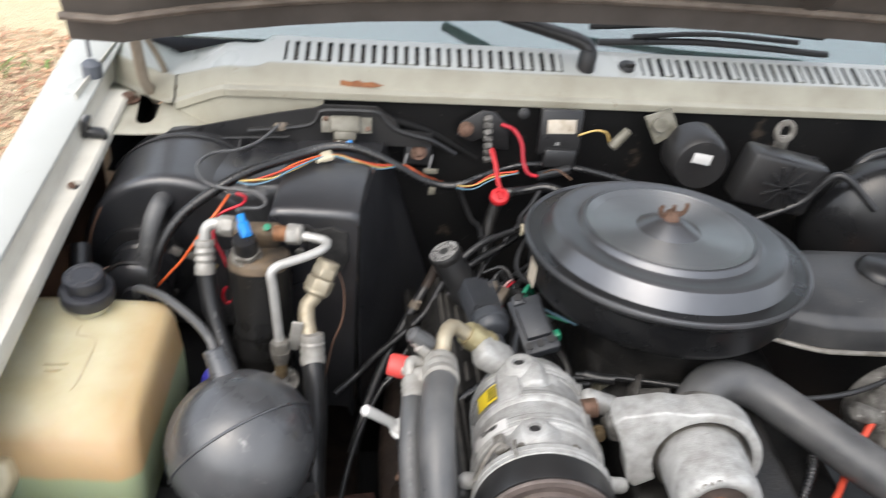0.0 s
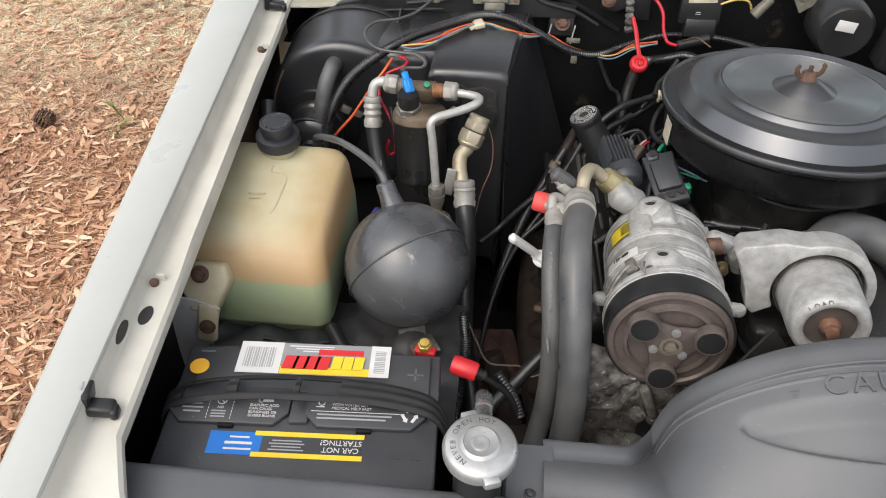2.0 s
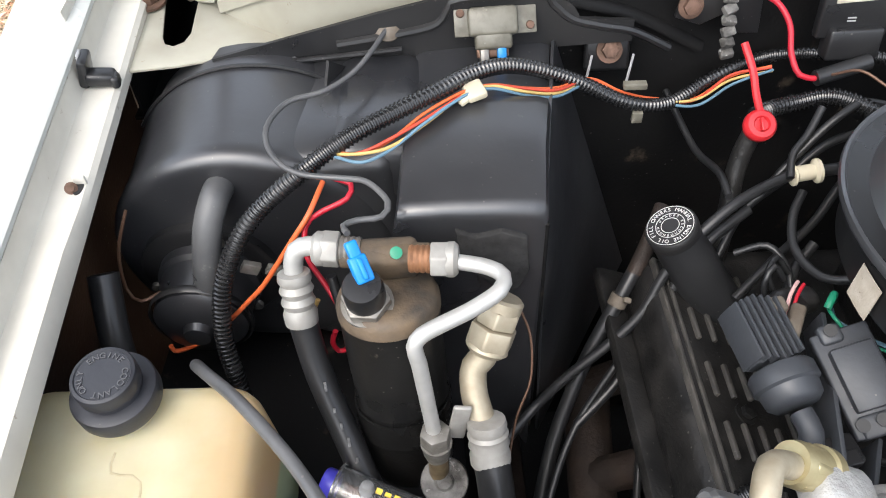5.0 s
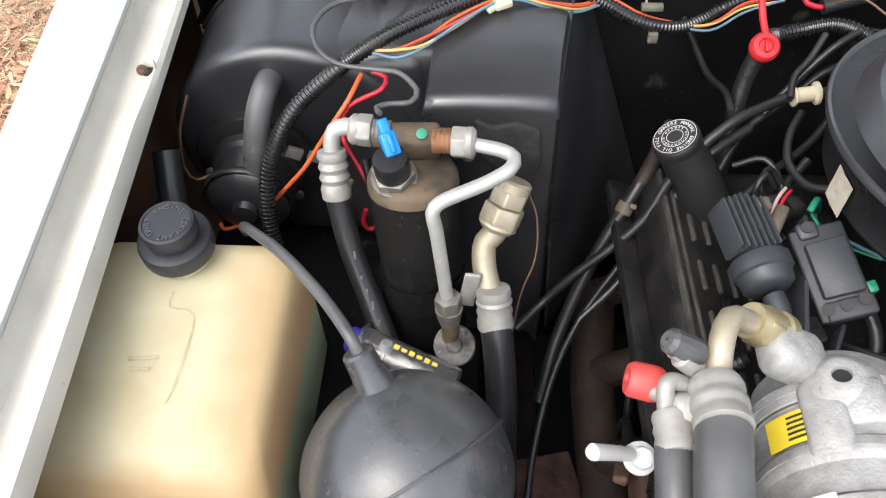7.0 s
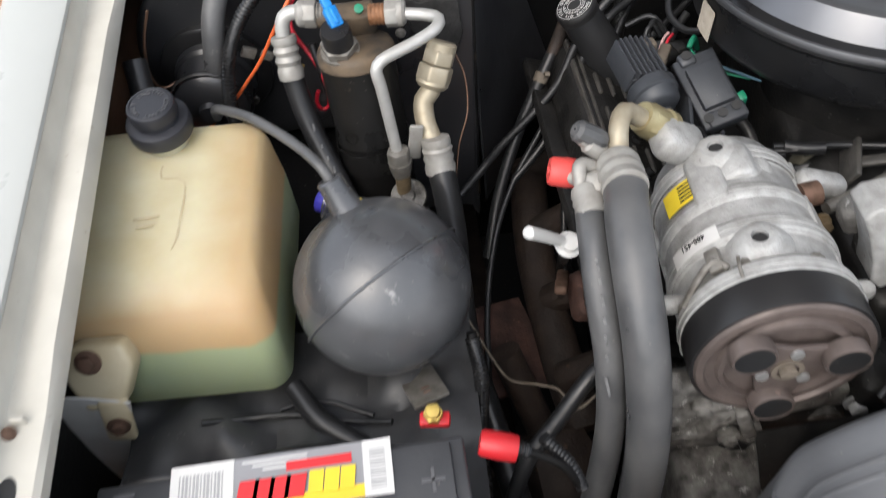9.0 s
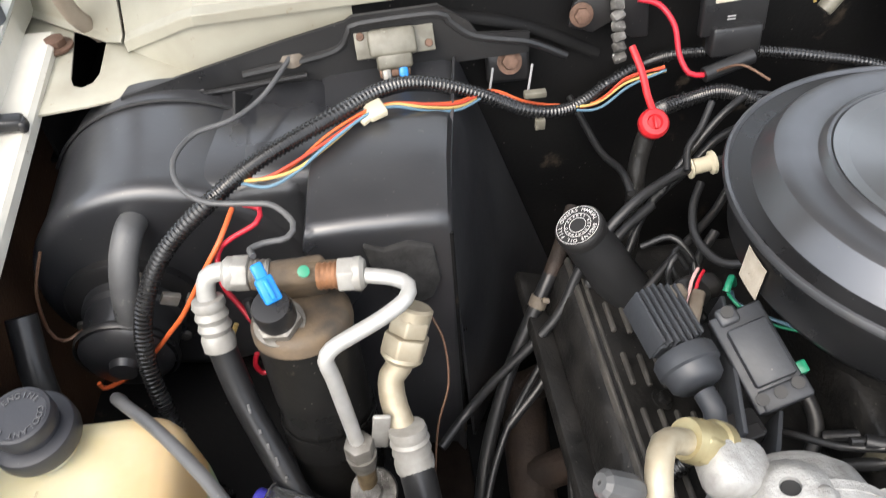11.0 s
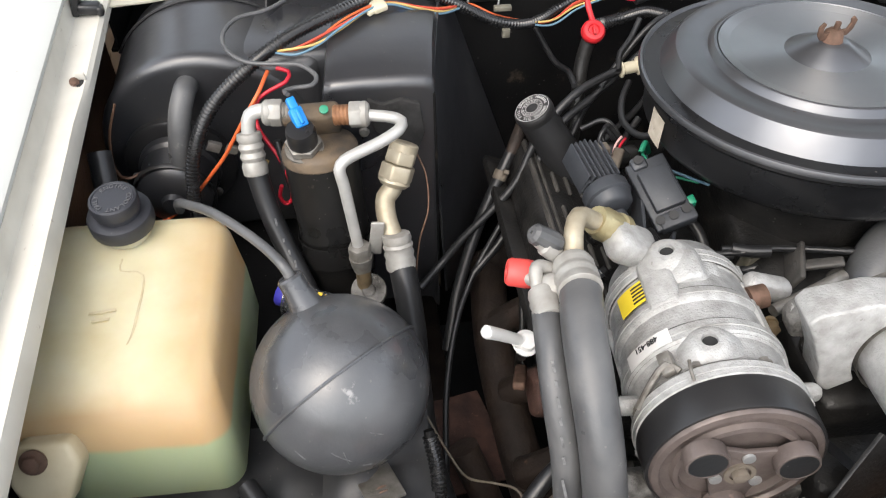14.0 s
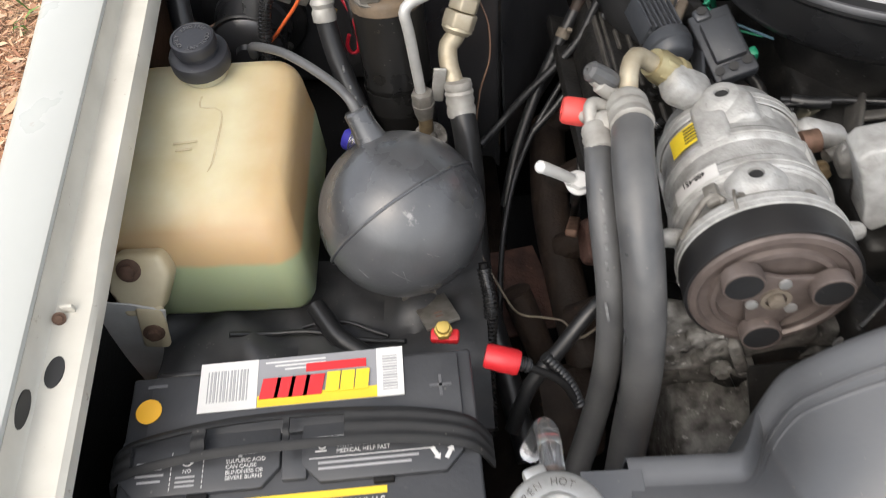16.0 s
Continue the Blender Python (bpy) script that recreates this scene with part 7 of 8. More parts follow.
part("flange_bead", sweep([(-0.16, 1.090, 1.078), (-0.1, 1.094, 1.085), (-0.066, 1.098, 1.092), (-0.055, 1.10, 1.108), (-0.045, 1.101, 1.114), (0.028, 1.106, 1.114), (0.04, 1.107, 1.104), (0.06, 1.108, 1.086), (0.09, 1.11, 1.076), (0.12, 1.112, 1.068), (0.16, 1.116, 1.045)], 0.0042, 8), BLACKPL, hv)
part("flange_ledge", sweep([(-0.262, 1.084, 1.062), (-0.22, 1.084, 1.064), (-0.16, 1.086, 1.068), (-0.10, 1.09, 1.071)], 0.0028, 8), BLACKPL, hv)
bolt("flange_bolt", (0.101, 1.113, 1.046), (0, -0.8, 0.6), 0.0085, hv)
part("bolt_tab", soften(box((0.10, 1.12, 1.044), (0.045, 0.008, 0.045), (-20, 0, 0), bevel=0.012), 0.002), BLACKPL, hv)
bolt("flange_bolt", (-0.205, 1.09, 1.06), (0, -0.7, 0.7), 0.0075, hv, BLACKPL)
part("grommet", lathe([(0, 0), (0.012, 0), (0.013, 0.004), (0.008, 0.008), (0, 0.008)], (-0.112, 1.10, 1.086), (0, -0.6, 0.8), 24), DUSTY, hv)
for x in (0.082, 0.122):
    part("cable_tie", sweep([(x, 1.10, 1.05), (x - 0.006, 1.088, 1.022)], 0.0013, 6), GREYPRINT, hv)
part("foam_patch", soften(join(prism([(-0.036, 0.03), (-0.02, 0.022), (0.0, 0.028), (0.02, 0.020), (0.024, -0.02), (0.016, -0.042), (0.0, -0.05), (-0.012, -0.03), (-0.03, -0.012)], 0.008, Matrix.Translation((-0.02, 0.8745, 1.030)) @ Matrix.Rotation(radians(90), 4, "X"), 0.002)), 0.001), FOAM, hv, "torn grey foam insulation pad")
part("case_screw", lathe([(0, 0), (0.006, 0), (0.005, 0.003), (0, 0.004)], (-0.062, 0.871, 1.015), (0, -1, 0), 16), FITTING, hv)

blow = thing("blower_housing", (-0.25, 1.03, 0.80), "curved glossy black plastic blower housing", "blower housing")
bc, by = Vector((-0.243, 0.945, 0.938)), Vector((0.02, 1.0, 0.02)).normalized()
part("scroll", lathe([(0.0, 0.004), (0.112, 0.004), (0.120, 0.0030), (0.1255, 0.0038), (0.1295, 0.0065), (0.1320, 0.0105), (0.1330, 0.016), (0.1325, 0.024), (0.131, 0.045), (0.134, 0.12), (0.13, 0.165), (0.0, 0.166)], bc, by, 96), BLACKSHINE, blow, smooth=50)
part("inlet_case", soften(join(box((-0.155, 1.03, 0.93), (0.11, 0.16, 0.26), bevel=0.02, seg=3), box((-0.12, 1.03, 1.03), (0.09, 0.15, 0.07), bevel=0.02)), 0.004), BLACKSHINE, blow)
part("stiffener", join(prism([(0, 0), (0.036, 0.0), (0.010, 0.024)], 0.003, Matrix.Translation((-0.172, 1.052, 1.058)) @ Matrix.Rotation(radians(90), 4, "X") @ Matrix.Rotation(radians(60), 4, "Y"))), BLACKPL, blow)
part("housing_rib", sweep([bc + by * 0.12 + Vector((0.136 * math.sin(radians(a)), 0, 0.136 * math.cos(radians(a)))) for a in range(-60, 41, 10)], 0.002, 6), BLACKPL, blow)
part("motor_flange", lathe([(0, -0.006), (0.062, -0.006), (0.066, -0.003), (0.066, 0.006)], bc + Vector((-0.045, 0, -0.012)), by, 48), BLACKPL, blow)
part("motor", lathe([(0, -0.075), (0.012, -0.075), (0.014, -0.068), (0.034, -0.066), (0.0425, -0.058), (0.044, -0.02), (0.048, -0.016), (0.048, -0.004)], bc + Vector((-0.045, 0, -0.012)), by, 48), BLACKSHINE, blow, "black blower motor can")
for a in (20, 140, 260):
    q = bc + Vector((-0.045 + 0.055 * math.sin(radians(a)), -0.007, -0.012 + 0.055 * math.cos(radians(a))))
    part("motor_screw", lathe([(0, 0), (0.006, 0), (0.0055, 0.004), (0, 0.005)], q, -by, 12), FITTING, blow)
part("cooling_tube", sweep([(-0.255, 0.952, 1.036), (-0.257, 0.932, 1.038), (-0.264, 0.915, 1.020), (-0.270, 0.903, 0.990), (-0.276, 0.897, 0.955), (-0.278, 0.895, 0.94)], 0.0125, 18), HOSE, blow, "black rubber motor cooling tube")
part("ring_clip", lathe([(0.046, -0.058), (0.0475, -0.056), (0.0475, -0.052), (0.046, -0.05)], bc + Vector((-0.045, 0, -0.012)), by, 40, ring=True), BLACKPL, blow)
part("spade_connector", join(box((-0.233, 0.90, 0.985), (0.016, 0.006, 0.012), (0, 30, 10), bevel=0.001), box((-0.215, 0.905, 0.975), (0.014, 0.006, 0.010), (0, 30, 10), bevel=0.001)), FITTING, blow)
part("vent_wire", sweep([(-0.334, 0.93, 1.03), (-0.345, 0.91, 1.0), (-0.349, 0.90, 0.96), (-0.335, 0.89, 0.955), (-0.32, 0.90, 0.955)], 0.0016, 6), COPPER, blow)

# ---- blower resistor ----
res = thing("blower_resistor", (-0.012, 1.09, 1.085), "milky grey plastic blower resistor on the heater case", "resistor")
rm = Matrix.Translation((-0.013, 1.098, 1.098)) @ Matrix.Rotation(radians(4), 4, "Z") @ Matrix.Rotation(radians(52), 4, "X")
part("plate", box((0, 0, 0), (0.076, 0.034, 0.003), bevel=0.001, m=rm), RELAY, res)
part("body", soften(join(box((0, 0, 0), (0.046, 0.026, 0.012), bevel=0.004, m=rm @ Matrix.Translation((-0.003, -0.005, 0.006))), box((0, 0, 0), (0.034, 0.02, 0.016), bevel=0.003, m=rm @ Matrix.Translation((-0.003, -0.02, 0.002)))), 0.001), RELAY, res)
part("connector_foot", box((0, 0, 0), (0.03, 0.014, 0.008), bevel=0.002, m=rm @ Matrix.Translation((-0.004, -0.03, 0.0))), COPPER, res)
part("blue_terminal", box((0, 0, 0), (0.009, 0.02, 0.009), bevel=0.003, m=rm @ Matrix.Translation((0.004, -0.034, 0.004))), BLUE, res, "blue crimp terminal")
part("grey_terminal", box((0, 0, 0), (0.009, 0.02, 0.009), bevel=0.003, m=rm @ Matrix.Translation((-0.012, -0.033, 0.003))), FITTING, res)
for x in (-0.032, 0.032):
    part("screw", lathe([(0, 0), (0.004, 0), (0.0035, 0.002), (0, 0.0025)], rm @ Vector((x, 0.004 if x < 0 else -0.01, 0.0015)), rm.to_3x3() @ Vector((0, 0, 1)), 14), RUSTBOLT, res)

# ---- modules on the firewall ----
mod = thing("ignition_module", (0.32, 1.085, 1.06), "black control module with an aged paper label on the firewall", "control module")
mm = Matrix.Translation((0.317, 1.099, 1.104)) @ Matrix.Rotation(radians(1), 4, "Z") @ Matrix.Rotation(radians(78), 4, "X")
part("housing", soften(join(box((0, 0, 0), (0.066, 0.072, 0.012), bevel=0.003, m=mm), box((0, 0, 0), (0.05, 0.03, 0.02), bevel=0.003, m=mm @ Matrix.Translation((0.002, -0.04, 0.004)))), 0.0008), BLACKPL, mod)
part("paper_label", box((0, 0, 0), (0.045, 0.022, 0.001), bevel=0.0003, m=mm @ Matrix.Translation((0.0, 0.010, 0.0068)) @ Matrix.Rotation(radians(3), 4, "Z")), LABELAGED, mod, "crinkled aged paper label")
part("fine_bar", join(box((0, 0, 0), (0.008, 0.0012, 0.0005), bevel=0, m=mm @ Matrix.Translation((-0.004, -0.016, 0.0066))), box((0, 0, 0), (0.008, 0.0012, 0.0005), bevel=0, m=mm @ Matrix.Translation((-0.004, -0.019, 0.0066)))), GREYPRINT, mod)
brk2 = thing("wire_bracket", (0.205, 1.11, 1.08), "black bracket holding a grey terminal strip", "bracket")
part("plate", soften(prism([(-0.045, -0.012), (-0.04, 0.012), (-0.01, 0.032), (0.01, 0.03), (0.035, 0.008), (0.038, -0.03), (0.02, -0.03), (0.0, -0.01), (-0.02, -0.02)], 0.006, Matrix.Translation((0.205, 1.125, 1.088)) @ Matrix.Rotation(radians(82), 4, "X"), 0.001), 0.0005), BLACKPL, brk2)
for k in range(7):
    part("terminal", box((0.204 + 0.0008 * k, 1.112 - 0.003 * k, 1.112 - 0.010 * k), (0.013, 0.010, 0.008), (20 + 14 * ((k * 5) % 3), 28 * (k % 2) - 12, 5 + 9 * (k % 3)), bevel=0.002), GRIMY, brk2)
bolt("bracket_bolt", (0.172, 1.117, 1.09), (0, -0.9, 0.3), 0.008, brk2)
bolt("bracket_bolt", (0.262, 1.128, 1.118), (0, -0.9, 0.3), 0.006, brk2, BLACKPL)

wip = thing("wiper_motor", (0.63, 1.06, 1.0), "black finned wiper motor with a white label", "wiper motor")
wc = Vector((0.535, 1.11, 1.085))
part("motor_drum", lathe([(0, 0), (0.04, 0.002), (0.046, 0.01), (0.047, 0.06), (0.0, 0.06)], wc + Vector((0, -0.06, 0.0)), (0, 1, 0), 40), BLACKPL, wip)
part("drum_label", box((0.532, 1.049, 1.098), (0.030, 0.002, 0.017), (0, 8, 0), bevel=0.0005), PAPER, wip, "white label")
wm = Matrix.Translation((0.663, 1.055, 1.068)) @ Matrix.Rotation(radians(10), 4, "Y")
part("gear_case", soften(box((0, 0, 0), (0.13, 0.05, 0.09), bevel=0.008, m=wm), 0.002), BLACKPL, wip)
for k in range(6):
    a = radians(30 * k)
    part("star_rib", box((0, 0, 0), (0.005, 0.004, 0.085), bevel=0.001, m=wm @ Matrix.Translation((0.005, -0.0265, 0)) @ Matrix.Rotation(a, 4, "Y") @ Matrix.Scale(0.9, 4)), BLACKPL, wip)
part("mount_ear", soften(join(lathe([(0.010, 0), (0.019, 0), (0.019, 0.006), (0.010, 0.006)], (0.668, 1.09, 1.135), (0.2, -1, 0.2), 24, ring=True), box((0.672, 1.092, 1.112), (0.022, 0.006, 0.03), bevel=0.002)), 0.001), FITTING, wip, "bare metal mounting ear")
part("bell_crank", soften(join(prism([(-0.03, 0.014), (0.012, 0.03), (0.03, -0.006), (-0.006, -0.03)], 0.006, Matrix.Translation((0.48, 1.115, 1.118)) @ Matrix.Rotation(radians(70), 4, "X"), 0.003), lathe([(0, 0), (0.012, 0), (0.011, 0.006), (0, 0.007)], (0.473, 1.105, 1.124), (0, -0.9, 0.4), 20)), 0.001), RELAY, wip)
boost = thing("brake_booster", (0.86, 1.0, 0.9), "black round brake booster at the firewall", "brake booster")
part("drum", lathe([(0.0, 0), (0.05, 0.002), (0.10, 0.02), (0.125, 0.045), (0.13, 0.06), (0.13, 0.07), (0.12, 0.1), (0, 0.12)], (0.86, 0.98, 0.985), (0.05, 1, 0.1), 56), AIRBLACK, boost)
part("hose", sweep([(0.80, 0.99, 1.06), (0.74, 1.02, 1.10), (0.70, 1.03, 1.04), (0.60, 1.03, 0.99), (0.55, 1.02, 0.985)], 0.0055, 12), RUBBER, boost)
for k in range(3):
    part("pipe", sweep([(0.76 + 0.01 * k, 1.05, 1.03), (0.82, 1.06 + 0.01 * k, 1.085 + 0.01 * k), (0.95, 1.07, 1.11 + 0.012 * k)], 0.008, 12), RUBBER, boost)

# ---- radiator hose and alternator ----
rh = thing("upper_radiator_hose", (0.6, 0.6, 0.95), "thick grey-black upper radiator hose", "hose")
part("hose", sweep([(0.415, 0.625, 0.95), (0.425, 0.65, 0.975), (0.455, 0.675, 0.99), (0.50, 0.675, 0.985), (0.545, 0.64, 0.975), (0.60, 0.565, 0.975), (0.66, 0.47, 0.985), (0.72, 0.37, 0.99), (0.76, 0.30, 0.99)], 0.026, 24), HOSE, rh)
part("hose_clamp", lathe([(0.0262, -0.006), (0.0280, -0.006), (0.0280, 0.006), (0.0262, 0.006)], (0.417, 0.631, 0.956), (0.15, 0.6, 0.7), 32, ring=True), FITTING, rh, "worn steel hose clamp")
alt = thing("alternator", (0.66, 0.66, 0.9), "dull cast aluminium alternator beside the radiator hose", "alternator")
part("case", soften(join(lathe([(0, 0), (0.05, 0.0), (0.065, 0.012), (0.068, 0.05), (0.066, 0.10), (0, 0.11)], (0.715, 0.60, 0.950), (0, 1, 0), 40), *[box((0, 0, 0), (0.02, 0.02, 0.09), bevel=0.005, m=Matrix.Translation((0.715, 0.64, 0.950)) @ Matrix.Rotation(radians(a), 4, "Y") @ Matrix.Translation((0, 0, 0.062))) for a in (-70, -20, 30)]), 0.003), GRIMY, alt)

lead = thing("alternator_lead", (0.60, 0.55, 0.90), "orange-red alternator lead with a beige connector", "wire")
part("wire", sweep([(0.535, 0.515, 0.93), (0.552, 0.535, 0.934), (0.575, 0.555, 0.938), (0.61, 0.60, 0.955), (0.65, 0.64, 0.975)], 0.004, 10), REDORANGE, lead)
part("connector", box((0.530, 0.509, 0.929), (0.014, 0.018, 0.012), (0, 0, -40), bevel=0.002), TAPE, lead)

# ---- sensors beside the air cleaner ----
mp = thing("pressure_sensor", (0.247, 0.775, 0.95), "slate grey pressure sensor in a slotted plastic holder", "sensor")
sx_, sy_ = Vector((0.040, 0.0065, 0.012)).normalized(), Vector((-0.011, 0.069, 0.024)).normalized()
sz_ = sx_.cross(sy_).normalized()
pm = Matrix(((*sx_, 0), (*sz_.cross(sx_), 0), (*sz_, 0), (0, 0, 0, 1))).transposed()
pm.translation = (0.2445, 0.772, 0.986)
pm = pm @ Matrix.Scale(0.87, 4)
part("holder", soften(join(box((0, 0, 0), (0.050, 0.094, 0.012), bevel=0.002, m=pm), box((0, 0, 0), (0.020, 0.018, 0.014), bevel=0.004, m=pm @ Matrix.Translation((-0.008, 0.044, 0.003))), box((0, 0, 0), (0.046, 0.02, 0.02), bevel=0.003, m=pm @ Matrix.Translation((0.004, -0.038, -0.002)))), 0.0008), SENSOR, mp)
part("sensor_body", box((0, 0, 0), (0.038, 0.056, 0.014), bevel=0.003, m=pm @ Matrix.Translation((0.002, 0.002, 0.008))), SENSOR, mp)
for x, y in ((-0.008, 0.046), (0.0, -0.036), (-0.017, -0.036), (0.017, -0.034)):
    part("holder_hole", lathe([(0, 0), (0.005, 0), (0.005, 0.0008), (0, 0.0008)], pm @ Vector((x, y, 0.0103 if y < 0 else 0.0125)), pm.to_3x3() @ Vector((0, 0, 1)), 16), PRINT, mp)
part("green_seal", box((0, 0, 0), (0.010, 0.012, 0.02), bevel=0.002, m=pm @ Matrix.Translation((0.030, -0.022, -0.010))), GREENW, mp, "green connector seal")
part("carrier", join(box((0.224, 0.775, 0.968), (0.004, 0.13, 0.03), (0, 10, -12), bevel=0.001), box((0.235, 0.70, 0.95), (0.004, 0.08, 0.03), (0, 10, -25), bevel=0.001)), SENSOR, mp)
sol = thing("finned_solenoid", (0.185, 0.79, 0.94), "slate grey finned vacuum solenoid", "solenoid")
s0, s1 = Vector((0.171, 0.838, 1.0)), Vector((0.192, 0.752, 0.985))
sdv = (s1 - s0).normalized()
su = Vector((0.15, 0.2, 1)).normalized()
su = (su - sdv * su.dot(sdv)).normalized()
sw2 = sdv.cross(su)
for k in range(7):
    q = s0.lerp(s1, 0.32) + sw2 * (0.0062 * (k - 3))
    mfin = Matrix(((*sw2, 0), (*sdv, 0), (*su, 0), (0, 0, 0, 1))).transposed()
    mfin.translation = q
    part("fin", box((0, 0, 0), (0.0022, 0.056 - 0.003 * abs(k - 3), 0.028), bevel=0.0006, m=mfin), SENSOR, sol)
mcore = mfin.copy()
mcore.translation = s0.lerp(s1, 0.32) - su * 0.004
part("core", box((0, 0, 0), (0.038, 0.05, 0.018), bevel=0.002, m=mcore), SENSOR, sol)
part("cap", lathe([(0.0, -0.002), (0.023, 0), (0.0255, 0.003), (0.0255, 0.014), (0.023, 0.016), (0.0215, 0.026), (0.017, 0.030), (0, 0.031)], s0.lerp(s1, 0.66), sdv, 40), SENSOR, sol)
part("nozzle", sweep([s1 + sdv * 0.005, s1 + sdv * 0.02, s1 + sdv * 0.03 - su * 0.01], 0.009, 14), SENSOR, sol)
part("plug", soften(join(box((0.212, 0.722, 0.962), (0.042, 0.024, 0.022), (0, 0, 12), bevel=0.003), box((0.212, 0.714, 0.972), (0.036, 0.012, 0.006), (0, 0, 12), bevel=0.001)), 0.001), BLACKPL, sol)
for k, mt in enumerate((PINKW, REDWIRE, YELLOWW)):
    part("plug_wire", sweep([(0.208 + 0.007 * k, 0.712, 0.968), (0.212 + 0.006 * k, 0.698, 0.970 - 0.004 * k), (0.222 + 0.004 * k, 0.69, 0.95)], 0.0016, 6), mt, sol)


# ---- looms, wires and small hoses ----
def loom(pts, r, label, name="wiring_conduit", mat=RUBBER, group="", rib=0.16):
    """A wire or smooth hose; with rib a corrugated sleeve round a wire core."""
    if not rib:
        return single(name, sweep(pts, r, 12), mat, pts[0], label, "wire", group)
    o = thing(name, pts[0], label, "conduit", group)
    part("corrugated_sleeve", sweep(pts, r, 16, rib=rib, pitch=0.0042), CONDUIT if mat is RUBBER else mat, o)
    a, b = Vector(pts[0]), Vector(pts[-1])
    r = min(r) if isinstance(r, tuple) else r
    part("wire_end", sweep([a + (a - Vector(pts[1])).normalized() * 0.006, a, pts[1]], r * 0.7, 10), BLACKMAT, o)
    part("wire_end", sweep([pts[-2], b, b + (b - Vector(pts[-2])).normalized() * 0.006], r * 0.7, 10), BLACKMAT, o)
    return o



loom([(-0.205, 0.77, 0.85), (-0.235, 0.80, 0.86), (-0.252, 0.835, 0.895), (-0.260, 0.862, 0.945), (-0.250, 0.885, 0.995), (-0.222, 0.908, 1.038), (-0.175, 0.928, 1.072), (-0.138, 0.948, 1.088), (-0.100, 0.968, 1.096), (-0.066, 0.988, 1.100), (-0.038, 1.012, 1.098), (-0.010, 1.034, 1.089), (0.018, 1.046, 1.077), (0.046, 1.053, 1.062), (0.074, 1.057, 1.046), (0.103, 1.055, 1.031), (0.131, 1.058, 1.021), (0.156, 1.070, 1.013), (0.178, 1.086, 1.011), (0.200, 1.100, 1.015), (0.239, 1.116, 1.023), (0.273, 1.113, 1.035), (0.316, 1.092, 1.048), (0.36, 1.080, 1.050), (0.41, 1.075, 1.042), (0.46, 1.07, 1.032), (0.52, 1.06, 1.015)], (0.0088, 0.0058), "large black corrugated wiring conduit across the heater case")
for k, (mt, nm) in enumerate(((ORANGE, "orange"), (REDORANGE, "red-orange"), (YELLOWW, "yellow"), (BLUEW, "light blue"))):
    run = [(-0.150, 0.940, 1.080), (-0.127, 0.934, 1.088), (-0.104, 0.944, 1.0905), (-0.077, 0.966, 1.0945), (-0.044, 0.993, 1.0955), (-0.020, 1.008, 1.091), (0.010, 1.020, 1.0785), (0.040, 1.036, 1.064), (0.076, 1.069, 1.047), (0.108, 1.066, 1.032), (0.142, 1.070, 1.020), (0.185, 1.082, 1.012), (0.222, 1.102, 1.022), (0.262, 1.104, 1.028)]
    line = []
    for i, (x, y, z) in enumerate(run):
        tight = 0.55 if i in (0, 4, 5, 8, 9, 10, 13) else 1.0
        line.append((x, y - tight * (0.0036 * k + 0.002 * math.sin(1.7 * i + 2.1 * k)), z - tight * 0.0022 * (1 + math.sin(1.3 * i + 1.9 * k))))
    loom(line, 0.0014, nm + " insulated wire running along the conduit", "wire", mt, "loom wires", 0)
single("tape_tab", soften(join(box((-0.036, 0.994, 1.094), (0.017, 0.019, 0.0075), (5, -8, 20), bevel=0.002), box((-0.04, 0.988, 1.093), (0.022, 0.006, 0.005), (5, -8, 40), bevel=0.001)), 0.0006), TAPE, (-0.036, 0.984, 1.09), "cream masking tape wrapped round the loom wires", "tape", smooth=30)
clip = thing("loom_clip", (0.118, 1.06, 1.03), "translucent white plastic loom clip", "clip")
part("clip_band", box((0.118, 1.062, 1.042), (0.022, 0.008, 0.006), bevel=0.001), RELAY, clip)
part("clip_foot", box((0.122, 1.050, 1.014), (0.010, 0.006, 0.012), bevel=0.001), RELAY, clip)
loom([(-0.160, 0.918, 1.068), (-0.170, 0.890, 1.060), (-0.185, 0.880, 1.041), (-0.202, 0.878, 1.014), (-0.2185, 0.877, 0.988), (-0.238, 0.878, 0.963), (-0.2575, 0.879, 0.939), (-0.287, 0.880, 0.908), (-0.312, 0.880, 0.892), (-0.322, 0.880, 0.890), (-0.324, 0.881, 0.897)], 0.0022, "bright orange wire hanging in front of the blower", "wire", ORANGE, "", 0)
loom([(-0.112, 1.100, 1.092), (-0.116, 1.090, 1.088), (-0.138, 1.040, 1.086), (-0.163, 1.010, 1.087), (-0.192, 0.994, 1.089), (-0.205, 0.968, 1.090), (-0.205, 0.945, 1.089), (-0.193, 0.922, 1.087), (-0.173, 0.908, 1.086), (-0.139, 0.901, 1.087), (-0.121, 0.894, 1.089), (-0.105, 0.872, 1.090), (-0.109, 0.858, 1.089), (-0.127, 0.855, 1.089), (-0.136, 0.848, 1.091), (-0.132, 0.838, 1.094)], 0.0024, "thin grey-black taped wire looping to the pressure switch", "wire", HOSE, "", 0)
loom([(-0.150, 0.917, 1.072), (-0.137, 0.912, 1.070), (-0.14, 0.900, 1.066), (-0.162, 0.893, 1.058), (-0.174, 0.888, 1.048), (-0.174, 0.872, 1.030), (-0.163, 0.860, 1.014), (-0.152, 0.848, 0.998), (-0.146, 0.838, 0.975), (-0.148, 0.835, 0.955), (-0.156, 0.834, 0.952), (-0.160, 0.836, 0.962), (-0.156, 0.838, 0.975)], 0.0023, "red wire dropping beside the accumulator", "wire", REDWIRE, "", 0)
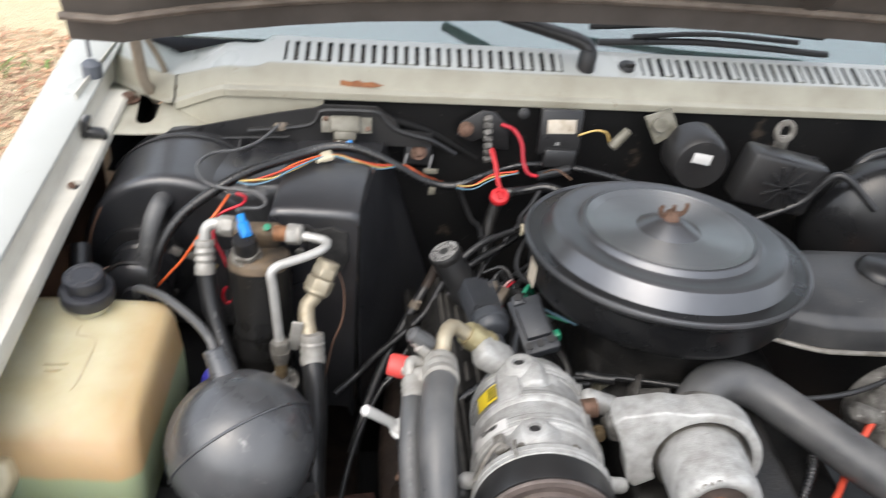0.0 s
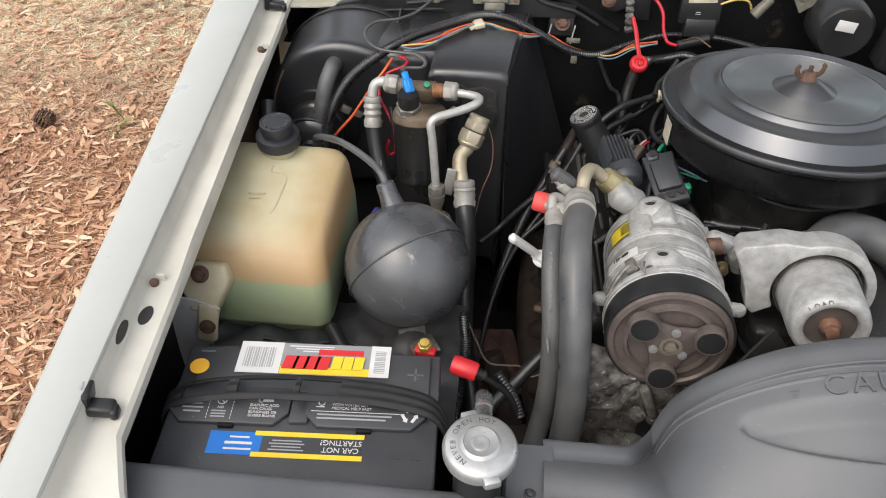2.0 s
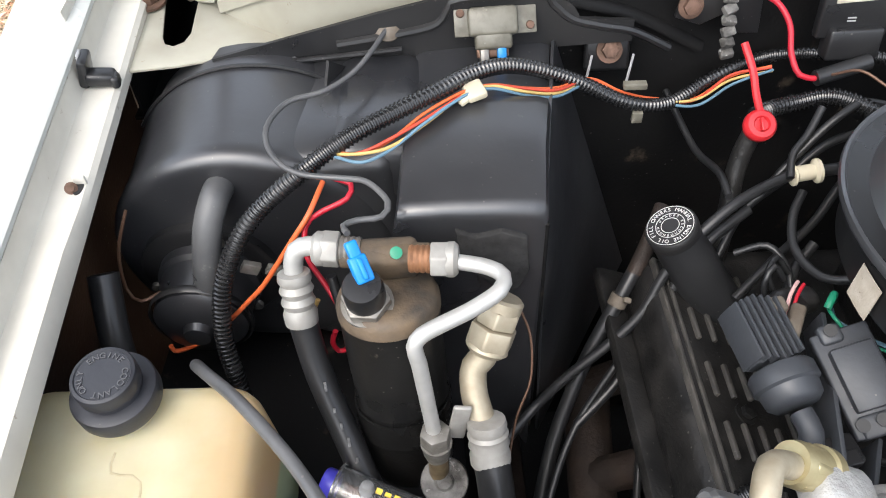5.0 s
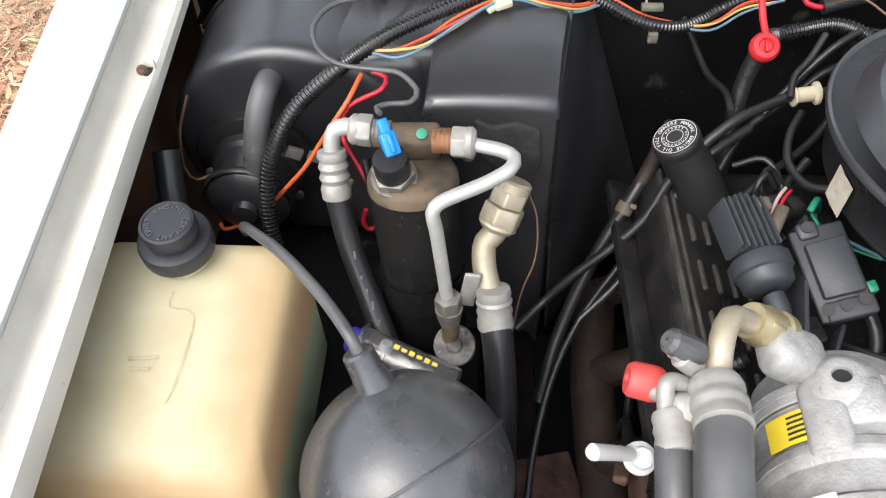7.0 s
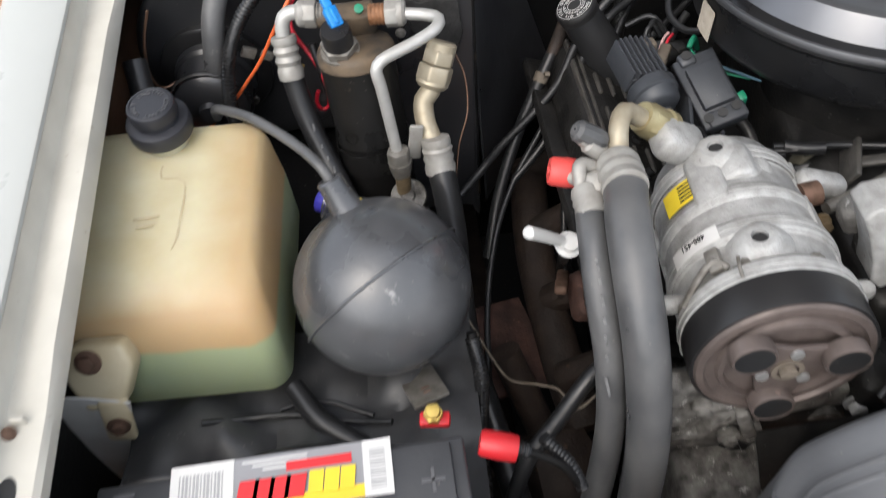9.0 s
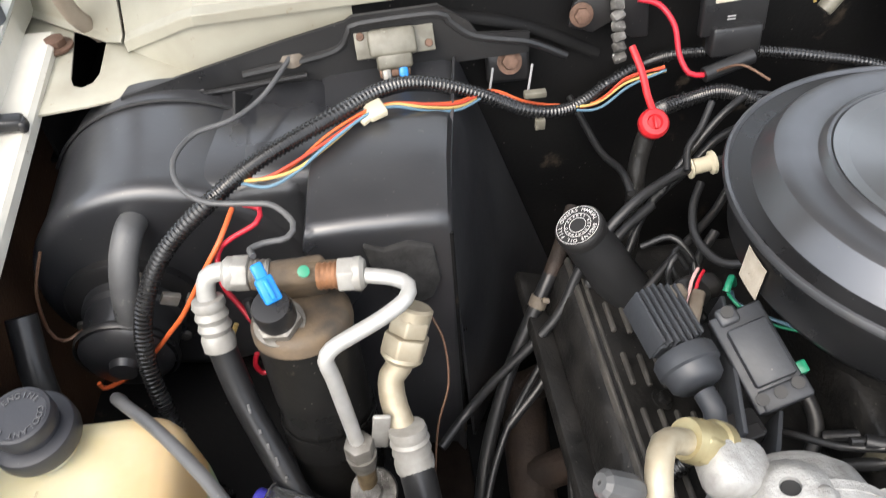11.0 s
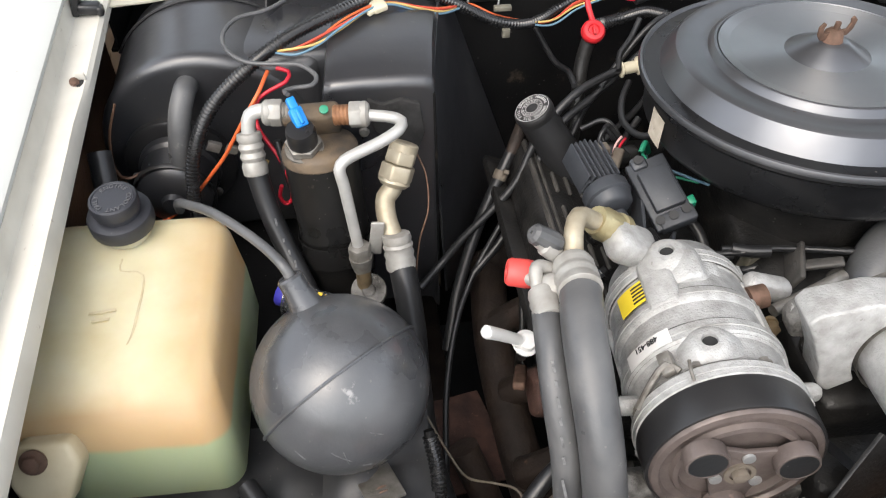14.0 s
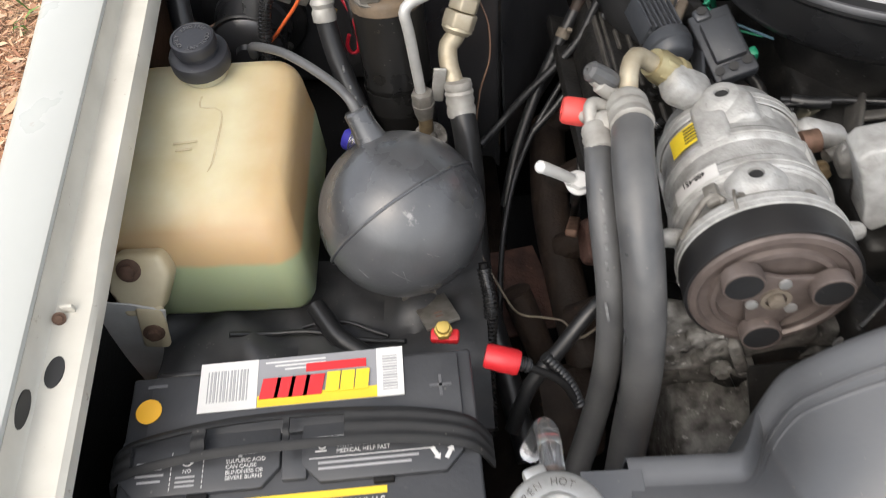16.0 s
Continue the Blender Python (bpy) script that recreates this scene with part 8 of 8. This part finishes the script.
loom([(-0.168, 0.852, 1.0), (-0.180, 0.842, 0.978), (-0.184, 0.838, 0.962), (-0.176, 0.838, 0.962)], 0.0022, "short yellow wire beside the accumulator", "wire", YELLOWW, "", 0)
loom([(-0.155, 0.86, 1.02), (-0.150, 0.848, 0.995), (-0.147, 0.842, 0.97)], 0.0045, "black heat-shrink covered joint in the wire", "wire", RUBBER, "", 0)
loom([(0.225, 1.11, 1.105), (0.245, 1.105, 1.10), (0.258, 1.09, 1.085), (0.262, 1.075, 1.062), (0.27, 1.062, 1.048), (0.285, 1.06, 1.045)], 0.0028, "red wire curving down from the terminal strip", "wire", REDWIRE, "", 0)
loom([(0.285, 1.06, 1.045), (0.31, 1.065, 1.05), (0.335, 1.07, 1.055)], 0.0075, "black sleeve on the red wire", "wire", RUBBER, "", 0)
loom([(0.226, 1.03, 1.028), (0.245, 1.045, 1.022), (0.27, 1.05, 1.025), (0.30, 1.045, 1.035), (0.33, 1.03, 1.03), (0.36, 1.02, 1.01)], 0.0085, "black corrugated conduit behind the dipstick", rib=0.16)
loom([(0.345, 1.09, 1.105), (0.37, 1.095, 1.112), (0.39, 1.098, 1.108), (0.40, 1.1, 1.09)], 0.0018, "thin yellow wire at the module", "wire", YELLOWW, "", 0)
tag2 = single("grey_plug", lathe([(0, 0), (0.008, 0.001), (0.0085, 0.006), (0.0075, 0.036), (0, 0.038)], (0.395, 1.075, 1.095), (0.5, 0.15, 0.6), 16), RELAY, (0.395, 1.075, 1.095), "translucent grey plastic vacuum plug", "plug")
vac = thing("vacuum_connector", (0.267, 0.985, 0.985), "cream plastic vacuum hose connector", "connector")
part("barrel", lathe([(0.006, -0.013), (0.0105, -0.012), (0.0105, -0.010), (0.0075, -0.008), (0.0075, 0.008), (0.0115, 0.010), (0.0115, 0.013), (0.006, 0.014)], (0.267, 0.985, 0.996), (1, 0.1, 0.1), 24), TAPE, vac)
for pts, r in (([(0.28, 0.986, 0.997), (0.31, 0.985, 1.0), (0.33, 0.97, 1.0)], 0.007), ([(0.255, 0.984, 0.995), (0.225, 0.972, 0.99), (0.195, 0.955, 0.985), (0.165, 0.938, 0.965), (0.14, 0.925, 0.93), (0.12, 0.905, 0.895), (0.09, 0.89, 0.865), (0.05, 0.875, 0.83), (0.02, 0.86, 0.80), (-0.01, 0.83, 0.79)], 0.0065)):
    part("hose", sweep(pts, r * 0.8, 12), RUBBER, vac)
for pts, r in (([(0.17, 1.125, 0.985), (0.185, 1.07, 0.968), (0.19, 1.04, 0.97), (0.195, 1.0, 0.985), (0.195, 0.965, 0.988)], 0.005), ([(0.265, 0.972, 0.985), (0.252, 0.95, 0.975), (0.245, 0.915, 0.97), (0.255, 0.88, 0.975), (0.275, 0.865, 0.99), (0.29, 0.865, 1.0)], 0.0055), ([(0.22, 0.97, 0.965), (0.18, 0.945, 0.95), (0.155, 0.925, 0.925), (0.13, 0.90, 0.87), (0.10, 0.87, 0.83), (0.06, 0.84, 0.80)], 0.007),
               ([(0.13, 0.905, 0.88), (0.115, 0.875, 0.84), (0.12, 0.83, 0.80), (0.115, 0.78, 0.76), (0.11, 0.72, 0.70)], 0.0055), ([(0.14, 0.90, 0.885), (0.128, 0.87, 0.845), (0.135, 0.83, 0.80), (0.13, 0.76, 0.75)], 0.0055), ([(0.10, 0.88, 0.85), (0.06, 0.84, 0.80), (0.03, 0.78, 0.77), (0.01, 0.7, 0.74), (0.0, 0.6, 0.72)], 0.005),
               ([(0.36, 1.04, 1.0), (0.30, 1.02, 1.0), (0.26, 1.0, 0.975), (0.22, 0.98, 0.95), (0.19, 0.94, 0.92)], 0.0058), ([(0.40, 0.98, 0.99), (0.33, 1.0, 0.99), (0.28, 0.96, 0.955), (0.24, 0.93, 0.94), (0.2, 0.9, 0.92)], 0.0058), ([(0.42, 1.02, 1.01), (0.34, 1.04, 1.03), (0.30, 1.02, 1.035), (0.26, 1.0, 1.0), (0.235, 0.985, 0.97)], 0.005)):
    loom(pts, r * 0.74, "black rubber vacuum hose beside the valve cover", "vacuum_hose", RUBBER, "vacuum hoses", 0)
for pts, mt, nm in (([(0.232, 0.865, 0.985), (0.222, 0.852, 0.985), (0.215, 0.835, 0.975), (0.213, 0.825, 0.96)], REDWIRE, "red"), ([(0.228, 0.868, 0.985), (0.218, 0.855, 0.985), (0.211, 0.838, 0.975), (0.209, 0.826, 0.96)], PINKW, "pale pink"), ([(0.25, 0.85, 0.975), (0.245, 0.832, 0.985), (0.262, 0.815, 0.975), (0.30, 0.80, 0.97)], GREENW, "green"), ([(0.255, 0.85, 0.97), (0.25, 0.83, 0.98), (0.27, 0.812, 0.98), (0.31, 0.795, 0.97)], BLUEW, "light blue")):
    loom(pts, 0.0016, nm + " thin wire by the air cleaner", "wire", mt, "sensor wires", 0)
loom([(0.22, 0.85, 0.96), (0.20, 0.85, 0.95), (0.195, 0.83, 0.94)], 0.014, "black taped cable by the solenoid", "taped_cable", RUBBER, "", 0)
loom([(0.31, 0.69, 0.975), (0.285, 0.70, 0.965), (0.265, 0.72, 0.95), (0.25, 0.74, 0.93)], 0.003, "thin black cable below the air cleaner", "wire", RUBBER, "", 0)
loom([(0.515, 0.525, 0.90), (0.528, 0.545, 0.925), (0.545, 0.57, 0.945), (0.56, 0.60, 0.955)], 0.006, "thin black corrugated conduit beside the radiator hose")
loom([(0.54, 0.49, 0.90), (0.57, 0.52, 0.905), (0.62, 0.55, 0.91), (0.68, 0.56, 0.90)], 0.010, "black heater hose below the radiator hose", "heater_hose", RUBBER, "", 0)
loom([(0.225, 0.69, 0.96), (0.235, 0.67, 0.93), (0.25, 0.66, 0.88)], 0.009, "black corrugated conduit below the solenoid plug")
loom([(0.18, 0.72, 0.925), (0.15, 0.71, 0.90), (0.125, 0.68, 0.87), (0.115, 0.64, 0.82)], 0.008, "black corrugated conduit along the valve cover")
loom([(0.39, 0.62, 0.94), (0.38, 0.61, 0.90), (0.375, 0.60, 0.85)], 0.008, "black corrugated conduit under the air cleaner")
single("steel_tube", sweep([(0.30, 0.605, 0.99), (0.34, 0.62, 0.992), (0.38, 0.635, 0.995)], 0.006, 12), FITTING, (0.30, 0.605, 0.98), "grey steel tube behind the compressor", "pipe")
single("heater_clamp", join(lathe([(0.0074, -0.006), (0.0092, -0.006), (0.0092, 0.006), (0.0074, 0.006)], (0.103, 0.928, 0.885), (0.4, 0.5, 0.7), 24), box((0.108, 0.918, 0.898), (0.008, 0.006, 0.006), (30, 20, 0), bevel=0.002)), DUSTY, (0.103, 0.928, 0.87), "worn steel hose clamp", "clamp")
loom([(0.125, 0.955, 0.915), (0.103, 0.928, 0.885), (0.07, 0.89, 0.83), (0.04, 0.84, 0.77), (0.02, 0.78, 0.72)], 0.0075, "black heater hose behind the valve cover", "heater_hose", RUBBER, "", 0)
single("rusty_heater_pipe", sweep([(0.15, 1.0, 0.94), (0.135, 0.97, 0.93), (0.118, 0.945, 0.905)], 0.008, 14), BROWN, (0.13, 0.96, 0.9), "rusty brown heater pipe", "pipe")
loom([(0.11, 0.53, 0.90), (0.08, 0.51, 0.89), (0.05, 0.485, 0.865), (0.02, 0.46, 0.84), (0.0, 0.43, 0.80)], 0.008, "black taped cable below the hoses", "taped_cable", RUBBER, "", 0)
loom([(-0.02, 0.56, 0.90), (-0.015, 0.53, 0.87), (-0.02, 0.49, 0.82), (-0.02, 0.44, 0.78)], 0.0075, "black corrugated conduit beside the vacuum ball")
loom([(-0.02, 0.615, 0.845), (0.0, 0.578, 0.828), (0.016, 0.556, 0.817), (0.042, 0.538, 0.835), (0.058, 0.519, 0.858), (0.068, 0.492, 0.872), (0.100, 0.512, 0.870)], 0.0013, "thin greyish wire hanging behind the battery", "wire", DUSTY, "", 0)
loom([(-0.19, 0.535, 0.885), (-0.165, 0.50, 0.882), (-0.13, 0.475, 0.878), (-0.10, 0.46, 0.87)], 0.010, "black rubber cable under the reservoir", "cable", RUBBER, "", 0)
loom([(-0.235, 0.452, 0.90), (-0.20, 0.46, 0.905), (-0.15, 0.462, 0.903), (-0.09, 0.455, 0.90)], 0.006, "black cable behind the battery", "cable", RUBBER, "", 0)
for pts, r, mt in (([(0.262, 0.862, 0.965), (0.25, 0.85, 0.99), (0.243, 0.84, 0.985)], 0.004, GREENW), ([(0.21, 0.868, 0.955), (0.205, 0.875, 0.975), (0.214, 0.885, 0.985), (0.225, 0.882, 0.97)], 0.0035, RUBBER), ([(0.222, 0.872, 0.952), (0.212, 0.885, 0.972), (0.222, 0.90, 0.978), (0.235, 0.895, 0.962)], 0.0035, RUBBER),
                   ([(0.20, 0.93, 0.95), (0.225, 0.925, 0.965), (0.24, 0.905, 0.955), (0.24, 0.88, 0.94)], 0.004, RUBBER), ([(0.235, 0.835, 0.955), (0.26, 0.83, 0.965), (0.285, 0.82, 0.955)], 0.0045, RUBBER), ([(0.27, 0.93, 0.96), (0.25, 0.91, 0.945), (0.235, 0.875, 0.935), (0.24, 0.85, 0.93)], 0.006, RUBBER),
                   ([(0.255, 0.80, 0.935), (0.29, 0.775, 0.935), (0.30, 0.745, 0.92), (0.29, 0.72, 0.90)], 0.008, RUBBER), ([(0.29, 1.045, 1.06), (0.305, 1.03, 1.075), (0.325, 1.01, 1.07)], 0.0016, COPPER), ([(0.285, 1.03, 1.035), (0.27, 1.01, 1.02), (0.255, 0.995, 1.01), (0.25, 0.975, 1.0)], 0.0045, RUBBER)):
    loom(pts, r * 0.8, "short wire or vacuum hose beside the air cleaner", "small_hose", mt, "small hoses", 0)
single("taped_joint", soften(join(box((0.222, 0.858, 0.965), (0.03, 0.03, 0.022), (10, 20, 30), bevel=0.008), box((0.24, 0.87, 0.955), (0.028, 0.022, 0.02), (-10, 0, 10), bevel=0.006)), 0.002), BLACKPL, (0.23, 0.86, 0.95), "crumpled black tape round a wire joint", "tape")
single("white_clip", soften(join(box((0.325, 0.70, 0.945), (0.018, 0.014, 0.03), (0, 10, 20), bevel=0.002)), 0.0008), RELAY, (0.325, 0.70, 0.93), "translucent white plastic clip below the air cleaner", "clip")
single("solenoid_bracket", soften(join(box((0.205, 0.815, 0.99), (0.012, 0.05, 0.016), (0, 0, -28), bevel=0.003), box((0.195, 0.833, 0.998), (0.016, 0.014, 0.014), (0, 0, 10), bevel=0.003)), 0.001), DUSTY, (0.205, 0.815, 0.98), "dusty metal bracket between the solenoid and the sensor", "bracket")
loom([(-0.352, 0.885, 1.0), (-0.345, 0.845, 0.955), (-0.335, 0.815, 0.90), (-0.325, 0.80, 0.84), (-0.32, 0.79, 0.79)], 0.013, "black moulded drain hose beside the inner fender", "drain_hose", RUBBER, "", 0)

for pts, r in ((((-0.272, 0.505), (-0.235, 0.512), (-0.192, 0.511), (-0.145, 0.504), (-0.10, 0.492)), 0.0028), (((-0.205, 0.520), (-0.182, 0.526), (-0.158, 0.524), (-0.136, 0.514), (-0.118, 0.506)), 0.0022)):
    loom([(x, y, draped(x, y) + r * 1.6) for x, y in pts], r, "thin black cable lying on the splash shield", "cable", RUBBER, "cables on the splash shield", 0)
